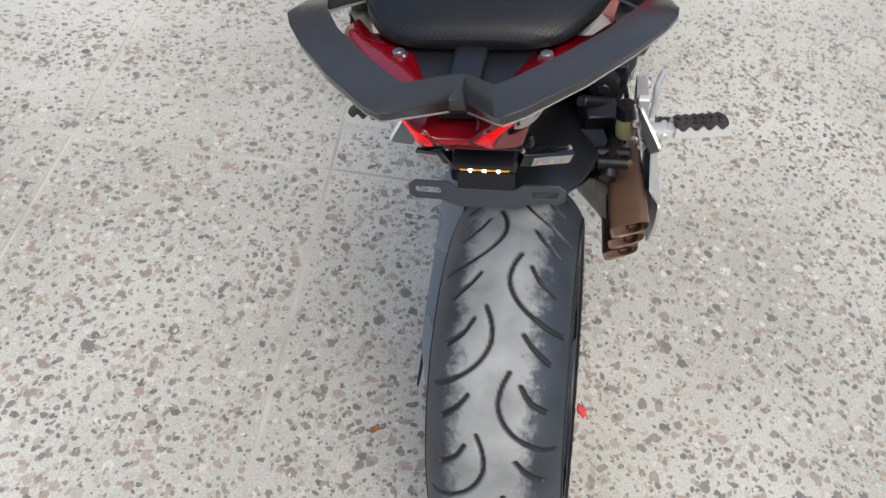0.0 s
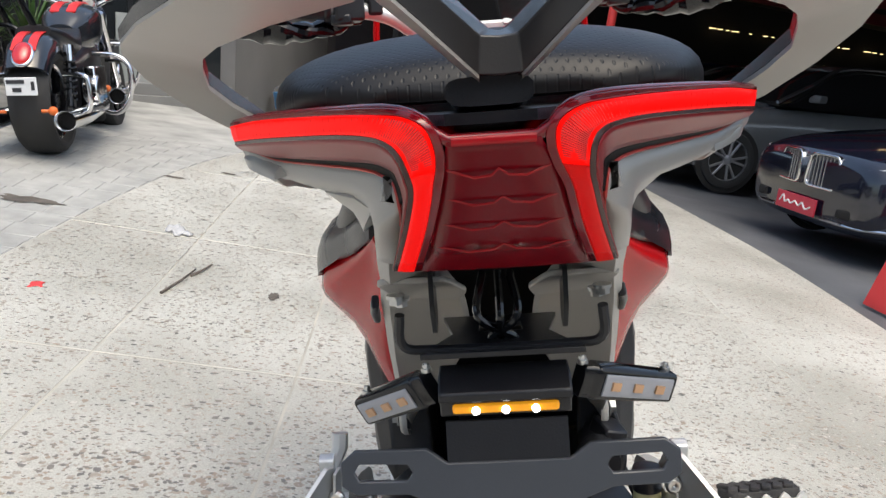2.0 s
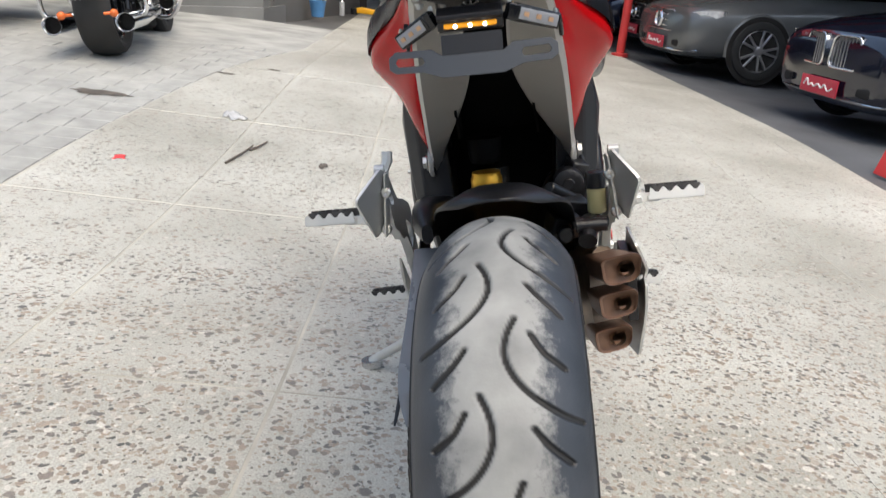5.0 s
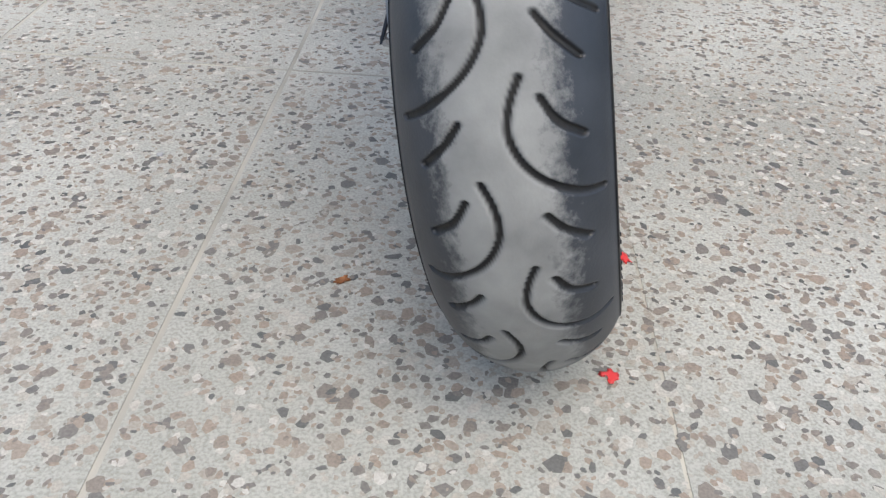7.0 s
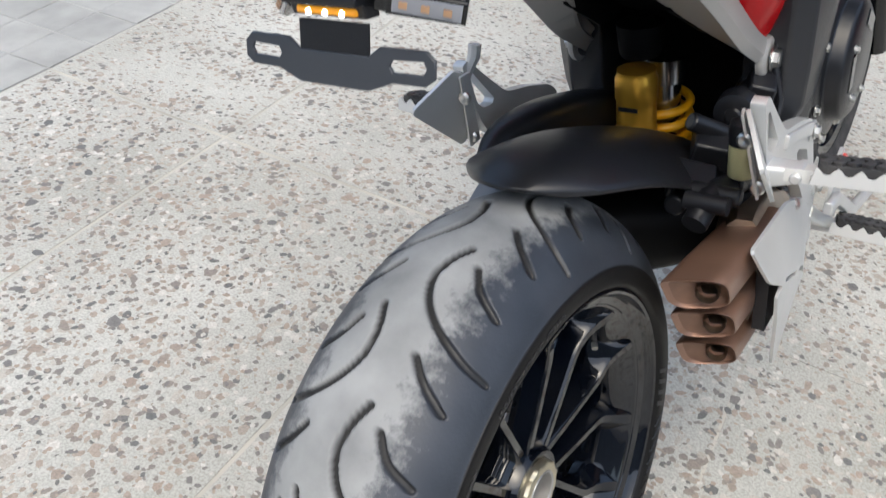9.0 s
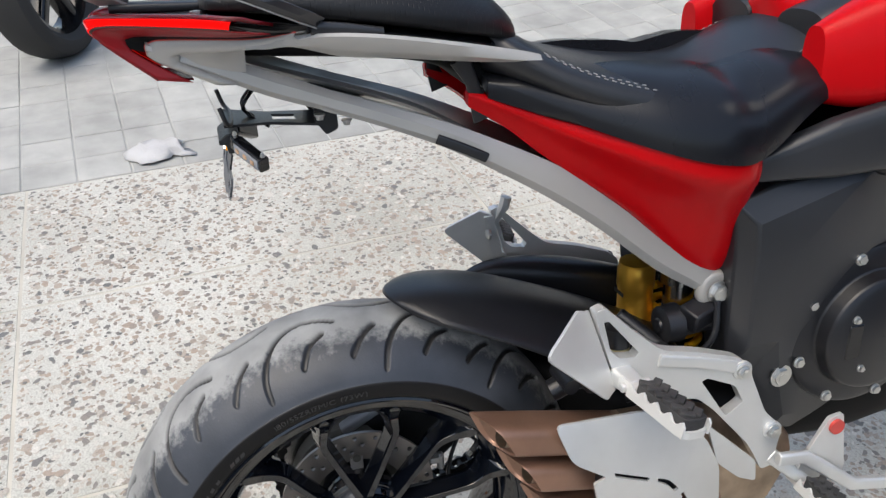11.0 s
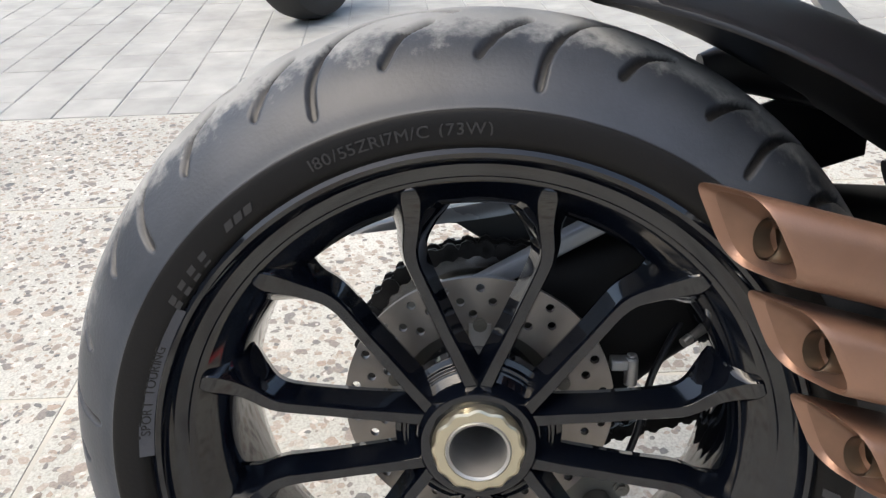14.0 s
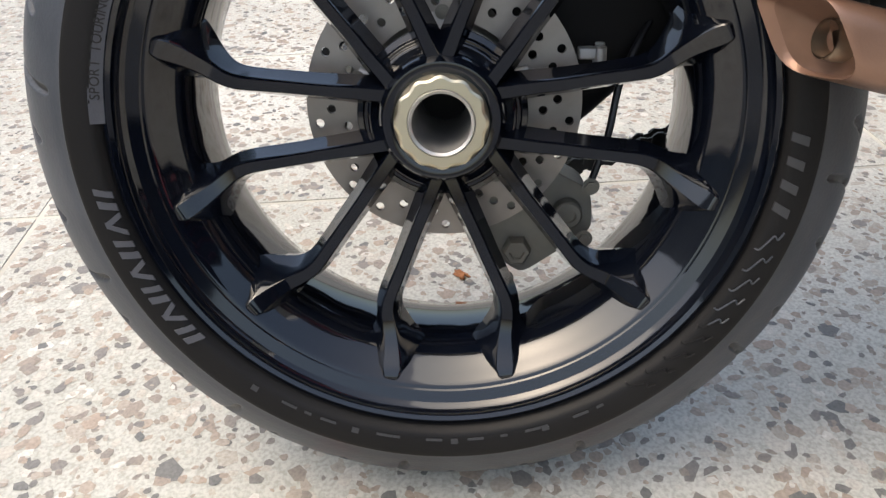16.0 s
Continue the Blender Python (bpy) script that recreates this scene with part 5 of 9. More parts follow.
# grey tail shell on each side: a leg under the tail down to the frame and a wing under the lens
for s in (1, -1):
    rows = [  # y, outer x, top z, lower z, inner x, inner z
        (-0.170, 0.046, 0.978, 0.966, 0.041, 0.968), (-0.150, 0.051, 0.974, 0.956, 0.038, 0.962), (-0.120, 0.057, 0.964, 0.943, 0.036, 0.952), (-0.060, 0.066, 0.942, 0.915, 0.036, 0.926), (0.000, 0.074, 0.918, 0.894, 0.036, 0.905), (0.060, 0.083, 0.896, 0.871, 0.035, 0.884),
        (0.115, 0.091, 0.876, 0.847, 0.031, 0.862), (0.165, 0.097, 0.854, 0.819, 0.028, 0.834), (0.237, 0.106, 0.818, 0.774, 0.030, 0.786), (0.300, 0.112, 0.778, 0.727, 0.048, 0.738), (0.370, 0.118, 0.722, 0.668, 0.078, 0.682), (0.420, 0.121, 0.684, 0.636, 0.096, 0.650), (0.462, 0.123, 0.650, 0.611, 0.106, 0.626)]
    rings = []
    for y, xo, zt, zl, xi, zi in smooth_rows(rows, 4):
        sec = [(xo - 0.006, zt), (xo, zt - 0.35 * (zt - zl)), (xo + 0.001, zl + 0.25 * (zt - zl)), (xo - 0.005, zl), (xi + 0.004, zi - 0.001), (xi, zi + 0.003), (xi + 0.004, zi + 0.008), (xo - 0.020, zt - 0.006)]
        rings.append([Vector((X0 + (0.0015 if s > 0 else 0.0032) + s * x, y, z)) for x, z in sec])
    bm = bmesh.new()
    loft(bm, rings)
    rail = part("lower_rail", bm, RAIL_GREY, moto, "warm grey painted tail rail", bevel=0.003, seg=3, angle=25)
    bm = bmesh.new()
    revolve(bm, [(0.0, 0.026), (0.006, 0.026), (0.010, 0.022), (0.010, 0.0001)], 24, (0, 0, 0), "x")
    for v in bm.verts:
        v.co = Vector((X0 + s * (0.116 + v.co.x), 0.453 + v.co.y, 0.629 + v.co.z))
    part("rail_boss", bm, RAIL_GREY, rail, bevel=0.002)
    bolt("bolt", rail, (X0 + s * 0.128, 0.453, 0.629), (s, 0, 0), 0.011, 0.008)
    rows = [  # y, top x, top z, lower x, lower z
        (-0.078, 0.108, 0.9770, 0.1030, 0.9700), (-0.060, 0.120, 0.9800, 0.1130, 0.9690), (-0.035, 0.136, 0.9835, 0.1260, 0.9710), (0.010, 0.143, 0.983, 0.131, 0.959), (0.060, 0.147, 0.977, 0.136, 0.954), (0.120, 0.148, 0.966, 0.139, 0.946), (0.180, 0.145, 0.953, 0.141, 0.940), (0.206, 0.143, 0.946, 0.142, 0.942)]
    rings = []
    for y, xt, zt, xl, zl in smooth_rows(rows, 4):
        t = 0.010 if y < 0.15 else 0.006
        mx, mz = (xt + xl) / 2 + 0.004, (zt + zl) / 2 - 0.003
        sec = [(xt - 0.002, zt), (xt + 0.001, zt - 0.003), (mx, mz), (xl, zl + 0.002), (xl - 0.004, zl), (xl - t, zl + 0.004), (mx - t - 0.003, mz + 0.002), (xt - t, zt - 0.002)]
        rings.append([Vector((X0 + s * x, y, z)) for x, z in sec])
    bm = bmesh.new()
    loft(bm, rings)
    part("upper_rail", bm, RAIL_GREY, moto, "warm grey painted tail wing", angle=50)
    # web that joins wing and leg behind the slot
    bm = bmesh.new()
    rings = []
    for y, xa, za, xb, zb in smooth_rows([(-0.140, 0.0600, 0.9655, 0.0540, 0.957), (-0.125, 0.0700, 0.9660, 0.0580, 0.952), (-0.105, 0.0790, 0.9655, 0.0620, 0.947), (-0.088, 0.0780, 0.9665, 0.0650, 0.943), (-0.078, 0.0760, 0.9680, 0.0660, 0.942)], 3):
        xm, zm = (xa + xb) / 2 - 0.004, (za + zb) / 2 - 0.001
        rings.append([Vector((X0 + s * x, y, z)) for x, z in ((xa, za), (xm, zm), (xb, zb), (xb - 0.006, zb + 0.004), (xm - 0.002, zm + 0.007), (xa - 0.004, za + 0.005))])
    loft(bm, rings)
    part("shell_web", bm, RAIL_GREY, moto, angle=60)
    bm = bmesh.new()
    bar(bm, [(X0 + s * 0.092, 0.136, 0.940), (X0 + s * 0.088, 0.150, 0.914), (X0 + s * 0.084, 0.164, 0.872)], 0.007, [0.022, 0.014, 0.024], 4)
    part("rail_strut", bm, BLACK_PLASTIC, moto)
    # slot under the rail
    bm = bmesh.new()
    bar(bm, [(X0 + s * 0.0925, 0.108, 0.858), (X0 + s * 0.098, 0.135, 0.846), (X0 + s * 0.100, 0.162, 0.832)], 0.006, 0.011)
    part("rail_slot", bm, BLACK_PLASTIC, moto, bevel=0.002)
    # tab that carries the plate holder
    bm = bmesh.new()
    plate(bm, soft([(0.030, -0.030), (0.074, -0.030), (0.070, 0.030), (0.026, 0.060), (0.020, 0.020)], 0.2), 0.004, lambda u, v, w: Vector((X0 + s * u, v + 0.02, 0.888 - 0.38 * v + w)))
    part("rail_tab", bm, RAIL_GREY, moto, bevel=0.0015)

# red side panels with a rounded shoulder, drawn in below towards the rail, and the seat's smooth flanks over them
PANEL = [  # y, inner x, top z, widest x and its z, lower x and z
    (0.145, 0.084, 0.905, 0.096, 0.900, 0.092, 0.888), (0.185, 0.085, 0.896, 0.110, 0.884, 0.097, 0.862), (0.225, 0.087, 0.888, 0.127, 0.866, 0.103, 0.828), (0.270, 0.088, 0.885, 0.149, 0.847, 0.110, 0.795), (0.330, 0.090, 0.886, 0.178, 0.825, 0.117, 0.748), (0.375, 0.093, 0.882, 0.191, 0.811, 0.120, 0.705),
    (0.410, 0.095, 0.879, 0.195, 0.804, 0.122, 0.672), (0.440, 0.095, 0.874, 0.190, 0.802, 0.123, 0.655), (0.462, 0.095, 0.866, 0.175, 0.798, 0.124, 0.660), (0.474, 0.095, 0.850, 0.155, 0.790, 0.126, 0.690)]


def shoulder(xi, zt, xw, zw, a):
    """Point of the rounded shoulder, a degrees from its top."""
    return xi + (xw - xi) * math.sin(radians(a)) ** 0.9, zw + (zt - zw) * math.cos(radians(a)) ** 0.9


for s in (1, -1):
    rings = []
    for y, xi, zt, xw, zw, xl, zl in smooth_rows(PANEL, 4):
        sec = [shoulder(xi, zt, xw, zw, a) for a in (0, 15, 30, 45, 58, 70, 80, 90)]
        sec += [(xw + (xl - xw) * g, zw + (zl - zw) * f) for f, g in ((0.08, 0.04), (0.18, 0.18), (0.35, 0.44), (0.55, 0.62), (0.75, 0.75), (0.92, 0.90))]
        sec += [(xl, zl), (xl - 0.014, zl + 0.004), (xl - 0.016, zw), (xi, zt - 0.012)]
        rings.append([Vector((X0 - (0.004 if s > 0 else 0.0) + s * x, y, z)) for x, z in sec])
    bm = bmesh.new()
    loft(bm, rings)
    part("side_panel", bm, RED_PAINT, moto, "glossy red side panel", angle=50)
    rings = []
    for y, xi, zt, xw, zw, xl, zl in smooth_rows([(0.165, 0.066, 0.905, 0.100, 0.890, 0.090, 0.880)] + PANEL[1:-2] + [(0.475, 0.094, 0.880, 0.180, 0.815, 0.12, 0.7), (0.530, 0.090, 0.888, 0.160, 0.842, 0.12, 0.7), (0.610, 0.080, 0.895, 0.130, 0.868, 0.10, 0.7)], 4):
        # the flank thins out towards both ends
        k = min(1.0, (y - 0.145) / 0.06, (0.640 - y) / 0.14)
        up = [shoulder(xi - 0.01, zt + 0.006 + 0.026 * k, xw + 0.001 + 0.002 * k, zw + 0.022, a) for a in (0, 18, 36, 52, 66, 78, 88)]
        low = [shoulder(xi, zt + 0.001, xw + 0.001, zw, a) for a in (70, 56, 40, 20)]
        rim = [(up[-1][0], zw + 0.014), (low[0][0] + 0.003, low[0][1] + 0.001)]
        rings.append([Vector((X0 - (0.004 if s > 0 else 0.0) + s * x, y, z)) for x, z in up + rim + low + [(xi - 0.01, zt - 0.004)]])
    bm = bmesh.new()
    loft(bm, rings)
    part("seat_flank", bm, SEAT_SMOOTH, moto, "smooth black flank of the seat", angle=50)

# black side covers, engine and clutch cover
for s in (1, -1):
    bm = bmesh.new()
    rim_pts = [(0.452, 0.752, 0.146), (0.500, 0.770, 0.150), (0.645, 0.785, 0.156), (0.690, 0.700, 0.150), (0.690, 0.430, 0.128), (0.600, 0.385, 0.124), (0.562, 0.395, 0.128), (0.530, 0.440, 0.134), (0.502, 0.498, 0.138), (0.470, 0.520, 0.138), (0.462, 0.575, 0.140), (0.460, 0.680, 0.144)]
    inner = [(0.474, 0.728, 0.164), (0.512, 0.740, 0.166), (0.612, 0.768, 0.166), (0.640, 0.690, 0.160), (0.630, 0.470, 0.140), (0.595, 0.420, 0.138), (0.568, 0.425, 0.142), (0.548, 0.480, 0.150), (0.528, 0.560, 0.160), (0.484, 0.560, 0.160), (0.480, 0.600, 0.163), (0.476, 0.690, 0.166)]
    ridge = (0.526, 0.694, 0.176)
    vo = [bm.verts.new((X0 + s * x, y, z)) for y, z, x in rim_pts]
    vi = [bm.verts.new((X0 + s * x, y, z)) for y, z, x in inner]
    vb = [bm.verts.new((X0 + s * (x - 0.05), y, z)) for y, z, x in rim_pts]
    vr = bm.verts.new((X0 + s * ridge[2], ridge[0], ridge[1]))
    k = len(vo)
    for a in range(k):
        b = (a + 1) % k
        bm.faces.new((vo[a], vo[b], vi[b], vi[a]))
        bm.faces.new((vb[a], vb[b], vo[b], vo[a]))
        bm.faces.new((vi[a], vi[b], vr))
    bm.faces.new(vb[::-1])
    bmesh.ops.recalc_face_normals(bm, faces=bm.faces)
    cover = part("side_cover", bm, CHARCOAL, moto, "satin black faceted side cover", bevel=0.003, seg=2, angle=12)
    bm = bmesh.new()
    bar(bm, [(X0 + s * 0.150, 0.460, 0.795), (X0 + s * 0.165, 0.560, 0.812), (X0 + s * 0.180, 0.680, 0.830), (X0 + s * 0.19, 0.80, 0.84)], 0.03, [0.03, 0.07, 0.09, 0.10])
    part("frame_cover", bm, CHARCOAL, moto, "satin black frame cover", bevel=0.004)
    bm = bmesh.new()
    revolve(bm, [(0.0, 0.118), (0.012, 0.116), (0.016, 0.108), (0.018, 0.085), (0.036, 0.080), (0.042, 0.070), (0.043, 0.001)], 48, (0, 0, 0), "x")
    for v in bm.verts:
        v.co = Vector((X0 + s * (0.142 + v.co.x), 0.668 + v.co.y, 0.552 + v.co.z))
    cc = part("engine_cover", bm, BLACK_PLASTIC, moto, "round black engine cover", bevel=0.002)
    for k in range(8):
        a = 2 * math.pi * k / 8 + 0.3
        bolt("bolt", cc, (X0 + s * 0.158, 0.668 + 0.108 * math.cos(a), 0.552 + 0.108 * math.sin(a)), (s, 0, 0), 0.006)
    for y, z in ((0.620, 0.585), (0.640, 0.510), (0.700, 0.500)):
        bolt("bolt", cc, (X0 + s * 0.184, y, z), (s, 0, 0), 0.004)
    for k, (dy, dz) in enumerate(((-0.045, 0.0), (0.03, 0.045))):
        bm = bmesh.new()
        box(bm, (X0 + s * 0.184, 0.668 + dy, 0.552 + dz), (0.004, 0.022, 0.050), pose(0, 0, 0, k * 60))
        part("cover_window", bm, BLACK_GLOSS, cc, bevel=0.004)
    bolt("pivot_bolt", cover, (X0 + s * 0.152, 0.545, 0.500), (s, 0, 0), 0.012, 0.006)
    bm = bmesh.new()
    tube(bm, [(X0 + s * 0.13, 0.62, 0.70), (X0 + s * 0.14, 0.75, 0.66), (X0 + s * 0.13, 0.95, 0.60)], 0.016, 12)
    tube(bm, [(X0 + s * 0.13, 0.62, 0.66), (X0 + s * 0.12, 0.80, 0.74), (X0 + s * 0.10, 0.98, 0.86)], 0.015, 12)
    part("frame_tube", bm, BLACK_GLOSS, moto, "black steel trellis tubes")
bm = bmesh.new()
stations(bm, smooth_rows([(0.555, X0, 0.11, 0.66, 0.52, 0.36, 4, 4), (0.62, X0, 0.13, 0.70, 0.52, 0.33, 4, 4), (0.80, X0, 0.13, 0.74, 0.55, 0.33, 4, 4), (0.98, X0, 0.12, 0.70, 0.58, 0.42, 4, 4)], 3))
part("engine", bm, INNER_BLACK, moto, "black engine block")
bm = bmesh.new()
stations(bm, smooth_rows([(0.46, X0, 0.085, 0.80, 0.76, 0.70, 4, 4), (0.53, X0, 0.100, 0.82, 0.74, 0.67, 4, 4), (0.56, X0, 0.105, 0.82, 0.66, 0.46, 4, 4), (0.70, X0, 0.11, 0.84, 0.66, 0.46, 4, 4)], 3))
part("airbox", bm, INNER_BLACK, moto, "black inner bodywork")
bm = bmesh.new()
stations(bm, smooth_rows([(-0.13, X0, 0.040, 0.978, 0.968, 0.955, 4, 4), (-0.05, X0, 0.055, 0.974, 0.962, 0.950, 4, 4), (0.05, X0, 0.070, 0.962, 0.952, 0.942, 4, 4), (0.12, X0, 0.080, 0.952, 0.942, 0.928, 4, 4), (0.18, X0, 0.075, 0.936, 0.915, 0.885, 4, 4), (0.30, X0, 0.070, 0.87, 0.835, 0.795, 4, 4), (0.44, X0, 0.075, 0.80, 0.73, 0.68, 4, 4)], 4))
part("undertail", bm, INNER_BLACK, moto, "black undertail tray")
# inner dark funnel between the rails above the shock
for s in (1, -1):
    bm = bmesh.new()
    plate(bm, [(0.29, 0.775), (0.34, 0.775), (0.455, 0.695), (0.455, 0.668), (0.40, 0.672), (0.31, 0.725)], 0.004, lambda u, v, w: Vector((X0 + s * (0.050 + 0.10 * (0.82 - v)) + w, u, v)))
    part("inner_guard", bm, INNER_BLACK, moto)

# ---- tail: lamp, grab rail, plate holder, seats ----
def strip(bm, pts, wide, high, side=(1, 0, 0), power=3.0):
    bar(bm, pts, wide, high, power, 12, side)


def tail_lamp():
    """One-piece red lens: a wing to each side, a leg down each side and a dark centre panel."""
    def at(p, s):
        # both legs stand a little to the right
        x, y, z = p
        return Vector((X0 + s * x + 0.0025 * min(1.0, max(0.0, (0.9925 - z) / 0.02)), y, z))
    # four lines along the lens from the wing's tip round the corner and down the leg: inner edge, strip's two edges, outer border
    inner = spline([(0.1255, -0.0870, 1.0000), (0.105, -0.1150, 1.0022), (0.080, -0.1505, 1.0028), (0.055, -0.1865, 1.0030), (0.036, -0.2125, 1.0025), (0.0250, -0.2205, 1.0000), (0.0180, -0.2220, 0.9945), (0.0165, -0.2190, 0.9880), (0.0180, -0.2125, 0.9810), (0.0205, -0.2075, 0.9745), (0.0255, -0.1880, 0.9580), (0.0335, -0.1620, 0.9375)], 4)
    upper = spline([(0.1250, -0.0885, 0.9985), (0.105, -0.1165, 1.0005), (0.080, -0.1520, 1.0010), (0.055, -0.1880, 1.0010), (0.036, -0.2140, 1.0003), (0.0275, -0.2217, 0.9990), (0.0212, -0.2230, 0.9950), (0.0196, -0.2200, 0.9885), (0.0210, -0.2135, 0.9815), (0.0235, -0.2085, 0.9748), (0.0285, -0.1890, 0.9583), (0.0365, -0.1635, 0.9378)], 4)
    lower = spline([(0.1230, -0.0910, 0.9915), (0.105, -0.1165, 0.9928), (0.080, -0.1520, 0.9938), (0.055, -0.1880, 0.9944), (0.040, -0.2085, 0.9935), (0.0335, -0.2160, 0.9912), (0.0305, -0.2195, 0.9878), (0.0297, -0.2172, 0.9840), (0.0294, -0.2130, 0.9800), (0.0297, -0.2080, 0.9742), (0.0348, -0.1890, 0.9583), (0.0428, -0.1640, 0.9383)], 4)
    outer = spline([(0.1245, -0.0880, 0.9885), (0.105, -0.1145, 0.9900), (0.080, -0.1500, 0.9912), (0.055, -0.1860, 0.9918), (0.041, -0.2055, 0.9908), (0.0360, -0.2125, 0.9885), (0.0333, -0.2155, 0.9850), (0.0328, -0.2135, 0.9812), (0.0330, -0.2105, 0.9775), (0.0334, -0.2060, 0.9730), (0.0385, -0.1865, 0.9572), (0.0458, -0.1615, 0.9380)], 4)
    outer = [a.lerp(b, 0.6) for a, b in zip(lower, outer)]
    # the grey shell's rear face follows the lens: its edge beside the gap and its lower, outer edge
    brow = spline([(0.1385, -0.034, 0.9865), (0.112, -0.070, 0.9800), (0.082, -0.113, 0.9788), (0.060, -0.144, 0.9783), (0.0490, -0.160, 0.9772), (0.0438, -0.1665, 0.9750), (0.0415, -0.1700, 0.9738), (0.0403, -0.1715, 0.9700), (0.0398, -0.1710, 0.9660), (0.0396, -0.1695, 0.9615), (0.0420, -0.155, 0.9525), (0.0500, -0.110, 0.9300)], 4)
    jaw = spline([(0.1370, -0.030, 0.9790), (0.107, -0.0725, 0.9700), (0.083, -0.107, 0.9662), (0.068, -0.129, 0.9652), (0.0600, -0.141, 0.9640), (0.0565, -0.1465, 0.9620), (0.0553, -0.1480, 0.9605), (0.0547, -0.1485, 0.9580), (0.0544, -0.1480, 0.9550), (0.0543, -0.1460, 0.9520), (0.0565, -0.132, 0.9450), (0.0615, -0.095, 0.9300)], 4)
    n = len(inner)
    # top of the lens from wing to wing
    crest = [inner[i] for i in range(0, 25, 2)] + [Vector((0.0140, -0.2220, 0.9920)), Vector((0.0, -0.2220, 0.9920))]
    bm = bmesh.new()
    rings = []
    for s in (-1, 1):
        half = crest if s < 0 else crest[-2::-1]
        for p in half:
            d = 0.080 * min(1.0, max(0.45, (0.1255 - p.x) / 0.05)) if p.x > 0.026 else 0.050
            lift = 0.0016 if p.x > 0.02 else 0.0008
            rings.append([at((p.x, p.y, p.z), s), at((p.x, p.y + 0.003, p.z + lift), s), at((p.x, p.y + 0.010, p.z + lift), s), at((p.x * 0.995, p.y + d * 0.5, p.z - 0.001), s), at((p.x * 0.97, p.y + d, p.z - 0.006), s)])
    loft(bm, rings, caps=False, closed=False)
    lamp = part("tail_lamp", bm, LENS_DARK, moto, "dark red tail lamp lens, lit along its edge", angle=50)
    md = lamp.modifiers.new("solid", "SOLIDIFY")
    md.thickness, md.offset = 0.003, -1
    # centre panel between the legs, with raised chevrons
    bm = bmesh.new()
    pan = [(0.0150, -0.2215, 0.9905), (0.0165, -0.2180, 0.9870), (0.0205, -0.2060, 0.9740), (0.0255, -0.1860, 0.9570), (0.0335, -0.1600, 0.9368), (0.0335, -0.130, 0.9340)]
    loft(bm, [[at((w * (k / 4 - 1), y - 0.002 * (1 - (k / 4 - 1) ** 2), z), 1) for k in range(9)] for w, y, z in pan], caps=False, closed=False)
    pn = part("centre_panel", bm, LENS_CENTRE, lamp, "dark red panel with a tyre-tread pattern")
    md = pn.modifiers.new("solid", "SOLIDIFY")
    md.thickness, md.offset = 0.001, 0
    for k in range(4):
        zc = 0.9790 - 0.0105 * k
        yc = float(np.interp(zc, [0.9368, 0.957, 0.974, 0.987, 0.9905], [-0.160, -0.186, -0.206, -0.218, -0.2215])) - 0.0026
        hw = float(np.interp(zc, [0.9368, 0.957, 0.974, 0.987], [0.0315, 0.0235, 0.0185, 0.0150]))
        bm = bmesh.new()
        tube(bm, [at((hw * f, yc - 0.0015 + 0.0018 * f * f + dy, zc + dz), 1) for f, dy, dz in ((-1, 0, 0.002), (-0.5, 0, -0.001), (-0.16, 0, -0.0004), (0, -0.0006, 0.0018), (0.16, 0, -0.0004), (0.5, 0, -0.001), (1, 0, 0.002))], 0.0005, 6)
        part("tread_line", bm, LENS_LINE, lamp)
    bm = bmesh.new()
    strip(bm, [at((-0.0135, -0.2228, 0.9905), 1), at((0.0135, -0.2228, 0.9905), 1)], 0.003, 0.002, (0, 0, 1))
    part("top_ledge", bm, LENS_LINE, lamp)
    for s in (1, -1):
        def ribbon(name, a, b, i0, i1, material, label="", lift=0.0, dome=0.0):
            """Strip of the lens between two of its lines, a little domed."""
            bm = bmesh.new()
            rows = []
            for i in range(i0, i1 + 1):
                row = []
                for f in (0.0, 0.2, 0.5, 0.8, 1.0):
                    p = a[i].lerp(b[i], f)
                    row.append(at((p.x, p.y - lift - dome * 4 * f * (1 - f), p.z), s))
                rows.append(row)
            loft(bm, rows, caps=False, closed=False)
            ob = part(name, bm, material, lamp, label, angle=60)
            m = ob.modifiers.new("solid", "SOLIDIFY")
            m.thickness, m.offset = 0.0015, 0
        ribbon("lens_border", inner, upper, 0, n - 1, LENS_DARK)
        turn = 32
        ribbon("light_strip", upper, lower, 0, turn, LED_RED, "lit red light strip", 0.0003, 0.0006)
        ribbon("light_strip", upper, lower, turn, n - 1, LED_DIM if s > 0 else LED_LEG, "lit red leg of the light strip", 0.0003, 0.0006)
        ribbon("lens_trim", lower, outer, 0, n - 1, LENS_TRIM, "dull border of the lens")
        # dark red lower face of the lens, then a black ribbon painting the shaded gap to the shell
        depth, gap = [], []
        for i in range(n):
            k = min(1.0, max(0.0, (i - 12) / 12))
            o = outer[i]
            depth.append((o + Vector((0, 0.008, -0.004 * (1 - k)))).lerp(brow[i], 0.55))
            gap.append(depth[-1].lerp(brow[i], 0.88) + Vector((0, 0.004, 0.0005)))
        ribbon("lens_side", outer, depth, 0, n - 1, LENS_SIDE, "dark red lower face of the lens")
        ribbon("gap_shade", depth, gap, 0, n - 11, INNER_BLACK)
        bm = bmesh.new()
        rows = []
        for p, q2 in zip(brow, jaw):
            side = (q2 - p).normalized()
            row = [p + Vector((0, 0.010, 0.0005)) - side * 0.001, p + Vector((0, 0.0015, 0)) - side * 0.0008]
            row += [p.lerp(q2, f) + Vector((0, -0.0035 * math.sin(math.pi * f), 0)) for f in (0.03, 0.2, 0.45, 0.7, 0.92)]
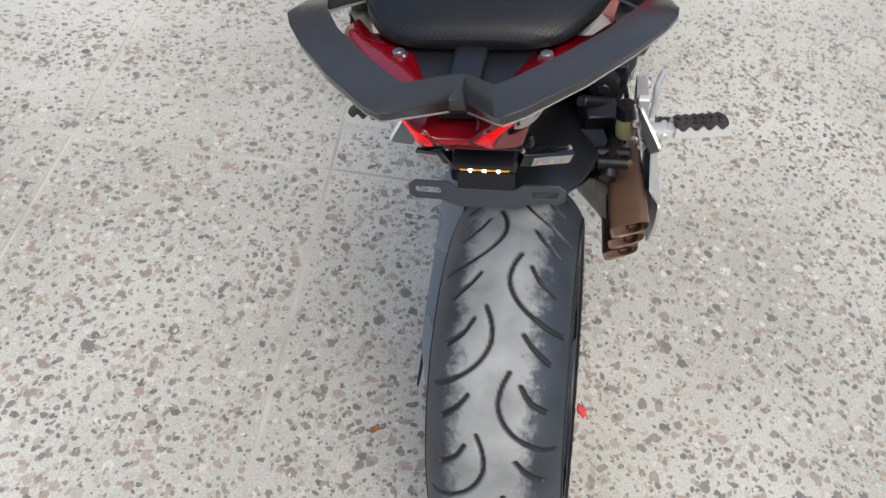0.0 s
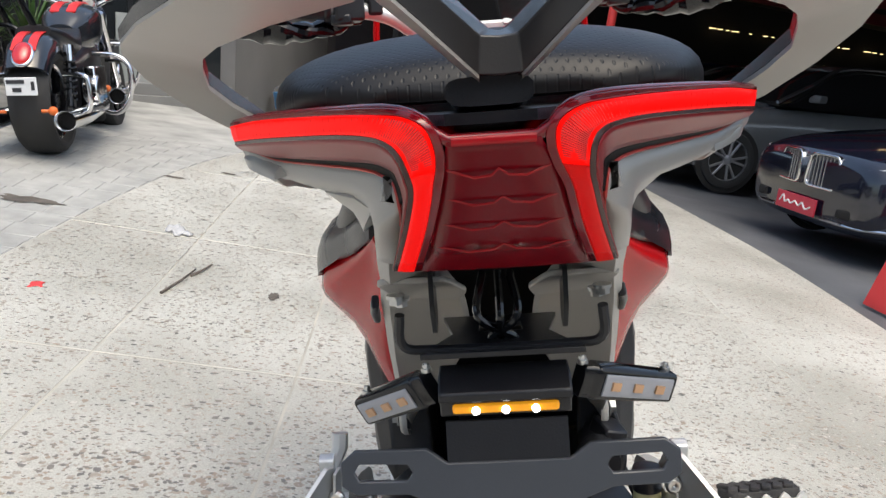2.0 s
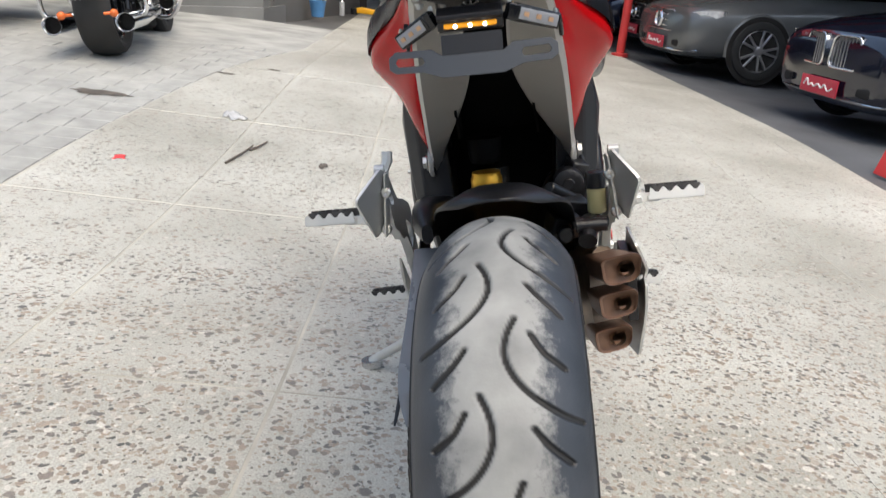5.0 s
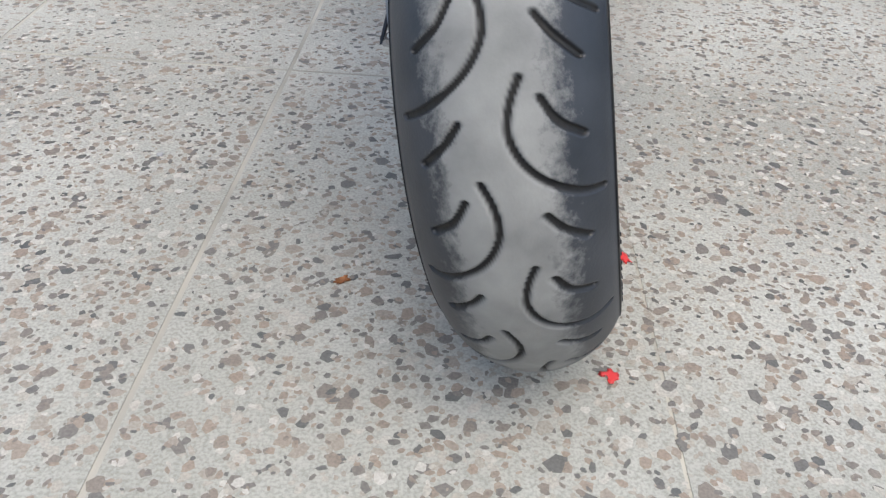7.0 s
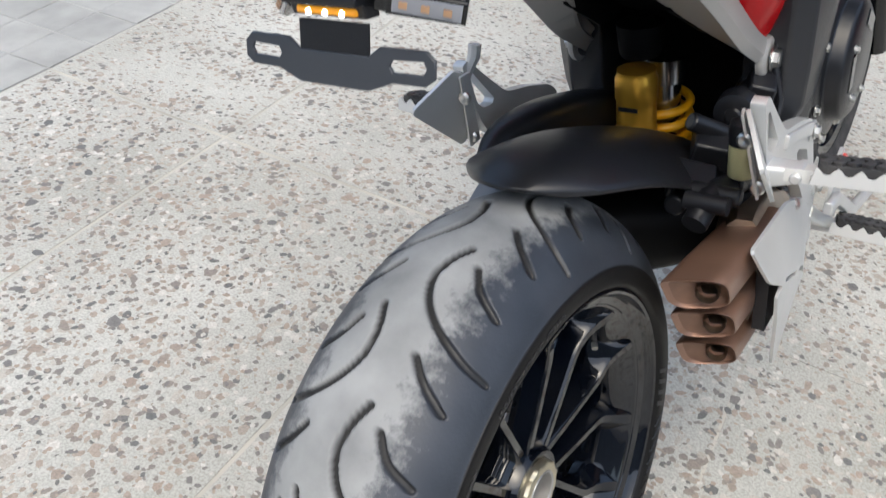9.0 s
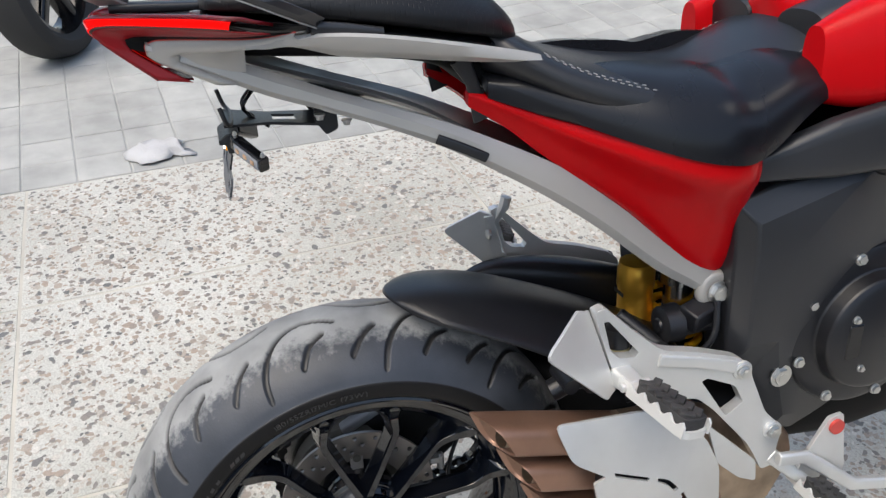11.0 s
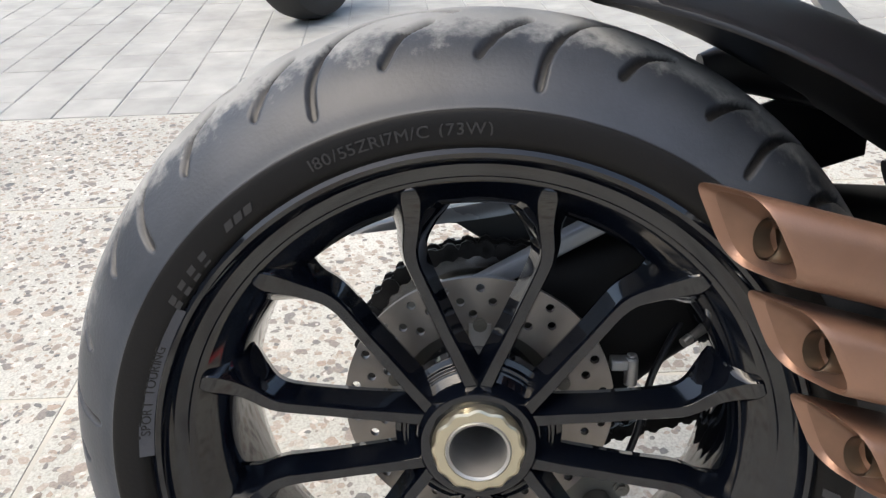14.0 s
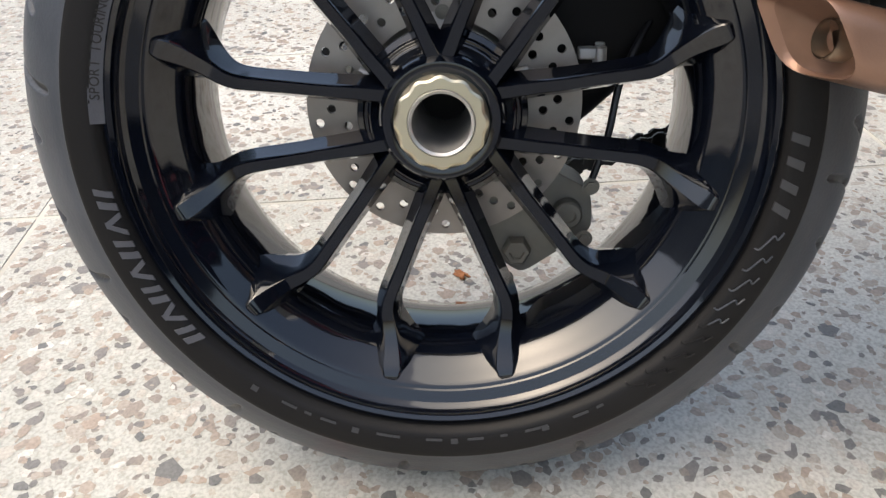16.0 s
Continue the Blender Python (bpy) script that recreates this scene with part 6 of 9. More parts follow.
            row += [q2 + Vector((0, 0.003, 0)) - side * 0.0004, q2 + Vector((0, 0.012, 0.002)) - side * 0.003]
            rows.append([at(v, s) for v in row])
        loft(bm, rows, caps=False, closed=False)
        face = part("shell_face", bm, RAIL_GREY, moto, "warm grey painted shell behind the tail lamp", angle=70)
        md = face.modifiers.new("solid", "SOLIDIFY")
        md.thickness, md.offset = 0.0015, -1
        bm = bmesh.new()
        tube(bm, [at(p + Vector((0, 0.0008, 0.0003)), s) for p in brow[:40]], 0.0009, 6)
        part("shell_edge", bm, RED_TRIM, lamp, "thin red edge beside the shell")
        bm = bmesh.new()
        for k in range(60):
            u = k / 60 * (turn - 1)
            i = int(u)
            a, b = upper[i].lerp(upper[i + 1], u - i), lower[i].lerp(lower[i + 1], u - i)
            a, b = a.lerp(b, 0.12), a.lerp(b, 0.88)
            tube(bm, [at((p.x, p.y - 0.0016, p.z), s) for p in (a, a.lerp(b, 0.5), b)], 0.0003, 4)
        tagged(part("ribs", bm, LENS_RED, lamp), kind="stuff")
    bm = bmesh.new()
    plate(bm, [(-0.016, 0.0), (0.016, 0.0), (0.060, 0.10), (-0.060, 0.10)], 0.004, lambda u, v, w: Vector((X0 + u, -0.198 + v, 0.997 + w)))
    part("tail_top", bm, BLACK_PLASTIC, moto, "black tail top under the seat")


tail_lamp()


def grab_rail():
    """V-shaped passenger grab rail with a loop to each side."""
    XR = 0.001
    # crease x, y, z; then lower rear edge, inner lower edge, inner upper edge and top bulge as (outwards, ahead, up)
    rows = [
        (0.0000, -0.210, 1.0230, (0.000, 0.001, -0.0128), (0.000, 0.028, -0.0150), (0.000, 0.030, 0.0040), (0.000, 0.010, 0.0025)),
        (0.0062, -0.210, 1.0235, (0.001, 0.001, -0.0128), (0.001, 0.028, -0.0150), (-0.004, 0.030, 0.0040), (-0.003, 0.010, 0.0028)),
        (0.0230, -0.239, 1.0380, (0.0015, 0.003, -0.0106), (0.002, 0.030, -0.0130), (-0.0035, 0.034, 0.0030), (-0.003, 0.018, 0.0032)),
        (0.0385, -0.262, 1.0500, (0.001, 0.003, -0.0086), (0.001, 0.030, -0.0125), (-0.006, 0.036, 0.0022), (-0.004, 0.020, 0.0030)),
        (0.0450, -0.2645, 1.0525, (0.000, 0.001, -0.0084), (-0.004, 0.032, -0.0165), (-0.008, 0.038, 0.0005), (-0.003, 0.016, 0.0028)),
        (0.0600, -0.2560, 1.0535, (0.000, 0.001, -0.0084), (-0.016, 0.029, -0.0180), (-0.018, 0.034, -0.0010), (-0.007, 0.014, 0.0022)),
        (0.1000, -0.2160, 1.0510, (0.000, 0.001, -0.0078), (-0.020, 0.027, -0.0165), (-0.022, 0.031, -0.0015), (-0.008, 0.012, 0.0016)),
        (0.1350, -0.1720, 1.0470, (0.000, 0.001, -0.0066), (-0.022, 0.025, -0.0150), (-0.024, 0.028, -0.0020), (-0.008, 0.011, 0.0010)),
        (0.1580, -0.1360, 1.0430, (0.000, 0.001, -0.0055), (-0.026, 0.026, -0.0125), (-0.027, 0.028, -0.0030), (-0.009, 0.010, 0.0006)),
        (0.1675, -0.1140, 1.0400, (0.000, 0.001, -0.0050), (-0.028, 0.024, -0.0140), (-0.029, 0.026, -0.0060), (-0.009, 0.010, 0.0003)),
        (0.1695, -0.0900, 1.0310, (-0.001, 0.001, -0.0060), (-0.028, 0.012, -0.0130), (-0.026, 0.020, -0.0040), (-0.008, 0.010, 0.0003)),
        (0.1640, -0.0600, 1.0180, (-0.003, 0.001, -0.0070), (-0.027, 0.004, -0.0095), (-0.024, 0.014, 0.0000), (-0.006, 0.012, 0.0010)),
        (0.1510, -0.0300, 1.0030, (-0.005, 0.001, -0.0070), (-0.024, 0.002, -0.0060), (-0.020, 0.010, 0.0020), (-0.005, 0.012, 0.0020)),
        (0.1410, -0.0150, 0.9950, (-0.006, 0.001, -0.0060), (-0.021, 0.002, -0.0040), (-0.017, 0.008, 0.0020), (-0.005, 0.010, 0.0020))]
    both = [(-1, r) for r in rows[:0:-1]] + [(1, r) for r in rows]
    top, under = [], []
    for s, (x, y, z, low, inl, inh, bulge) in both:
        p = Vector((XR + s * x, y, z))
        lo, il, ih, bu = (p + Vector((s * o[0], o[1], o[2])) for o in (low, inl, inh, bulge))
        top.append([p, bu, ih, il + Vector((0, 0.001, 0.0015)), lo.lerp(il, 0.5) + Vector((0, 0, 0.0012)), lo + Vector((0, 0.0005, 0.0004))])
        under.append([lo + Vector((0, 0, 0.0004)), lo.lerp(il, 0.5) + Vector((0, 0, 0.0012)), il + Vector((0, 0.001, 0.0015)), il - Vector((0, 0, 0.0008)), lo.lerp(il, 0.5) - Vector((0, 0, 0.0010)), lo - Vector((0, 0, 0.0010))])
    bm = bmesh.new()
    loft(bm, top)
    rail = part("grab_rail", bm, DARK_GREY, moto, "dark grey V-shaped passenger grab rail", bevel=0.0012, angle=24)
    for a, b in ((3, 13), (14, 24)):
        bm = bmesh.new()
        loft(bm, under[a - 3 if a == 3 else a:b if a == 3 else b + 3])
        part("rail_underside", bm, RAIL_GREY, rail, "warm grey glossy underside of the rail loop", angle=40)
    for s in (1, -1):
        bm = bmesh.new()
        bar(bm, spline([(X0 + s * 0.134, -0.020, 0.988), (X0 + s * 0.128, 0.01, 0.984), (X0 + s * 0.120, 0.05, 0.976)], 4), 0.012, 0.014, 3)
        part("rail_arm", bm, DARK_GREY, rail)
    bm = bmesh.new()
    bar(bm, [(X0, -0.200, 1.006), (X0, -0.15, 1.004), (X0, -0.10, 1.002)], 0.03, 0.010, 4)
    part("rail_foot", bm, BLACK_PLASTIC, rail)
    for s in (1, -1):
        bolt("bolt", rail, (X0 + s * 0.066, -0.118, 0.998), (0, 0, 1), 0.006, 0.006)


grab_rail()


def plate_holder():
    bm = bmesh.new()
    for s in (1, -1):
        plate(bm, soft([(-0.012, 0.905), (0.010, 0.905), (0.012, 0.868), (-0.002, 0.862), (-0.014, 0.880)], 0.25), 0.003, lambda u, v, w: Vector((X0 + s * 0.040 + w, u, v)))
    plate(bm, [(-0.034, -0.005), (0.034, -0.005), (0.026, -0.060), (0.040, -0.108), (-0.040, -0.108), (-0.026, -0.060)], 0.003,
          lambda u, v, w: Vector((X0 + u, v, 0.872 - 0.10 * v * (1 if v > -0.05 else 1) + w)), [[(-0.012, -0.03), (0.012, -0.03), (0.012, -0.055), (-0.012, -0.055)]])
    ho = part("plate_holder", bm, BLACK_PLASTIC, moto, "folded black steel number plate holder", bevel=0.001)
    bm = bmesh.new()
    tube(bm, spline([(X0 - 0.048, -0.11, 0.905), (X0 - 0.048, -0.105, 0.888), (X0 - 0.03, -0.10, 0.884), (X0 + 0.03, -0.10, 0.884), (X0 + 0.048, -0.105, 0.888), (X0 + 0.048, -0.11, 0.905)], 4), 0.0025, 8)
    part("wire_loop", bm, BLACK_PLASTIC, ho)
    for dx in (-0.008, 0.0, 0.006):
        bm = bmesh.new()
        tube(bm, spline([(X0 + dx, -0.07, 0.915), (X0 + dx * 1.4, -0.085, 0.895), (X0 - dx, -0.075, 0.880), (X0 + dx, -0.06, 0.870)], 5), 0.0022, 7)
        part("wire", bm, BLACK_GLOSS, ho)
    # lamp bar
    bm = bmesh.new()
    loft(bm, [[Vector((X0 + x, y, z)) for y, z in ((-0.094, 0.8740), (-0.107, 0.8725), (-0.1155, 0.8660), (-0.1155, 0.8615), (-0.1085, 0.8605), (-0.1070, 0.8515), (-0.094, 0.850))] for x in (-0.032, -0.029, 0.029, 0.032)])
    lp = part("plate_lamp", bm, BLACK_PLASTIC, moto, "small amber plate lamp with three lit diodes", bevel=0.001)
    bm = bmesh.new()
    box(bm, (X0, -0.1078, 0.8558), (0.052, 0.004, 0.0050), pose(0, 0, 0, -10))
    part("lens", bm, AMBER, lp, bevel=0.0015)
    for dx in (-0.0145, 0.0, 0.0145):
        bm = bmesh.new()
        bmesh.ops.create_icosphere(bm, subdivisions=2, radius=0.0021, matrix=pose(X0 + dx, -0.1099, 0.8552))
        part("diode", bm, LED_WHITE, lp)
    # blank plate and slotted bracket
    bm = bmesh.new()
    plate(bm, [(-0.030, 0.848), (0.030, 0.848), (0.030, 0.815), (-0.030, 0.815)], 0.002, lambda u, v, w: Vector((X0 + u, -0.104 - 0.25 * (0.848 - v) + w, v)))
    part("plate_blank", bm, BLACK_PLASTIC, ho)
    bm = bmesh.new()
    half = [(0.0, 0.829), (0.030, 0.829), (0.040, 0.836), (0.076, 0.8365), (0.083, 0.831), (0.083, 0.820), (0.076, 0.8155), (0.050, 0.815), (0.030, 0.808), (0.0, 0.808)]
    loop = half + [(-x, z) for x, z in half[-2:0:-1]]
    sl = [(0.050, 0.829), (0.074, 0.830), (0.0765, 0.826), (0.074, 0.822), (0.050, 0.8215), (0.0475, 0.825)]
    plate(bm, loop, 0.0025, lambda u, v, w: Vector((X0 + u, -0.107 - 0.25 * (0.84 - v) + w, v)), [sl, [(-x, z) for x, z in sl]])
    part("slotted_bracket", bm, BRACKET_SHEEN, ho, "thin black bracket with a slot at each end", bevel=0.0006)
    # indicators
    for s, tip in ((1, (0.085, -0.074, 0.850)), (-1, (-0.074, -0.074, 0.845))):
        a, b = Vector((X0 + s * 0.036, -0.100, 0.8655)), Vector((X0 + tip[0], tip[1], tip[2]))
        d = (b - a).normalized()
        bm = bmesh.new()
        bar(bm, [a, a.lerp(b, 0.12), a.lerp(b, 0.14), b], [0.010, 0.010, 0.013, 0.012], [0.017, 0.017, 0.018, 0.016], 6, 16, (0, 1, 0))
        ind = part("indicator", bm, BLACK_GLOSS, moto, "slim black indicator with unlit orange diodes", bevel=0.001)
        bm = bmesh.new()
        n = Vector((0, -1, 0)) - d * Vector((0, -1, 0)).dot(d)
        n.normalize()
        u = d.cross(n)
        c0, c1 = a.lerp(b, 0.20) + n * 0.0062, a.lerp(b, 0.95) + n * 0.0058
        bar(bm, [c0, c1], 0.0024, 0.0115, 5, 12, n)
        ln = part("lens", bm, SMOKE, ind, "smoked lens")
        for t in (0.32, 0.56, 0.80):
            bm = bmesh.new()
            m = Matrix((d, n, u)).transposed().to_4x4()
            box(bm, a.lerp(b, t) + n * 0.0078, (0.0052, 0.0012, 0.0042), m)
            part("diode", bm, LED_ORANGE, ind)
        for t in (0.06, 0.97):
            bolt("bolt", ind, a.lerp(b, t) + Vector((0, 0, 0.008)), (0, 0, 1), 0.002, 0.004)
    for s in (1, -1):
        for y in (-0.010, 0.018):
            bolt("bolt", ho, (X0 + s * 0.062, y, 0.888 - 0.3 * y), (0, 0, -1), 0.0042, 0.006)


plate_holder()

# pillion seat
bm = bmesh.new()
stations(bm, smooth_rows([(-0.114, X0, 0.052, 1.012, 1.006, 1.004, 3, 4), (-0.102, X0, 0.082, 1.024, 1.008, 1.002, 2.6, 4), (-0.06, X0, 0.108, 1.037, 1.008, 0.998, 2.5, 4), (-0.005, X0, 0.122, 1.042, 1.002, 0.990, 2.5, 4),
     (0.06, X0, 0.128, 1.036, 0.992, 0.980, 2.5, 4), (0.12, X0, 0.124, 1.024, 0.980, 0.968, 2.5, 4), (0.17, X0, 0.110, 1.006, 0.968, 0.958, 2.5, 4), (0.20, X0, 0.085, 0.982, 0.956, 0.950, 2.6, 4), (0.21, X0, 0.05, 0.962, 0.949, 0.948, 3, 4)], 4), n=40)
part("pillion_seat", bm, SEAT_GRIP, moto, "black dimpled pillion seat", angle=60)
bm = bmesh.new()
stations(bm, smooth_rows([(-0.108, X0, 0.066, 1.004, 0.997, 0.985, 3, 4), (-0.05, X0, 0.100, 1.000, 0.990, 0.975, 3, 4), (0.05, X0, 0.118, 0.986, 0.975, 0.955, 3, 4), (0.16, X0, 0.105, 0.966, 0.952, 0.935, 3, 4), (0.21, X0, 0.06, 0.955, 0.945, 0.930, 3, 4)], 4))
part("seat_base", bm, BLACK_GLOSS, moto, "gloss black seat base")
bm = bmesh.new()
stations(bm, smooth_rows([(0.165, X0, 0.090, 0.985, 0.950, 0.915, 3, 3), (0.200, X0, 0.120, 0.962, 0.930, 0.905, 2.6, 3), (0.26, X0, 0.143, 0.930, 0.902, 0.876, 3.0, 3), (0.34, X0, 0.162, 0.909, 0.876, 0.848, 3.2, 3), (0.42, X0, 0.163, 0.896, 0.856, 0.826, 3.2, 3),
     (0.48, X0, 0.150, 0.898, 0.856, 0.818, 2.5, 3), (0.54, X0, 0.128, 0.922, 0.872, 0.820, 2.4, 3), (0.60, X0, 0.112, 0.952, 0.89, 0.83, 2.3, 3), (0.66, X0, 0.098, 0.965, 0.90, 0.84, 2.3, 3)], 4), n=40)
seat = part("rider_seat", bm, SEAT, moto, "black stitched rider seat", angle=60)
STITCH = mat("grey seat thread", (0.22, 0.22, 0.22), 0.7)
seat_mesh = BVHTree.FromPolygons([v.co for v in seat.data.vertices], [tuple(p.vertices) for p in seat.data.polygons])
for s in (1, -1):
    for off in (0.0, 0.006):
        line = spline([(X0 + s * (x - off), y, 1.2) for x, y in ((0.112, 0.225), (0.136, 0.28), (0.150, 0.34), (0.152, 0.41), (0.142, 0.455), (0.122, 0.50), (0.106, 0.55), (0.094, 0.61))], 14)
        line = [seat_mesh.ray_cast(p, Vector((0, 0, -1)))[0] for p in line]
        line = [p + Vector((0, 0, 0.0006)) for p in line if p]
        bm = bmesh.new()
        for i in range(0, len(line) - 1, 2):
            tube(bm, [line[i], line[i + 1]], 0.0009, 5)
        part("stitching", bm, STITCH, seat)

# tank
bm = bmesh.new()
stations(bm, smooth_rows([(0.575, X0, 0.040, 0.965, 0.945, 0.90, 2.6, 3), (0.61, X0, 0.095, 0.990, 0.965, 0.93, 2.4, 2.6), (0.66, X0, 0.160, 1.025, 0.995, 0.955, 2.3, 2.4), (0.72, X0, 0.214, 1.056, 1.022, 0.965, 2.2, 2.4), (0.79, X0, 0.236, 1.074, 1.032, 0.962, 2.2, 2.4), (0.87, X0, 0.237, 1.078, 1.034, 0.955, 2.2, 2.4), (0.95, X0, 0.215, 1.068, 1.030, 0.95, 2.3, 2.4), (1.02, X0, 0.16, 1.045, 1.01, 0.91, 2.5, 2.2)], 4), n=56)
for v in bm.verts:
    # central ridge and side hollows
    x = v.co.x - X0
    if v.co.z > 0.98:
        v.co.z += 0.008 * math.exp(-((abs(x) - 0.19) / 0.05) ** 2)
# creased central beak down to the seat
stations(bm, smooth_rows([(0.592, X0, 0.026, 0.972, 0.955, 0.93, 5, 3), (0.605, X0, 0.040, 0.988, 0.965, 0.93, 5, 3), (0.65, X0, 0.062, 1.026, 0.99, 0.95, 4, 3), (0.72, X0, 0.098, 1.066, 1.03, 0.97, 3.4, 3), (0.80, X0, 0.145, 1.090, 1.05, 0.98, 3, 3), (0.90, X0, 0.160, 1.094, 1.05, 0.98, 3, 3), (0.98, X0, 0.14, 1.078, 1.04, 0.98, 3, 3)], 4), n=32)
tank = part("fuel_tank", bm, RED_PAINT, moto, "glossy red fuel tank", angle=40)
for s in (1, -1):
    bm = bmesh.new()
    stations(bm, smooth_rows([(0.570, X0 + s * 0.070, 0.042, 0.955, 0.93, 0.90, 2.6, 3), (0.61, X0 + s * 0.082, 0.052, 0.975, 0.95, 0.90, 2.6, 3), (0.65, X0 + s * 0.096, 0.048, 1.000, 0.965, 0.91, 2.6, 3), (0.685, X0 + s * 0.104, 0.028, 1.008, 0.98, 0.94, 2.6, 3)], 4))
    part("tank_pad", bm, SEAT, tank, "black knee pad on the tank")
    bm = bmesh.new()
    stations(bm, smooth_rows([(0.545, X0 + s * 0.128, 0.018, 0.945, 0.90, 0.86, 3, 3), (0.60, X0 + s * 0.138, 0.034, 0.975, 0.91, 0.85, 3, 3), (0.66, X0 + s * 0.148, 0.048, 1.000, 0.935, 0.86, 3.2, 3), (0.72, X0 + s * 0.152, 0.056, 1.012, 0.94, 0.87, 3.2, 3), (0.82, X0 + s * 0.152, 0.058, 1.012, 0.94, 0.88, 3, 3)], 4))
    part("tank_side", bm, RED_PAINT, tank, "red tank flank")
    bm = bmesh.new()
    stations(bm, smooth_rows([(0.62, X0 + s * 0.150, 0.018, 0.89, 0.83, 0.77, 3, 3), (0.72, X0 + s * 0.182, 0.024, 0.945, 0.85, 0.75, 3, 3), (0.84, X0 + s * 0.200, 0.026, 0.955, 0.85, 0.72, 3, 3), (0.97, X0 + s * 0.205, 0.022, 0.93, 0.83, 0.70, 3, 3)], 4))
    part("side_fairing", bm, BLACK_PLASTIC, moto, "black side intake", subsurf=1)

# handlebar, grips, levers, guards, mirrors
bm = bmesh.new()
tube(bm, spline([(X0 - 0.33, 0.845, 1.170), (X0 - 0.22, 0.885, 1.165), (X0 - 0.15, 0.915, 1.150), (X0 - 0.085, 0.935, 1.112), (X0, 0.94, 1.110), (X0 + 0.085, 0.935, 1.112), (X0 + 0.15, 0.915, 1.150), (X0 + 0.22, 0.885, 1.165), (X0 + 0.33, 0.845, 1.170)], 8), 0.0135, 16)
hb = part("handlebar", bm, SILVER, moto, "silver aluminium handlebar")
bm = bmesh.new()
box(bm, (X0, 0.935, 1.118), (0.115, 0.042, 0.030))
cl = part("bar_clamp", bm, SILVER, hb, "silver bar clamp", bevel=0.005)
for dx in (-0.045, 0.045):
    bolt("bolt", hb, (X0 + dx, 0.918, 1.126), (0, -0.7, 0.7), 0.007)
bm = bmesh.new()
box(bm, (X0, 0.95, 1.085), (0.19, 0.07, 0.04))
cyl(bm, (X0, 0.93, 1.00), (X0, 0.95, 1.09), 0.03)
part("top_yoke", bm, SILVER, hb, bevel=0.006)
for s in (1, -1):
    bm = bmesh.new()
    a, b = Vector((X0 + s * 0.245, 0.876, 1.166)), Vector((X0 + s * 0.40, 0.820, 1.174))
    tube(bm, [a, a.lerp(b, 0.04), a.lerp(b, 0.06), a.lerp(b, 0.94), a.lerp(b, 0.96), b, b + (b - a).normalized() * 0.02], [0.021, 0.021, 0.017, 0.017, 0.020, 0.020, 0.015], 16)
    part("grip", bm, SEAT, hb, "black rubber grip")
    bm = bmesh.new()
    box(bm, (X0 + s * 0.215, 0.880, 1.168), (0.05, 0.045, 0.05), pose(0, 0, 0, 0, 0, s * -20))
    box(bm, (X0 + s * 0.175, 0.905, 1.172), (0.025, 0.04, 0.04), pose(0, 0, 0, 0, 0, s * -20))
    sw = part("switchgear", bm, BLACK_PLASTIC, hb, "black switchgear", bevel=0.005)
    bm = bmesh.new()
    lumps = [(0.225, 0.905, 1.150, 0.030), (0.255, 0.902, 1.140, 0.036), (0.30, 0.888, 1.134, 0.046), (0.345, 0.874, 1.138, 0.052), (0.385, 0.862, 1.146, 0.048), (0.415, 0.852, 1.156, 0.030)]
    bar(bm, spline([(X0 + s * x, y, z) for x, y, z, w in lumps], 4), [q.x * (1 + 0.18 * math.sin(7.0 * i)) for i, q in enumerate(spline([(w, 0, 0) for x, y, z, w in lumps], 4))], [q.x * 0.7 * (1 + 0.2 * math.sin(4.1 * i + s)) for i, q in enumerate(spline([(w, 0, 0) for x, y, z, w in lumps], 4))], power=2.2, n=14)
    part("lever_wrap", bm, BLACK_GLOSS, hb, "crumpled black film wrapped round the lever", angle=20)
    bm = bmesh.new()
    cyl(bm, (X0 + s * 0.190, 0.925, 1.178), (X0 + s * 0.190, 0.925, 1.205), 0.016, 20)
    part("fluid_cap", bm, BLACK_PLASTIC, hb, bevel=0.004)
    for z, w in ((1.190, 0.030), (1.146, 0.034)):
        bm = bmesh.new()
        box(bm, (X0 + s * 0.224, 0.870, z), (w, 0.030, 0.017))
        part("switch_block", bm, BLACK_PLASTIC, hb, bevel=0.004)
    if s > 0:
        bm = bmesh.new()
        box(bm, (X0 + 0.205, 0.855, 1.160), (0.024, 0.008, 0.016))
        part("stop_switch", bm, RED_TRIM, hb, "red engine stop switch", bevel=0.003)
    bm = bmesh.new()
    bar(bm, spline([(X0 + s * 0.20, 0.92, 1.150), (X0 + s * 0.28, 0.90, 1.140), (X0 + s * 0.37, 0.875, 1.148), (X0 + s * 0.42, 0.85, 1.155)], 5), 0.012, 0.014)
    part("lever", bm, BLACK_GLOSS, hb, "black lever")
    bm = bmesh.new()
    tube(bm, spline([(X0 + s * 0.180, 0.905, 1.185), (X0 + s * 0.185, 0.91, 1.225), (X0 + s * 0.22, 0.90, 1.270), (X0 + s * 0.27, 0.89, 1.300)], 6), 0.0075, 10)
    bmesh.ops.translate(bm, vec=(0, 0, -0.018), verts=bm.verts)
    mr = part("mirror", bm, BLACK_PLASTIC, moto, "black mirror on a bent stalk")
    bm = bmesh.new()
    loop = spline([(X0 + s * 0.235, 0, 1.325), (X0 + s * 0.27, 0, 1.292), (X0 + s * 0.36, 0, 1.296), (X0 + s * 0.40, 0, 1.33), (X0 + s * 0.385, 0, 1.37), (X0 + s * 0.27, 0, 1.375)], 5, closed=True)
    plate(bm, [(p.x, p.z) for p in loop], 0.012, lambda u, v, w: Vector((u, 0.88 + w, v - 0.018)))
    part("mirror_shell", bm, BLACK_PLASTIC, mr, bevel=0.004)
    bm = bmesh.new()
    c = Vector((X0 + s * 0.318, 0, 1.332))
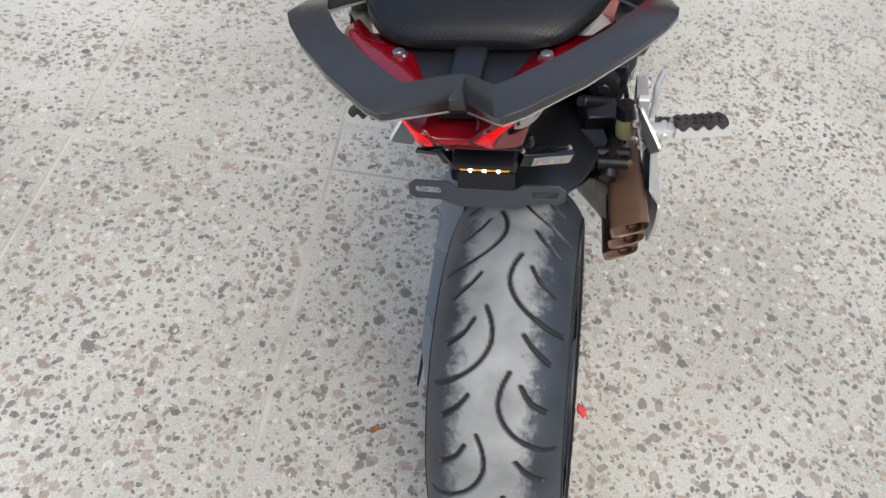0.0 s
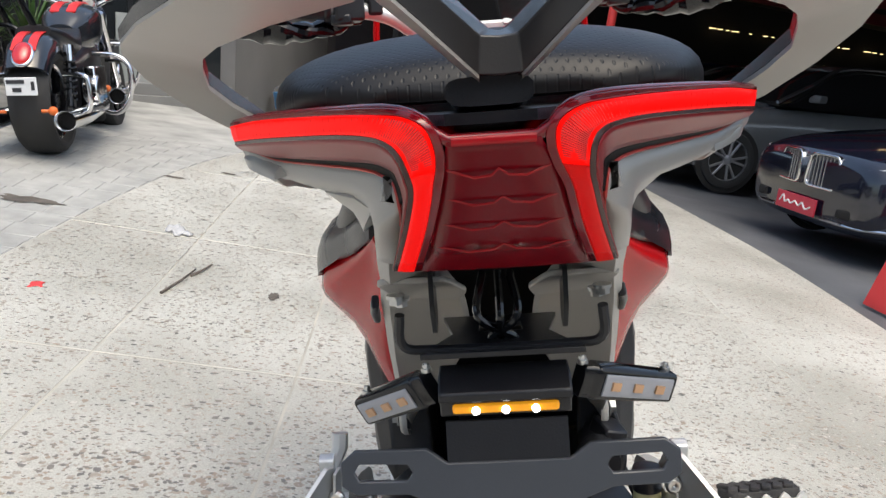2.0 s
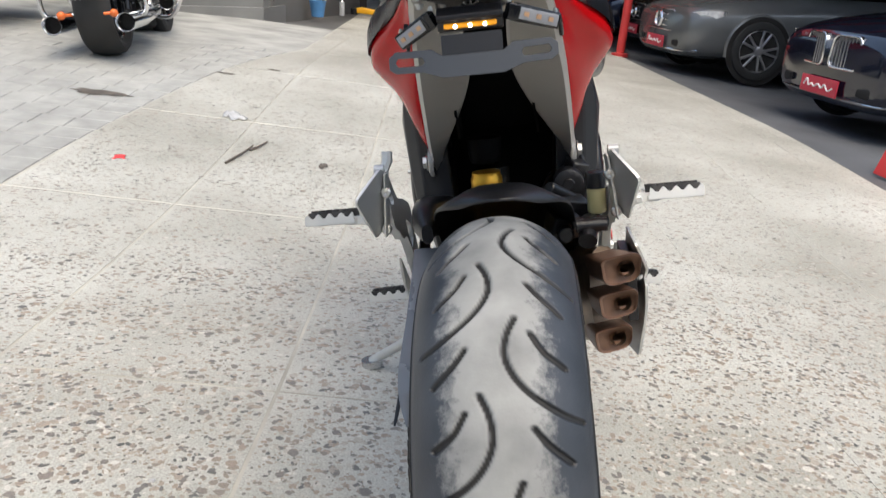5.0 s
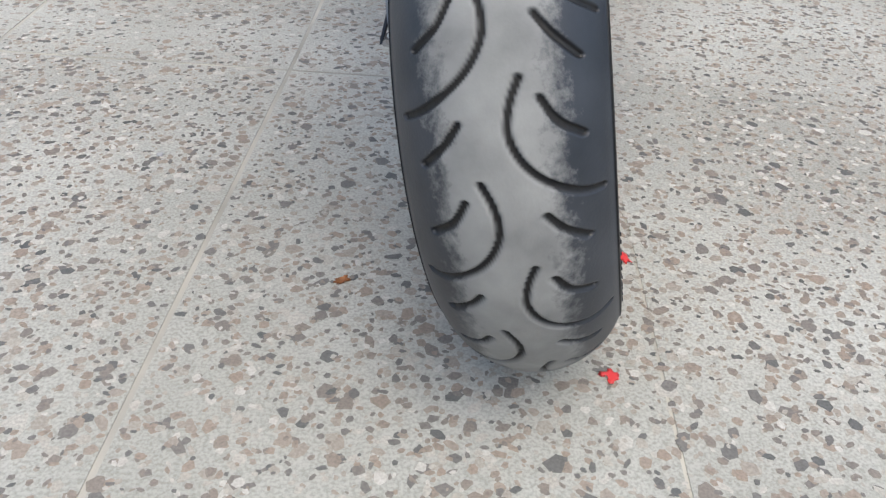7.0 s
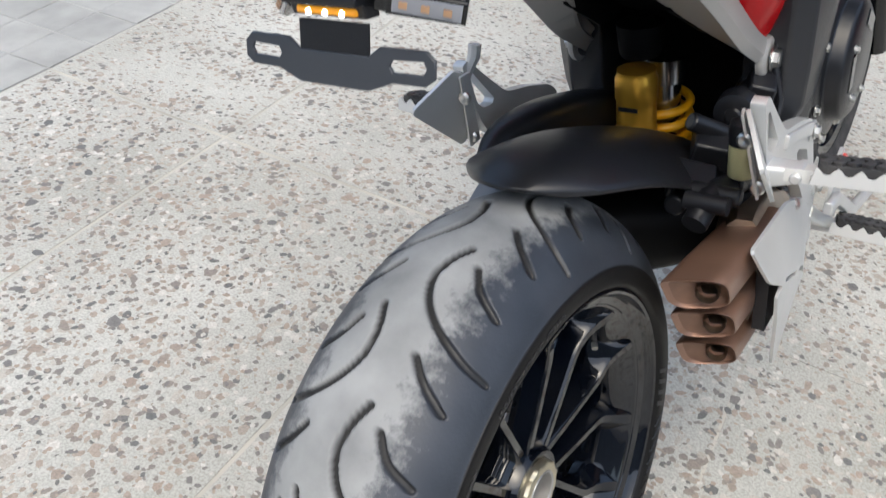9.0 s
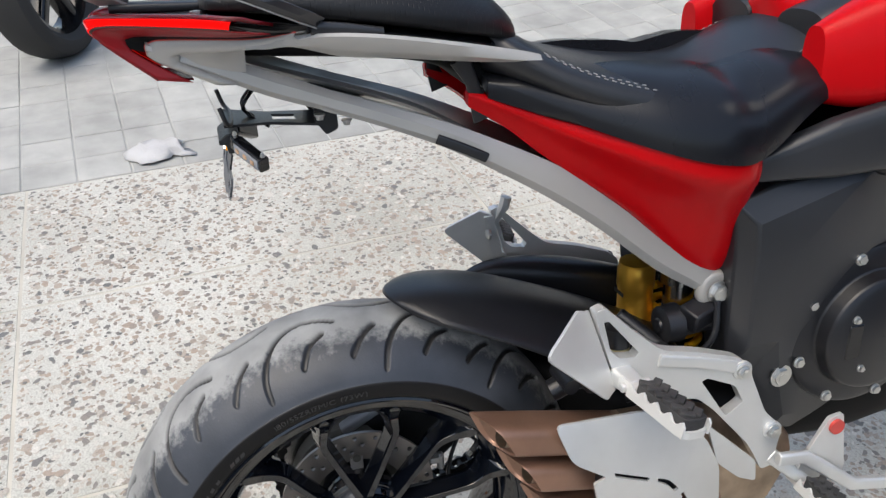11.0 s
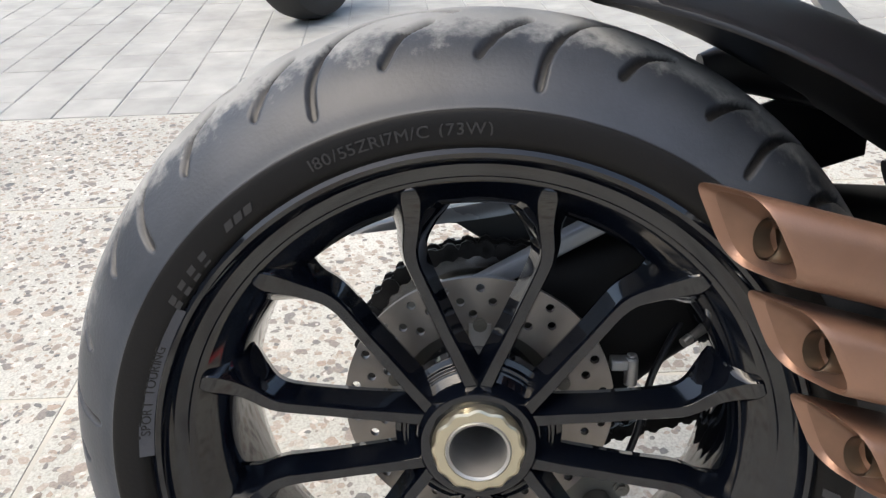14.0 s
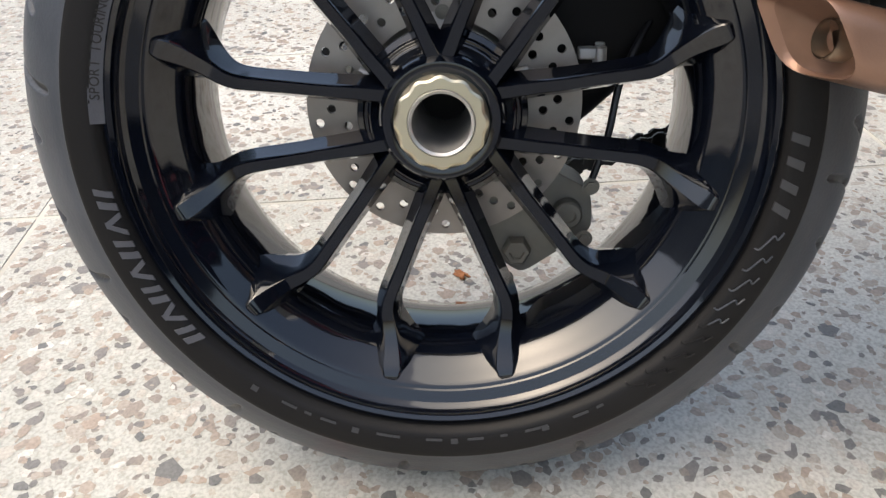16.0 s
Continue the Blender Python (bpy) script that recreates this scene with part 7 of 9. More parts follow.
    plate(bm, [(c.x + (p.x - c.x) * 0.93, c.z + (p.z - c.z) * 0.9) for p in loop], 0.002, lambda u, v, w: Vector((u, 0.872 + 0.15 * (v - 1.33) + w, v - 0.018)))
    part("mirror_glass", bm, MIRROR, mr, "bright mirror glass")

# windscreen, dash, nose
bm = bmesh.new()
g = []
for z, w, y in ((1.13, 0.085, 1.085), (1.18, 0.105, 1.075), (1.24, 0.122, 1.06), (1.32, 0.128, 1.035), (1.40, 0.118, 1.01), (1.44, 0.095, 0.998)):
    g.append([Vector((X0 + w * (k / 6 - 1), y + 0.05 * (1 - (k / 6 - 1) ** 2) - 0.02, z)) for k in range(13)])
loft(bm, g, caps=False, closed=False)
ws = part("windscreen", bm, TINT, moto, "smoked clear windscreen")
md = ws.modifiers.new("solid", "SOLIDIFY")
md.thickness = 0.004
bm = bmesh.new()
loft(bm, [[Vector((X0 + x * k, y, z)) for x, z in ((-0.042, 1.125), (0.042, 1.125), (0.036, 1.17), (0.022, 1.205), (-0.022, 1.205), (-0.036, 1.17))] for y, k in ((1.00, 0.92), (1.005, 1.0), (1.035, 1.0))])
part("dash", bm, INNER_BLACK, moto, "black instrument binnacle", bevel=0.003)
for s in (1, -1):
    bm = bmesh.new()
    bar(bm, [(X0 + s * 0.05, 1.04, 1.115), (X0 + s * 0.090, 1.05, 1.15), (X0 + s * 0.120, 1.05, 1.20)], [0.016, 0.014, 0.010], [0.018, 0.016, 0.010])
    part("screen_arm", bm, INNER_BLACK, moto, bevel=0.003)
    bm = bmesh.new()
    stations(bm, smooth_rows([(1.02, X0 + s * 0.130, 0.02, 1.165, 1.10, 1.04, 2.2, 3), (1.10, X0 + s * 0.135, 0.035, 1.18, 1.09, 0.95, 2.2, 3), (1.22, X0 + s * 0.11, 0.04, 1.14, 1.03, 0.92, 2.2, 3)], 3))
    part("nose_side", bm, INNER_BLACK, moto, "black nose fairing")
    bm = bmesh.new()
    tube(bm, spline([(X0 + s * 0.165, 1.0, 1.235), (X0 + s * 0.185, 1.01, 1.15), (X0 + s * 0.19, 1.02, 1.06)], 5), 0.006, 8)
    part("nose_edge", bm, RED_PAINT, moto, "red fairing edge")
bm = bmesh.new()
stations(bm, smooth_rows([(1.05, X0, 0.10, 1.12, 1.03, 0.92, 3, 3), (1.18, X0, 0.12, 1.14, 1.02, 0.90, 3, 3), (1.32, X0, 0.06, 1.05, 0.97, 0.90, 3, 3)], 3))
part("nose", bm, RED_PAINT, moto, "red nose fairing")

# front fork and wheel
for s in (1, -1):
    bm = bmesh.new()
    tube(bm, [(X0 + s * 0.105, 0.965, 1.07), (X0 + s * 0.105, 1.13, 0.70), (X0 + s * 0.105, 1.32, 0.33)], [0.026, 0.027, 0.022], 16)
    part("fork_leg", bm, BLACK_GLOSS, moto, "black fork leg")
bm = bmesh.new()
FA = (X0, 1.345, 0.305)
revolve(bm, [(0.045, 0.225), (0.052, 0.24), (0.058, 0.262), (0.045, 0.29), (0.02, 0.303), (0, 0.306), (-0.02, 0.303), (-0.045, 0.29), (-0.058, 0.262), (-0.052, 0.24), (-0.045, 0.225)], 72, FA)
fw = part("front_wheel", bm, RUBBER, moto, "front tyre and black wheel")
bm = bmesh.new()
revolve(bm, [(0.045, 0.228), (0.04, 0.205), (0.0, 0.198), (-0.04, 0.205), (-0.045, 0.228)], 72, FA)
revolve(bm, [(0.05, 0.001), (0.05, 0.03), (0.03, 0.045), (-0.03, 0.045), (-0.05, 0.03), (-0.05, 0.001)], 32, FA)
for k in range(6):
    a = math.pi / 3 * k
    bar(bm, [(X0, FA[1] + 0.04 * math.cos(a), FA[2] + 0.04 * math.sin(a)), (X0, FA[1] + 0.2 * math.cos(a), FA[2] + 0.2 * math.sin(a))], 0.02, 0.018)
part("rim", bm, WHEEL_BLACK, fw)
bm = bmesh.new()
rings = []
for k in range(13):
    a = radians(40 + 110 * k / 12)
    rings.append([Vector((X0 + x, FA[1] - (0.325 + r) * math.cos(a) * 1.0, FA[2] + (0.325 + r) * math.sin(a))) for x, r in ((-0.065, -0.03), (-0.04, 0.0), (0.04, 0.0), (0.065, -0.03), (0.038, -0.006), (-0.038, -0.006))])
loft(bm, rings)
part("front_fender", bm, RED_PAINT, moto, "red front mudguard")

# side stand on the left
bm = bmesh.new()
foot = BIKE.inverted() @ (LEVEL @ Vector((0.075, 1.51, 0.016)))
tube(bm, [(-0.10, 0.70, 0.30), (-0.14, 0.74, 0.24), foot], [0.015, 0.013, 0.011], 12)
ss = part("side_stand", bm, SILVER, moto, "grey steel side stand")
bm = bmesh.new()
cyl(bm, foot - Vector((0, 0, 0.012)), foot + Vector((0, 0, 0.004)), 0.026, 16)
part("stand_foot", bm, STEEL, ss)

# ---- litter and marks on the ground ----
def on_ground(x, y, lift=0.0, turn=0.0):
    """Pose on the ground with its local up along the fall of the site."""
    e = 0.05
    n = Vector((-(zg(x + e, y) - zg(x - e, y)) / (2 * e), -(zg(x, y + e) - zg(x, y - e)) / (2 * e), 1)).normalized()
    q = Vector((0, 0, 1)).rotation_difference(n).to_matrix().to_4x4()
    return Matrix.Translation((x, y, zg(x, y) + lift)) @ q @ pose(0, 0, 0, 0, 0, turn)


LITTER_RED = mat("red plastic wrapper", (0.75, 0.06, 0.06), 0.35, vary=0.1)
LITTER_WHITE = mat("white tissue", (0.46, 0.46, 0.465), 0.7, vary=0.1, bump=0.4, bump_scale=90)
LITTER_BROWN = mat("dry leaf", (0.33, 0.13, 0.05), 0.8, vary=0.3, scale=40)
TWIG = mat("grey dry twig", (0.12, 0.10, 0.085), 0.8, vary=0.3, scale=30)


def scrap(name, x, y, w, d, material, label, category, turn=0, crumple=0.004, seed=1):
    """Crumpled scrap lying on the ground, with a ragged edge."""
    r = random.Random(seed)
    bm = bmesh.new()
    n = 7
    g = {}
    for i in range(n + 1):
        for j in range(n + 1):
            u, v = i / n - 0.5, j / n - 0.5
            edge = max(abs(u), abs(v)) > 0.45
            k = r.uniform(-0.08, 0.08) if edge else 0
            a = math.atan2(v, u)
            f = 1 - 0.30 * (1 + math.sin(3 * a + seed) * math.cos(2 * a + 2.1 * seed)) * min(1, 2 * math.hypot(u, v))
            g[i, j] = bm.verts.new(((u + k) * w * f * 1.25, (v + k) * d * f * 1.25, 0.0012 + crumple * r.random() * (0.3 if edge else 1)))
    for i in range(n):
        for j in range(n):
            if r.random() > 0.06 or 0 < i < n - 1:
                bm.faces.new((g[i, j], g[i + 1, j], g[i + 1, j + 1], g[i, j + 1]))
    ob = part(name, bm, material, angle=80)
    ob.matrix_world = on_ground(x, y, 0.0005, turn)
    md = ob.modifiers.new("solid", "SOLIDIFY")
    md.thickness = 0.0006
    return tagged(ob, label, category)


def near_xy(x, y):
    p = LEVEL @ Vector((x, y, 0))
    return p.x, p.y


scrap("red_scrap", *near_xy(0.475, 0.74), 0.016, 0.034, LITTER_RED, "small torn red plastic scrap on the terrazzo", "litter", 20, 0.003, 3)
scrap("red_scrap", *near_xy(0.419, 0.494), 0.020, 0.022, LITTER_RED, "small torn red plastic scrap beside the tyre", "litter", 40, 0.003, 4)
scrap("red_scrap", -1.09, 3.13, 0.05, 0.06, LITTER_RED, "small red plastic scrap far out on the terrazzo", "litter", 10, 0.004, 5)
scrap("tissue", *near_xy(-1.50, 0.53), 0.13, 0.20, LITTER_WHITE, "crumpled white plastic film on the pavers", "litter", 0, 0.035, 6)
scrap("tissue", -0.80, 3.95, 0.10, 0.16, LITTER_WHITE, "crumpled white tissue on the terrazzo", "litter", 40, 0.02, 7)
scrap("tissue", *near_xy(-1.555, 1.12), 0.03, 0.03, LITTER_WHITE, "tiny white paper bit on the pavers", "litter", 0, 0.006, 8)
scrap("paper_bit", *near_xy(-0.283, 0.973), 0.012, 0.012, LITTER_WHITE, "tiny white chip lying on the terrazzo", "litter", 0, 0.003, 9)
scrap("dry_leaf", 0.062, 0.656, 0.014, 0.022, LITTER_BROWN, "small dry brown leaf behind the wheel", "leaf", 120, 0.004, 11)
for x0, y0, x1, y1 in ((-0.66, 3.18, -0.60, 3.48), (-0.60, 3.40, -0.55, 3.56)):
    bm = bmesh.new()
    tube(bm, [(x0, y0, zg(x0, y0) + 0.006), ((x0 + x1) / 2 + 0.01, (y0 + y1) / 2, zg((x0 + x1) / 2, (y0 + y1) / 2) + 0.009), (x1, y1, zg(x1, y1) + 0.006)], [0.006, 0.005, 0.003], 7)
    tagged(part("twig", bm, TWIG), "dry grey twig lying on the terrazzo", "twig")
STAIN = mat("dried oil stain", (0.10, 0.085, 0.07), 0.7, vary=0.4, scale=20)
for k, (x, y, w, d) in enumerate(((-1.52, 4.10, 0.34, 0.12), (-1.05, 4.9, 0.16, 0.06), (-0.8, 5.2, 0.12, 0.05), (-0.25, 3.3, 0.05, 0.10))):
    r = random.Random(k)
    bm = bmesh.new()
    c = [bm.verts.new((x + w * 0.5 * math.cos(a) * r.uniform(0.5, 1.1), y + d * 0.5 * math.sin(a) * r.uniform(0.4, 1.1), 0)) for a in [2 * math.pi * i / 22 for i in range(22)]]
    for v in c:
        v.co.z = zg(v.co.x, v.co.y) + 0.0035
    bm.faces.new(c)
    tagged(part("stain", bm, STAIN), "dark dried oil stain on the paving", "stain", kind="structure")

# ---- building: shop on a plinth, garage, covered hall ----
TILE_GREY = mat("grey stone tile", (0.21, 0.21, 0.205), 0.4, vary=0.1, scale=3, bump=0.05)
WALL_GREY = mat("grey painted panel wall", (0.17, 0.165, 0.16), 0.6, vary=0.12, scale=1.5, bump=0.1, bump_scale=60)
WALL_DARK = mat("dark brown back wall", (0.055, 0.04, 0.035), 0.7, vary=0.25, scale=2, bump=0.1, bump_scale=40)
HALL_DARK = mat("black painted hall wall", (0.012, 0.012, 0.014), 0.7, vary=0.3, scale=1.5)
CEIL = mat("dark ribbed sheet ceiling", (0.035, 0.035, 0.04), 0.6, vary=0.2, scale=1)
BEAM_RED = mat("dark red painted steel", (0.20, 0.012, 0.015), 0.45, vary=0.15)
SIGN_RED = mat("red sign panel", (0.62, 0.05, 0.05), 0.35, vary=0.05)
SIGN_WHITE = mat("white sign paint", (0.85, 0.82, 0.80), 0.5)
GLASS_DARK = mat("dark shop glass", (0.015, 0.017, 0.018), 0.06, vary=0.1, coat=0.5)
BULB = mat("warm bulb", (1, 0.8, 0.5), 0.4, emit=(1.0, 0.72, 0.36), strength=1.1)
BULB_RED = mat("red strip light", (0.9, 0.05, 0.03), 0.4, emit=(1.0, 0.06, 0.04), strength=1.2)
POSTER = mat("white printed poster", (0.62, 0.64, 0.60), 0.6, vary=0.1)
POSTER_INK = mat("green-black poster ink", (0.08, 0.12, 0.09), 0.6)
COUNTER = mat("grey-green counter panel", (0.30, 0.32, 0.31), 0.4, vary=0.05)
LEAF = mat("dark green leaf", (0.045, 0.10, 0.022), 0.5, vary=0.35, scale=15)
POT = mat("brown clay pot", (0.20, 0.10, 0.06), 0.7, vary=0.2)


def prism(name, pts, z0, z1, material, label, category, kind="structure", bevel=0.0, parent=None):
    """Upright prism over a plan outline; z0, z1 are heights or functions of (x, y)."""
    bm = bmesh.new()
    f0 = z0 if callable(z0) else (lambda x, y: z0)
    f1 = z1 if callable(z1) else (lambda x, y: z1)
    loft(bm, [[Vector((x, y, f0(x, y))) for x, y in pts], [Vector((x, y, f1(x, y))) for x, y in pts]])
    ob = part(name, bm, material, parent, "" if not parent else label, bevel=bevel)
    return ob if parent else tagged(ob, label, category, kind=kind)


def wall_along(name, a, b, thick, z0, z1, material, label, parent=None):
    a, b = Vector(a), Vector(b)
    n = Vector((-(b - a).y, (b - a).x)).normalized() * thick
    return prism(name, [tuple(a), tuple(b), tuple(b + n), tuple(a + n)], z0, z1, material, label, "wall", parent=parent)


FA0, FA1 = Vector((-1.50, 8.62)), Vector((-9.0, 5.55))     # front line of the plinth
FD = (FA1 - FA0).normalized()
FN = Vector((-FD.y, FD.x))
FN = FN if FN.y > 0 else -FN


def fac(s, back=0.0):
    p = FA0 + FD * s + FN * back
    return (p.x, p.y)


PZ = 0.46
prism("plinth_lower", [fac(0), fac(8.1), fac(8.1, 4), (-0.9, 12.6)], -0.1, PZ - 0.11, TILE_GREY, "grey stone lower step of the shop", "step", bevel=0.004)
prism("plinth_upper", [fac(-0.02, 0.10), fac(8.1, 0.10), fac(8.1, 4), (-0.9, 12.6)], PZ - 0.11, PZ, TILE_GREY, "grey stone upper step of the shop", "step", bevel=0.004)
wall_along("wall_return", (-1.46, 8.95), (-0.72, 13.2), 0.16, 0.1, 3.6, WALL_GREY, "plain grey panel wall beside the garage")
wall_along("wall_shop_back", (-0.75, 13.0), (-11.0, 9.4), 0.2, 0.0, 3.6, WALL_DARK, "dark back wall of the shop")
glass = wall_along("window_1", fac(-0.10, 0.42), fac(8.0, 0.42), 0.03, PZ, 3.4, GLASS_DARK, "dark shop window over the plinth")
for s in (0.18, 0.86, 1.60, 2.5, 3.6, 4.8):
    a = Vector(fac(s, 0.38))
    bm = bmesh.new()
    box(bm, (a.x, a.y, (PZ + 3.4) / 2), (0.05, 0.05, 3.4 - PZ), pose(0, 0, 0, 0, 0, math.degrees(math.atan2(FD.y, FD.x))))
    part("window_post", bm, BLACK_PLASTIC, glass, bevel=0.003)


def panel(name, s0, s1, z0, z1, back, thick, material, label, category, parent=None):
    return prism(name, [fac(s0, back), fac(s1, back), fac(s1, back + thick), fac(s0, back + thick)], z0, z1, material, label, category, kind="", parent=parent, bevel=0.003)


panel("counter_panel", 0.52, 1.0, PZ, PZ + 0.66, 0.30, 0.05, COUNTER, "grey-green half-height panel behind the shop door", "panel")
bm = bmesh.new()
p = Vector(fac(0.78, 0.30))
tube(bm, [(p.x, p.y, PZ + 0.75), (p.x, p.y, PZ + 1.35)], 0.016, 10)
tagged(part("door_pull", bm, STEEL), "long upright steel pull handle on the shop door", "handle")
for s0, s1, z0, z1 in ((0.92, 1.16, 1.36, 1.66), (0.88, 1.13, 1.72, 2.1)):
    ps = panel("poster", s0, s1, z0, z1, 0.29, 0.012, POSTER, "white printed poster on the shop window", "poster")
    for k in range(3):
        panel("print", s0 + 0.04, s1 - 0.04, z0 + 0.07 + k * 0.07, z0 + 0.11 + k * 0.07, 0.284, 0.006, POSTER_INK, "dark print", "", parent=ps)
panel("sign_board", 1.22, 2.4, 1.98, 2.25, 0.25, 0.04, mat("grey-green sign board", (0.40, 0.45, 0.42), 0.4), "long grey-green sign board over the shop window", "sign")
panel("red_post", 2.15, 2.24, PZ, 3.3, 0.24, 0.06, SIGN_RED, "upright red post in the shop front", "post")
bm = bmesh.new()
p = Vector(fac(0.36, 0.20))
tube(bm, [(p.x, p.y, PZ), (p.x, p.y, PZ + 0.10)], [0.09, 0.10], 16)
stl = tagged(part("door_stop", bm, BLACK_PLASTIC), "low black stand on the plinth", "stand")
bm = bmesh.new()
p = Vector(fac(1.08, 0.18))
box(bm, (p.x, p.y, PZ + 0.20), (0.16, 0.16, 0.40))
tagged(part("waste_bin", bm, BLACK_PLASTIC, bevel=0.01), "small black bin on the plinth", "bin")


def plant(x, y, z, h, seed, n=70):
    r = random.Random(seed)
    t = thing("potted_plant", Matrix.Translation((x, y, z)), "bushy green potted plant in front of the shop window", "plant", "plants")
    bm = bmesh.new()
    revolve(bm, [(0.0, 0.001), (0.0, 0.09), (0.20, 0.13), (0.22, 0.14), (0.21, 0.11), (0.19, 0.001)], 20, (0, 0, 0), "z")
    part("pot", bm, POT, t)
    bm = bmesh.new()
    for k in range(n):
        a, lean, ln = r.uniform(0, 6.28), r.uniform(0.25, 1.1), h * r.uniform(0.5, 1.05)
        d, s = Vector((math.cos(a), math.sin(a), 0)), Vector((-math.sin(a), math.cos(a), 0))
        w = r.uniform(0.012, 0.024)
        prev = None
        for i in range(6):
            u = i / 5
            c = Vector((0, 0, 0.2)) + d * (ln * lean * 0.6 * u ** 1.5) + Vector((0, 0, ln * (u - 0.45 * lean * u * u)))
            ww = w * math.sin(math.pi * min(0.98, 0.12 + 0.86 * u))
            cur = (bm.verts.new(c - s * ww), bm.verts.new(c + Vector((0, 0, -ww * 0.4))), bm.verts.new(c + s * ww))
            if prev:
                bm.faces.new((prev[0], prev[1], cur[1], cur[0]))
                bm.faces.new((prev[1], prev[2], cur[2], cur[1]))
            prev = cur
    tagged(part("foliage", bm, LEAF, t, angle=80), kind="stuff")


for k, (s, b, h) in enumerate(((1.45, -0.05, 0.75), (1.75, 0.0, 0.9), (2.1, -0.05, 0.8), (1.25, -0.25, 0.42), (2.6, -0.1, 0.8))):
    x, y = fac(s, b)
    plant(x, y, zg(x, y) if b < 0 else PZ * 0.75, h, k)

# garage behind: back wall with framed pictures and a lit ceiling edge
def slope_z(h):
    return lambda x, y: h - 0.085 * (x - 2.8)


floor2 = sheet("hall_floor", -1.0, 2.8, 13.0, 20.0, -0.004, 6, 8, TILE_GREY, "grey floor of the garage", "floor")
wall_along("wall_back", (2.9, 17.2), (-2.2, 17.2), 0.2, -0.6, slope_z(3.6), WALL_DARK, "dark brown garage back wall")
hall_back = wall_along("wall_hall", (14.5, 18.2), (2.9, 17.2), 0.2, -2.2, slope_z(3.6), HALL_DARK, "black painted back wall of the car hall")
wall_along("wall_hall_end", (14.5, 3.0), (14.5, 18.4), 0.2, -2.4, slope_z(3.6), HALL_DARK, "black painted end wall of the car hall")
prism("ceiling", [(-1.6, 9.6), (3.0, 10.9), (4.2, 5.0), (14.6, 5.0), (14.6, 18.4), (-2.0, 18.4)], slope_z(2.95), slope_z(3.05), CEIL, "dark sheet ceiling of garage and hall", "ceiling")
for y, x0 in ((7.4, 3.9), (9.2, 3.4), (11.4, 3.1), (13.4, 3.0), (15.4, 3.0)):
    bm = bmesh.new()
    loft(bm, [[Vector((x, y + dy, slope_z(2.95)(x, y) + dz)) for dy, dz in ((-0.07, -0.20), (0.07, -0.20), (0.07, 0), (-0.07, 0))] for x in (x0, 14.4)])
    tagged(part("roof_beam", bm, BEAM_RED), "dark red steel roof beam under the hall ceiling", "beam", "roof beams", "structure")
for row, (a, b, n, m) in enumerate((((6.6, 17.2, 2.0), (12.5, 17.7, 1.7), 34, BULB), ((-0.6, 16.9, 2.55), (2.8, 16.9, 2.35), 16, BULB), ((0.9, 14.0, 2.42), (2.8, 14.0, 2.30), 7, BULB_RED))):
    for k in range(n):
        p = Vector(a).lerp(Vector(b), (k + 0.5) / n)
        bm = bmesh.new()
        box(bm, p, (0.05 + 0.05 * ((k * 5) % 3), 0.04, 0.018) if m is BULB else (0.2, 0.05, 0.05))
        if (k * 7) % 5 and (k * 11) % 7:
            tagged(part("strip_light", bm, m, bevel=0.006), "small warm light in a row under the ceiling" if m is BULB else "small red light in a row under the ceiling", "light", "ceiling lights")
        else:
            bm.free()
for k, (x, y, z) in enumerate(((0.2, 12.0, 2.66), (1.6, 12.6, 2.62), (0.6, 13.2, 2.7), (5.4, 9.0, 2.55), (-0.4, 12.4, 2.75), (7.8, 8.6, 2.35))):
    bm = bmesh.new()
    revolve(bm, [(0, 0.001), (0, 0.07), (0.04, 0.08), (0.045, 0.001)], 16, (x, y, z), "z")
    tagged(part("downlight", bm, BULB), "round warm ceiling light", "light", "downlights")
FRAME = mat("brown picture frame", (0.12, 0.07, 0.04), 0.5)
ART = mat("muted printed picture", (0.30, 0.24, 0.19), 0.5, vary=0.5, scale=5)
ART_BLUE = mat("blue-green printed picture", (0.06, 0.11, 0.12), 0.5, vary=0.7, scale=4)
ART_GOLD = mat("dark yellow printed picture", (0.20, 0.11, 0.02), 0.5, vary=0.5, scale=4)
for x, z, w, h, y, m in ((-0.35, 1.55, 0.4, 0.45, 17.15, ART), (0.25, 1.5, 0.4, 0.45, 17.15, ART), (1.15, 1.45, 0.55, 0.65, 17.15, ART), (4.6, 1.25, 1.5, 0.85, 17.2, ART_BLUE), (6.3, 1.05, 0.8, 0.9, 17.35, ART_GOLD), (7.8, 0.95, 0.9, 0.9, 17.5, ART)):
    t = thing("framed_picture", Matrix.Translation((x, y, z)), "framed printed picture hung on the dark wall", "picture", "pictures")
    bm = bmesh.new()
    plate(bm, [(-w / 2, -h / 2), (w / 2, -h / 2), (w / 2, h / 2), (-w / 2, h / 2)], 0.04, lambda u, v, q_: Vector((u, q_, v)), [[(-w / 2 + 0.04, -h / 2 + 0.04), (w / 2 - 0.04, -h / 2 + 0.04), (w / 2 - 0.04, h / 2 - 0.04), (-w / 2 + 0.04, h / 2 - 0.04)]])
    part("frame", bm, FRAME, t)
    bm = bmesh.new()
    box(bm, (0, 0.01, 0), (w - 0.08, 0.01, h - 0.08))
    part("print", bm, m, t)

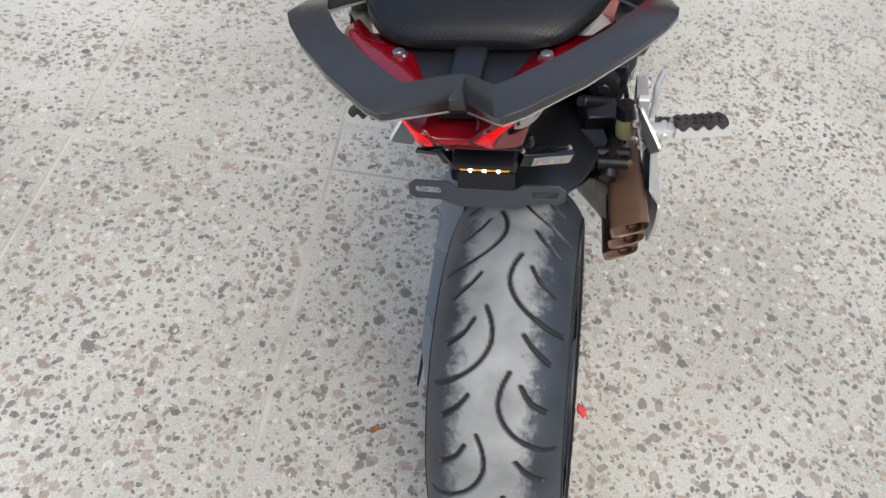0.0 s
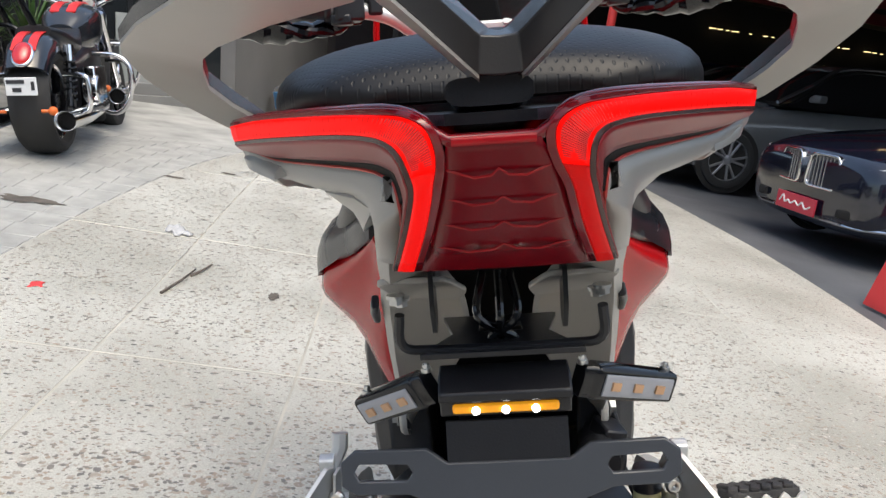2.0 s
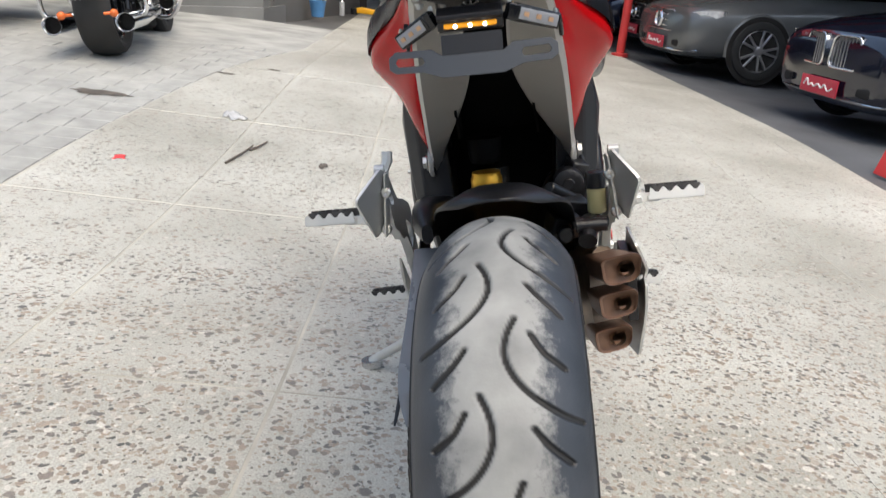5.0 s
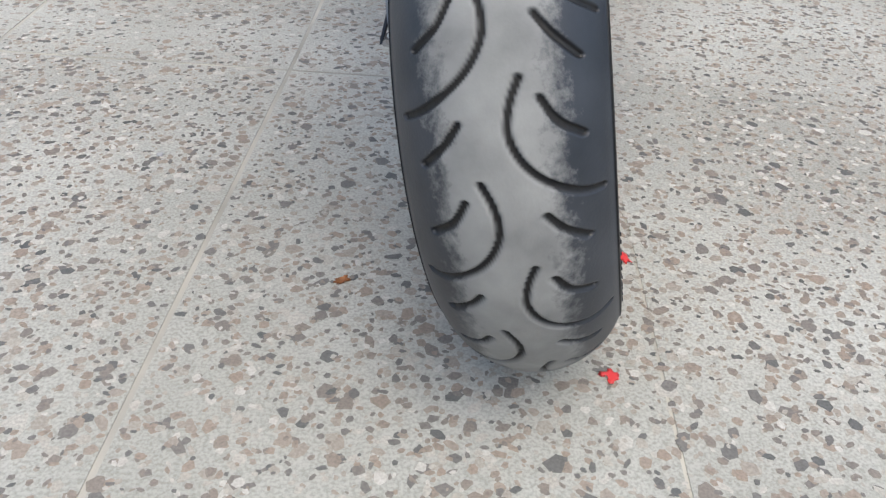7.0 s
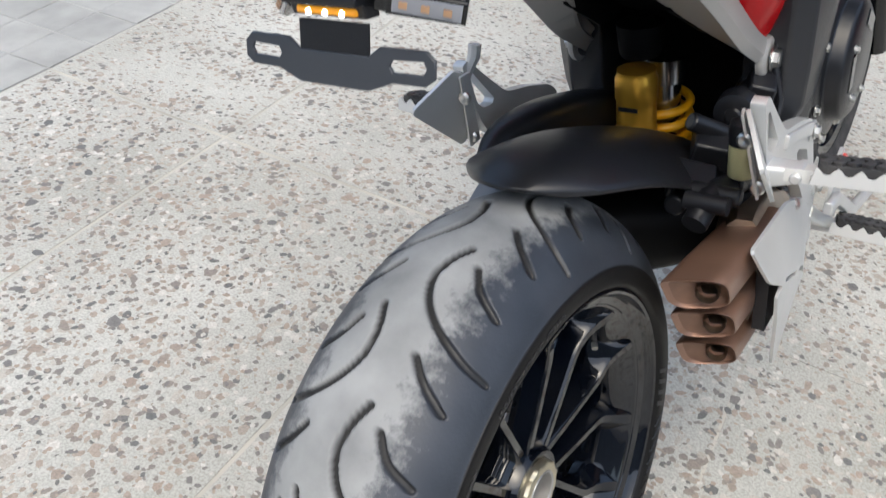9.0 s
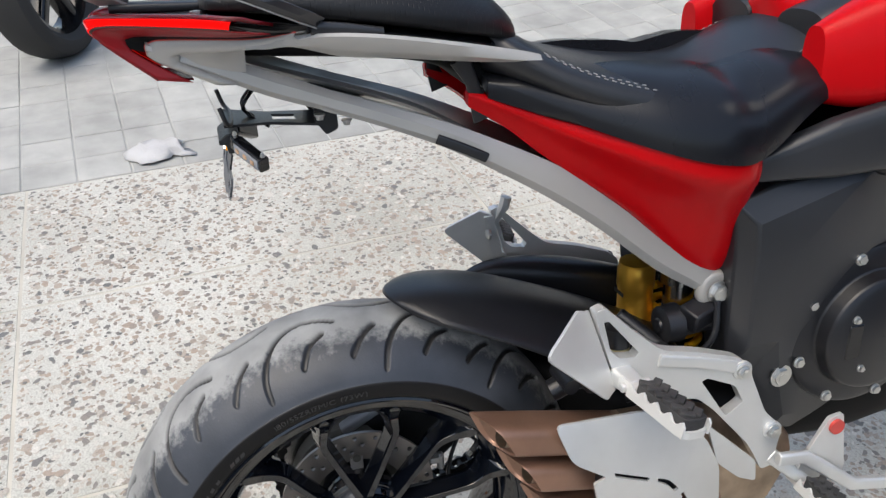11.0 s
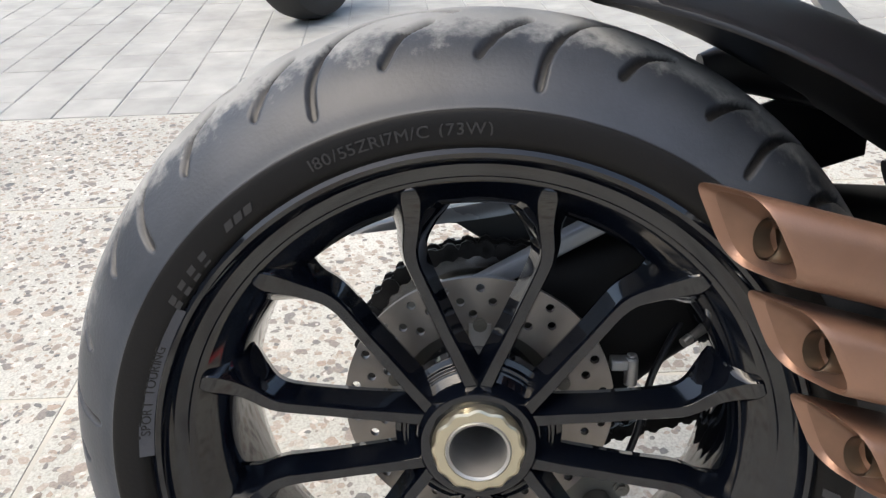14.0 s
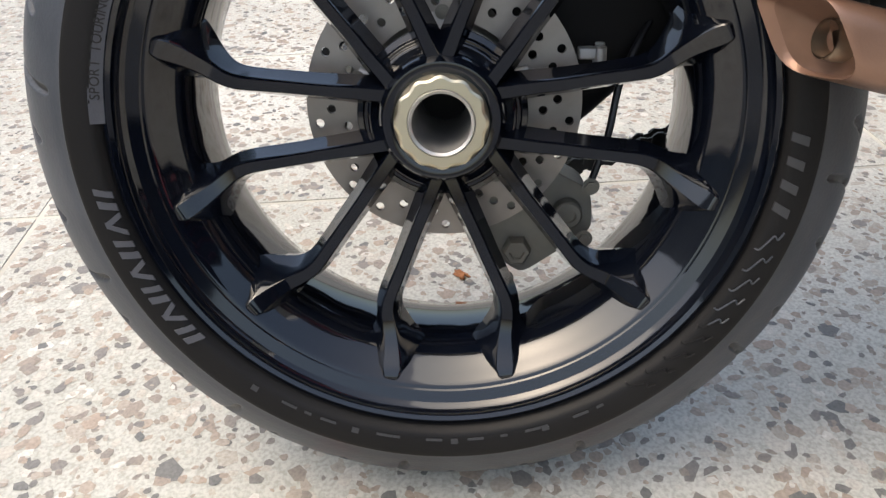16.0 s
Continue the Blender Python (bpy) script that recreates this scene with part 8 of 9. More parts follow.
# red fascia with white lettering too distant to read, red post, leaning board
fascia = prism("fascia", [(-1.3, 10.95), (2.98, 10.75), (3.02, 10.85), (-1.25, 11.10)], 2.14, 3.4, SIGN_RED, "red sign fascia over the garage entrance", "sign", kind="")
prism("fascia_side", [(3.02, 10.75), (3.05, 10.75), (3.6, 12.6), (3.57, 12.6)], 2.14, 3.4, SIGN_RED, "red return side of the sign fascia", "sign", parent=fascia)
for k, (x, w, h) in enumerate(((1.25, 0.16, 0.10), (1.48, 0.12, 0.16), (1.72, 0.20, 0.10), (1.98, 0.08, 0.18), (2.14, 0.16, 0.09), (2.38, 0.14, 0.09), (2.60, 0.12, 0.09))):
    bm = bmesh.new()
    tube(bm, spline([(x - w / 2, 10.80 - 0.047 * 0, 2.34), (x - w * 0.2, 10.79, 2.34 + h), (x, 10.79, 2.36), (x + w * 0.25, 10.79, 2.34 + h * 0.7), (x + w / 2, 10.79, 2.35)], 5), 0.016, 6)
    part("script_stroke", bm, SIGN_WHITE, fascia)
bm = bmesh.new()
tube(bm, [(2.80, 10.5, zg(2.8, 10.5)), (2.86, 10.5, 1.0), (2.93, 10.5, 2.20)], 0.055, 16)
revolve(bm, [(-0.02, 0.11), (0.02, 0.11), (0.03, 0.055)], 16, (2.80, 10.5, zg(2.8, 10.5) + 0.01), "z")
tagged(part("red_pole", bm, SIGN_RED), "round red steel pole at the edge of the terrazzo", "pole")
t = thing("sign_board_leaning", on_ground(2.98, 4.20, 0, 12), "tall red board with white lettering leaning at the forecourt edge", "sign")
bm = bmesh.new()
box(bm, (0.11, 0, 0.45), (0.03, 0.42, 0.92), pose(0, 0, 0, 0, 14))
bd = part("board", bm, SIGN_RED, t, bevel=0.004)
for k in range(4):
    bm = bmesh.new()
    box(bm, (0.035 + 0.05 * k, 0, 0.25 + 0.16 * k), (0.006, 0.10 + 0.04 * (k % 2), 0.05), pose(0, 0, 0, 20, 14))
    part("lettering", bm, SIGN_WHITE, t)

# bucket, spray can, yellow tool by the garage
BLUE_PL = mat("light blue plastic", (0.10, 0.28, 0.55), 0.4, vary=0.1)
x, y = -1.10, 10.0
t = thing("bucket", Matrix.Translation((x, y, zg(x, y))), "small blue plastic bucket on the garage floor", "bucket")
bm = bmesh.new()
revolve(bm, [(0.004, 0.001), (0.004, 0.075), (0.19, 0.10), (0.195, 0.108), (0.18, 0.104), (0.012, 0.07), (0.012, 0.001)], 24, (0, 0, 0), "z")
part("pail", bm, BLUE_PL, t)
bm = bmesh.new()
tube(bm, spline([(-0.10, 0, 0.185), (-0.08, 0.03, 0.24), (0, 0.04, 0.265), (0.08, 0.03, 0.24), (0.10, 0, 0.185)], 5), 0.004, 7)
part("handle", bm, STEEL, t)
x, y = -0.88, 10.8
t = thing("spray_can", Matrix.Translation((x, y, zg(x, y))), "white spray can with a silver dome", "can")
bm = bmesh.new()
revolve(bm, [(0, 0.001), (0, 0.034), (0.17, 0.034), (0.175, 0.032)], 20, (0, 0, 0), "z")
part("body", bm, LITTER_WHITE, t)
bm = bmesh.new()
revolve(bm, [(0.175, 0.032), (0.20, 0.018), (0.22, 0.018), (0.225, 0.001)], 20, (0, 0, 0), "z")
part("dome", bm, STEEL, t)
x, y = -0.60, 11.3
t = thing("power_tool", Matrix.Translation((x, y, zg(x, y))), "small yellow and black power tool on the floor", "tool")
bm = bmesh.new()
bar(bm, [(-0.14, 0, 0.07), (-0.05, 0, 0.075), (0.06, 0, 0.06), (0.18, 0.02, 0.05)], [0.06, 0.08, 0.07, 0.06], [0.07, 0.09, 0.08, 0.07], side=(0, 1, 0))
part("body", bm, YELLOW, t, bevel=0.006)
bm = bmesh.new()
tube(bm, [(0.18, 0.02, 0.05), (0.26, 0.03, 0.04)], 0.03, 12)
part("nozzle", bm, BLACK_PLASTIC, t)
bm = bmesh.new()
cyl(bm, (-0.16, 0, 0.02), (-0.16, 0, 0.10), 0.05, 20)
part("head", bm, BLACK_PLASTIC, t)


# unseen plain wall behind the path, added to darken and shape reflections
REFLECTION_GREY = mat("grey of the unseen reflection wall", (0.30, 0.295, 0.28), 0.8, vary=0.2, scale=0.5, bump=0.2, bump_scale=20)
prism("reflection_wall", [(-30, -17.0), (30, -17.0), (30, -16.7), (-30, -16.7)], -1.0, 8.5, REFLECTION_GREY, "unseen plain grey wall added to darken reflections", "wall")

# ---- cars ----
CAR_GLASS = mat("dark car glass", (0.008, 0.009, 0.010), 0.05, vary=0.1, coat=0.5)
CAR_TYRE = mat("car tyre", (0.02, 0.02, 0.02), 0.7, vary=0.2, bump=0.2)
ALLOY = mat("silver alloy rim", (0.40, 0.40, 0.42), 0.3, metal=0.8, vary=0.1)
# pale colour stands for lamp light; the glass itself emits none
LAMP_GLASS = mat("headlamp glass paled to look lit", (0.72, 0.74, 0.78), 0.10, metal=0.7, vary=0.3, scale=20, coat=1.0)
PLATE_RED = mat("red show plate", (0.62, 0.04, 0.07), 0.4, vary=0.05)


def wheel_at(parent, x, y, r=0.325, side=1):
    bm = bmesh.new()
    revolve(bm, [(-0.10, 0.23), (-0.11, 0.27), (-0.10, 0.31), (-0.06, r), (0.06, r), (0.10, 0.31), (0.11, 0.27), (0.10, 0.23)], 40, (0, 0, 0), "y")
    w = part("wheel", bm, CAR_TYRE, parent, "black tyre")
    w.location = (x, y, r)
    bm = bmesh.new()
    revolve(bm, [(side * 0.095, 0.235), (side * 0.10, 0.225), (side * 0.06, 0.215), (side * 0.0, 0.21), (-side * 0.09, 0.22)], 40, (0, 0, 0), "y")
    revolve(bm, [(side * 0.095, 0.001), (side * 0.095, 0.03), (side * 0.085, 0.055), (side * 0.04, 0.06)], 24, (0, 0, 0), "y")
    for k in range(10):
        a = 2 * math.pi * (k // 2) / 5 + (0.16 if k % 2 else -0.16)
        b = 2 * math.pi * (k // 2) / 5 + (0.22 if k % 2 else -0.22)
        bar(bm, [(0.05 * math.cos(a), side * 0.085, 0.05 * math.sin(a)), (0.222 * math.cos(b), side * 0.092, 0.222 * math.sin(b))], 0.03, 0.026, 4, 8, (0, 1, 0))
    part("rim", bm, ALLOY, w, "silver alloy rim")
    # black disc behind the spokes, shade put in as colour
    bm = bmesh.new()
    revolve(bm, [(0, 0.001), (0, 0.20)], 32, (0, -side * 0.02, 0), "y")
    part("well", bm, SOOT_SHADE, w)
    return w


def sedan(name, m, paint, label, grille="bars"):
    """Saloon with its nose at local x = 0 looking along -x; left flank at -y."""
    t = thing(name, m, label, "car", "parked cars")
    rows = [  # x, half width, deck z, waist z, sill z
        (0.00, 0.66, 0.66, 0.52, 0.24), (0.06, 0.76, 0.74, 0.54, 0.19), (0.20, 0.84, 0.80, 0.57, 0.17), (0.45, 0.89, 0.86, 0.60, 0.17), (0.90, 0.92, 0.93, 0.62, 0.18), (1.50, 0.93, 1.00, 0.64, 0.18), (2.2, 0.93, 1.02, 0.65, 0.18), (3.2, 0.93, 1.04, 0.66, 0.18),
        (4.0, 0.92, 1.06, 0.68, 0.19), (4.5, 0.88, 1.05, 0.70, 0.22), (4.80, 0.80, 0.98, 0.68, 0.26), (4.86, 0.70, 0.88, 0.62, 0.32)]
    bm = bmesh.new()
    rings = []
    for x, w, top, mid, bot in smooth_rows(rows, 4):
        ring = []
        for k in range(32):
            a = 2 * math.pi * (k + 0.5) / 32
            c, d = math.cos(a), math.sin(a)
            p = 3.2 if d > 0 else 5
            h = top - mid if d > 0 else mid - bot
            z = mid + math.copysign(abs(d) ** (2 / p), d) * h
            y = math.copysign(abs(c) ** (2 / p), c) * w
            ring.append(Vector((x, y, z)))
        rings.append(ring)
    loft(bm, rings)
    part("body", bm, paint, t, angle=40)
    for ax in (0.80, 3.70):
        for s in (-1, 1):
            wheel_at(t, ax, s * 0.848, 0.325, s)
            # flat black disc on the flank paints the shaded wheel opening
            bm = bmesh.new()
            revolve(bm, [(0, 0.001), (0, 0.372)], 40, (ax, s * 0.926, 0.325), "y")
            part("wheel_well", bm, SOOT_SHADE, t)
            bm = bmesh.new()
            tube(bm, [(ax + 0.375 * math.cos(a), s * 0.905, 0.32 + 0.375 * math.sin(a)) for a in [math.pi * k / 18 * 1.14 - 0.22 for k in range(19)]], 0.022, 8)
            part("wheel_arch", bm, paint, t)
    cab = [(1.35, 0.70, 1.00, 1.02), (1.75, 0.72, 1.26, 1.02), (2.15, 0.68, 1.42, 1.02), (2.7, 0.66, 1.46, 1.02), (3.3, 0.65, 1.43, 1.02), (3.8, 0.66, 1.30, 1.03), (4.25, 0.68, 1.08, 1.03)]
    bm = bmesh.new()
    rings = []
    for x, w, top, base in smooth_rows(cab, 4):
        rings.append([Vector((x, y * w, z)) for y, z in ((-1.18, base - 0.06), (-1.12, base), (-0.98, base + (top - base) * 0.75), (-0.86, top), (-0.4, top + 0.015), (0.4, top + 0.015), (0.86, top), (0.98, base + (top - base) * 0.75), (1.12, base), (1.18, base - 0.06))])
    loft(bm, rings)
    part("cabin_glass", bm, CAR_GLASS, t, "dark windows", angle=50)
    bm = bmesh.new()
    loft(bm, [[Vector((x, y * w, z + top - 1.44)) for y, z in ((-0.90, 1.43), (-0.6, 1.462), (0, 1.468), (0.6, 1.462), (0.90, 1.43), (0.6, 1.445), (0, 1.45), (-0.6, 1.445))] for x, w, top in ((2.05, 0.68, 1.40), (2.4, 0.66, 1.455), (2.9, 0.65, 1.46), (3.4, 0.65, 1.43))])
    part("roof", bm, paint, t)
    for s in (-1, 1):
        bm = bmesh.new()
        tube(bm, spline([(1.30, s * 0.86, 1.00), (1.75, s * 0.78, 1.24), (2.15, s * 0.64, 1.43), (2.7, s * 0.60, 1.475), (3.3, s * 0.60, 1.445), (3.9, s * 0.66, 1.28), (4.3, s * 0.78, 1.08)], 5), 0.022, 8)
        part("roof_rail", bm, CHROME if grille == "star" else paint, t)
        bm = bmesh.new()
        bar(bm, [(1.66, s * 0.90, 1.06), (1.68, s * 1.00, 1.08), (1.70, s * 1.08, 1.08)], [0.06, 0.10, 0.08], [0.05, 0.14, 0.12], side=(0, 0, 1))
        part("mirror", bm, paint, t, bevel=0.01)
        bm = bmesh.new()
        loft(bm, [[Vector((x, s * y, z + dz)) for dz in (-h, -h * 0.3, h)] + [Vector((x + 0.05, s * (y - 0.03), z + dz)) for dz in (h, -h * 0.3, -h)] for x, y, z, h in ((0.000, 0.47, 0.575, 0.045), (0.034, 0.63, 0.600, 0.066), (0.122, 0.785, 0.632, 0.068), (0.340, 0.893, 0.690, 0.026))])
        part("headlight", bm, LAMP_GLASS, t, "headlight paled to look lit")
        bm = bmesh.new()
        bar(bm, [(0.005, s * 0.46, 0.33), (0.035, s * 0.62, 0.33), (0.125, s * 0.76, 0.345)], 0.06, [0.06, 0.10, 0.05], side=(1, 0, 0))
        part("lower_intake", bm, SOOT_SHADE, t)
        bm = bmesh.new()
        tube(bm, [(-0.012, s * 0.30, 0.255), (0.000, s * 0.50, 0.255), (0.045, s * 0.66, 0.258), (0.150, s * 0.80, 0.275)], 0.013, 8)
        part("bumper_trim", bm, CHROME, t)
    if grille == "kidney":
        for s in (-1, 1):
            bm = bmesh.new()
            loop = soft([(s * 0.03, 0.46), (s * 0.36, 0.46), (s * 0.40, 0.58), (s * 0.34, 0.72), (s * 0.05, 0.72)], 0.25)
            c = (s * 0.21, 0.59)
            plate(bm, loop, 0.04, lambda u, v, w: Vector((-0.015 + 0.30 * u * u + w, u, v)), [[(c[0] + (a - c[0]) * 0.88, c[1] + (b - c[1]) * 0.86) for a, b in loop]])
            gr = part("grille", bm, CHROME, t, "chrome kidney grille", bevel=0.006)
            for k in range(9):
                bm = bmesh.new()
                yy = s * (0.065 + 0.036 * k)
                box(bm, (0.0 + 0.30 * yy * yy, yy, 0.59), (0.03, 0.012, 0.23))
                part("slat", bm, ALLOY, gr)
            bm = bmesh.new()
            box(bm, (0.045, s * 0.21, 0.59), (0.02, 0.32, 0.24))
            part("grille_back", bm, SOOT_SHADE, gr)
    else:
        bm = bmesh.new()
        loop = soft([(-0.36, 0.44), (0.36, 0.44), (0.42, 0.60), (0.34, 0.69), (-0.34, 0.69), (-0.42, 0.60)], 0.2)
        plate(bm, loop, 0.04, lambda u, v, w: Vector((-0.012 + 0.28 * u * u + w, u, v)), [[(a * 0.93, 0.565 + (b - 0.565) * 0.86) for a, b in loop]])
        gr = part("grille", bm, CHROME, t, "chrome framed grille", bevel=0.006)
        for z in (0.50, 0.565, 0.63):
            bm = bmesh.new()
            tube(bm, [(0.10 * 0 + 0.30 * y * y, y, z) for y in (-0.36, -0.18, 0, 0.18, 0.36)], 0.014, 8)
            part("slat", bm, CHROME, gr)
        bm = bmesh.new()
        revolve(bm, [(-0.02, 0.085), (0.0, 0.10), (0.02, 0.085), (0.0, 0.075)], 24, (-0.02, 0, 0.565), "x", closed=True)
        for k in range(3):
            a = math.pi / 2 + 2 * math.pi * k / 3
            bar(bm, [(-0.02, 0, 0.565), (-0.02, 0.08 * math.cos(a), 0.565 + 0.08 * math.sin(a))], 0.012, 0.018)
        part("emblem", bm, CHROME, gr)
        bm = bmesh.new()
        box(bm, (0.05, 0, 0.565), (0.02, 0.70, 0.22))
        part("grille_back", bm, SOOT_SHADE, gr)
    bm = bmesh.new()
    box(bm, (-0.035, 0, 0.315), (0.015, 0.50, 0.13))
    pl = part("show_plate", bm, PLATE_RED, t, "red show plate with white script", bevel=0.004)
    bm = bmesh.new()
    tube(bm, spline([(-0.045, 0.20, 0.302), (-0.045, 0.16, 0.352), (-0.045, 0.13, 0.302), (-0.045, 0.09, 0.322), (-0.045, 0.05, 0.302), (-0.045, 0.0, 0.327), (-0.045, -0.05, 0.302), (-0.045, -0.09, 0.332), (-0.045, -0.14, 0.292), (-0.045, -0.20, 0.317)], 4), 0.007, 6)
    part("script", bm, SIGN_WHITE, pl)
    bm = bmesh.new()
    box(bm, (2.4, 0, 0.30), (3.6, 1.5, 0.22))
    part("underbody", bm, SOOT_SHADE, t)
    return t


CAR_SILVER = mat("dark silver metallic car paint", (0.155, 0.16, 0.163), 0.26, metal=0.4, vary=0.02, rough_vary=0.01, coat=0.3)
CAR_BLACK = mat("black car paint", (0.008, 0.008, 0.010), 0.15, vary=0.1, coat=1.0)
CAR_NAVY = mat("very dark blue car paint", (0.007, 0.009, 0.020), 0.15, vary=0.1, coat=1.0)
CAR_BLUE = mat("deep blue car paint", (0.008, 0.02, 0.075), 0.2, metal=0.3, vary=0.1, coat=1.0)


def park(x, y, turn):
    e = 1.0
    m = Matrix.Translation((x, y, zg(x, y))) @ pose(0, 0, 0, 0, 0.35 * math.degrees(math.atan(-(zg(x + e, y) - zg(x, y)) / e)), 0) @ pose(0, 0, 0, 0, 0, turn)
    return m


sedan("silver_car", park(3.00, 9.57, 6), CAR_SILVER, "dark silver saloon car with a chrome grille parked in the hall", "star")
sedan("navy_car", park(3.32, 6.02, 5), CAR_NAVY, "very dark blue saloon car with a chrome twin grille", "kidney")
sedan("black_car", park(3.30, 11.95, 6), CAR_BLACK, "black saloon car parked beyond the silver one", "star")
sedan("blue_car", park(3.1, 14.25, 6), CAR_BLUE, "deep blue saloon car at the back of the hall", "bars")

# ---- two parked cruisers ----
CRUISER_PAINT = mat("blue-black cruiser paint", (0.012, 0.015, 0.021), 0.18, vary=0.15, coat=0.9, dirt=(0.16, 0.15, 0.14), dirt_amount=0.15)
BLUE_TANK = mat("deep blue tank paint", (0.010, 0.020, 0.060), 0.2, vary=0.15, coat=0.9)
MAROON = mat("dark maroon touring paint", (0.0225, 0.0050, 0.0060), 0.18, vary=0.15, coat=0.9)
STRIPE = mat("bright red stripe", (0.68, 0.03, 0.03), 0.3, vary=0.05)
PLATE_WHITE = mat("white number plate", (0.72, 0.73, 0.74), 0.5, vary=0.05)
INDICATOR = mat("orange indicator lens", (0.70, 0.15, 0.03), 0.25, vary=0.1)
INK = mat("dark plate ink", (0.03, 0.03, 0.035), 0.6)
GAUGE = mat("pale gauge face", (0.45, 0.47, 0.46), 0.3, vary=0.2, scale=40)


def cycle_wheel(parent, c, r, w, label):
    bm = bmesh.new()
    h = w / 2
    revolve(bm, [(h * 0.62, r * 0.70), (h * 0.98, r * 0.80), (h, r * 0.88), (h * 0.80, r * 0.96), (h * 0.4, r * 0.995), (0, r), (-h * 0.4, r * 0.995), (-h * 0.80, r * 0.96), (-h, r * 0.88), (-h * 0.98, r * 0.80), (-h * 0.62, r * 0.70)], 56, c)
    t = part("wheel", bm, CAR_TYRE, parent, label)
    bm = bmesh.new()
    revolve(bm, [(h * 0.66, r * 0.71), (h * 0.6, r * 0.66), (0, r * 0.62), (-h * 0.6, r * 0.66), (-h * 0.66, r * 0.71)], 48, c)
    revolve(bm, [(h * 0.7, 0.001), (h * 0.7, r * 0.16), (-h * 0.7, r * 0.16), (-h * 0.7, 0.001)], 24, c)
    for k in range(5):
        a = 2 * math.pi * k / 5 + 0.2
        bar(bm, [(c[0], c[1] + r * 0.12 * math.cos(a), c[2] + r * 0.12 * math.sin(a)), (c[0], c[1] + r * 0.66 * math.cos(a), c[2] + r * 0.66 * math.sin(a))], h * 0.9, 0.05)
    part("rim", bm, BLACK_GLOSS, t)
    return t


def power_cruiser(m, paint, label, striped=True):
    """Low cruiser seen from behind: fat rear tyre, striped fender and tank, chrome bars."""
    t = thing("cruiser_motorcycle", m, label, "motorcycle", "cruisers")
    cycle_wheel(t, (0, 0, 0.33), 0.33, 0.24, "wide worn rear tyre")
    cycle_wheel(t, (0.03, 1.70, 0.33), 0.33, 0.13, "front tyre")
    bm = bmesh.new()
    rings = []
    for k in range(15):
        a = radians(30 + 115 * k / 14)
        w = 0.135 - 0.02 * abs(k - 6) / 8
        rings.append([Vector((x * w, -(0.375 + r) * math.cos(a), 0.36 + (0.375 + r) * math.sin(a))) for x, r in ((-1, -0.09), (-0.97, -0.03), (-0.7, 0.012), (0, 0.028), (0.7, 0.012), (0.97, -0.03), (1, -0.09), (0.9, -0.09), (0.6, -0.01), (0, 0.005), (-0.6, -0.01), (-0.9, -0.09))])
    loft(bm, rings)
    fender = part("rear_fender", bm, paint, t, "rounded dark rear fender", angle=60)
    for s in (-1, 1) if striped else ():
        bm = bmesh.new()
        rings = []
        for k in range(12):
            a = radians(47 + 68 * k / 11)
            rings.append([Vector((s * 0.045 + x, -(0.402 + r) * math.cos(a), 0.36 + (0.402 + r) * math.sin(a))) for x, r in ((-0.026, -0.004), (0.026, -0.004), (0.026, 0.003), (-0.026, 0.003))])
        loft(bm, rings)
        part("stripe", bm, STRIPE, fender, "red stripe")
    bm = bmesh.new()
    bmesh.ops.create_uvsphere(bm, u_segments=24, v_segments=12, radius=1, matrix=Matrix.Translation((0, -0.300, 0.635)) @ pose(0, 0, 0, -42) @ Matrix.Diagonal((0.055, 0.03, 0.085, 1)))
    tl = part("tail_light", bm, LENS_RED, fender, "pointed oval red tail light")
    bm = bmesh.new()
    bmesh.ops.create_uvsphere(bm, u_segments=24, v_segments=12, radius=1, matrix=Matrix.Translation((0, -0.292, 0.628)) @ pose(0, 0, 0, -42) @ Matrix.Diagonal((0.066, 0.02, 0.097, 1)))
    part("bezel", bm, CHROME, fender)
    bm = bmesh.new()
    box(bm, (0, -0.385, 0.445), (0.175, 0.006, 0.105))
    pl = part("number_plate", bm, PLATE_WHITE, t, "white number plate with dark bars", bevel=0.004)
    for x, z, w, h in ((-0.03, 0.472, 0.10, 0.022), (-0.025, 0.425, 0.05, 0.024), (0.065, 0.448, 0.018, 0.05)):
        bm = bmesh.new()
        box(bm, (x, -0.390, z), (w, 0.004, h))
        part("bar", bm, INK, pl)
    for s in (-1, 1):
        bm = bmesh.new()
        cyl(bm, (s * 0.10, -0.40, 0.30), (s * 0.16, -0.39, 0.30), 0.010)
        bmesh.ops.create_uvsphere(bm, u_segments=16, v_segments=10, radius=0.027, matrix=Matrix.Translation((s * 0.165, -0.40, 0.30)))
        part("indicator", bm, INDICATOR, t, "round orange indicator")
        bm = bmesh.new()
        z0 = 0.24
        x0 = s * 0.23
        tube(bm, [(x0, -0.42, z0), (x0, 0.05, z0), (s * 0.22, 0.55, z0 + 0.02), (s * 0.18, 0.85, z0 + 0.05)], [0.062, 0.060, 0.05, 0.03], 24, caps=False)
        tube(bm, [(s * 0.22, 0.2, z0), (x0, -0.405, z0), (x0, -0.42, z0)], [0.05, 0.052, 0.062], 24, caps=False)
        ex = part("exhaust", bm, CHROME, t, "chrome exhaust pipe")
        bm = bmesh.new()
        revolve(bm, [(0, 0.001), (0, 0.052)], 20, (x0, -0.30, z0), "y")
        part("bore", bm, SOOT_SHADE, ex)
        bm = bmesh.new()
        sx = s * 0.17
        tube(bm, spline([(sx, -0.10, 0.50), (s * 0.30, -0.20, 0.50), (s * 0.335, -0.22, 0.46), (s * 0.335, -0.22, 0.33), (s * 0.30, -0.18, 0.28), (sx, 0.05, 0.28)], 6), 0.016, 12)
        part("rear_crash_bar", bm, CHROME, t, "chrome crash bar")
        bm = bmesh.new()
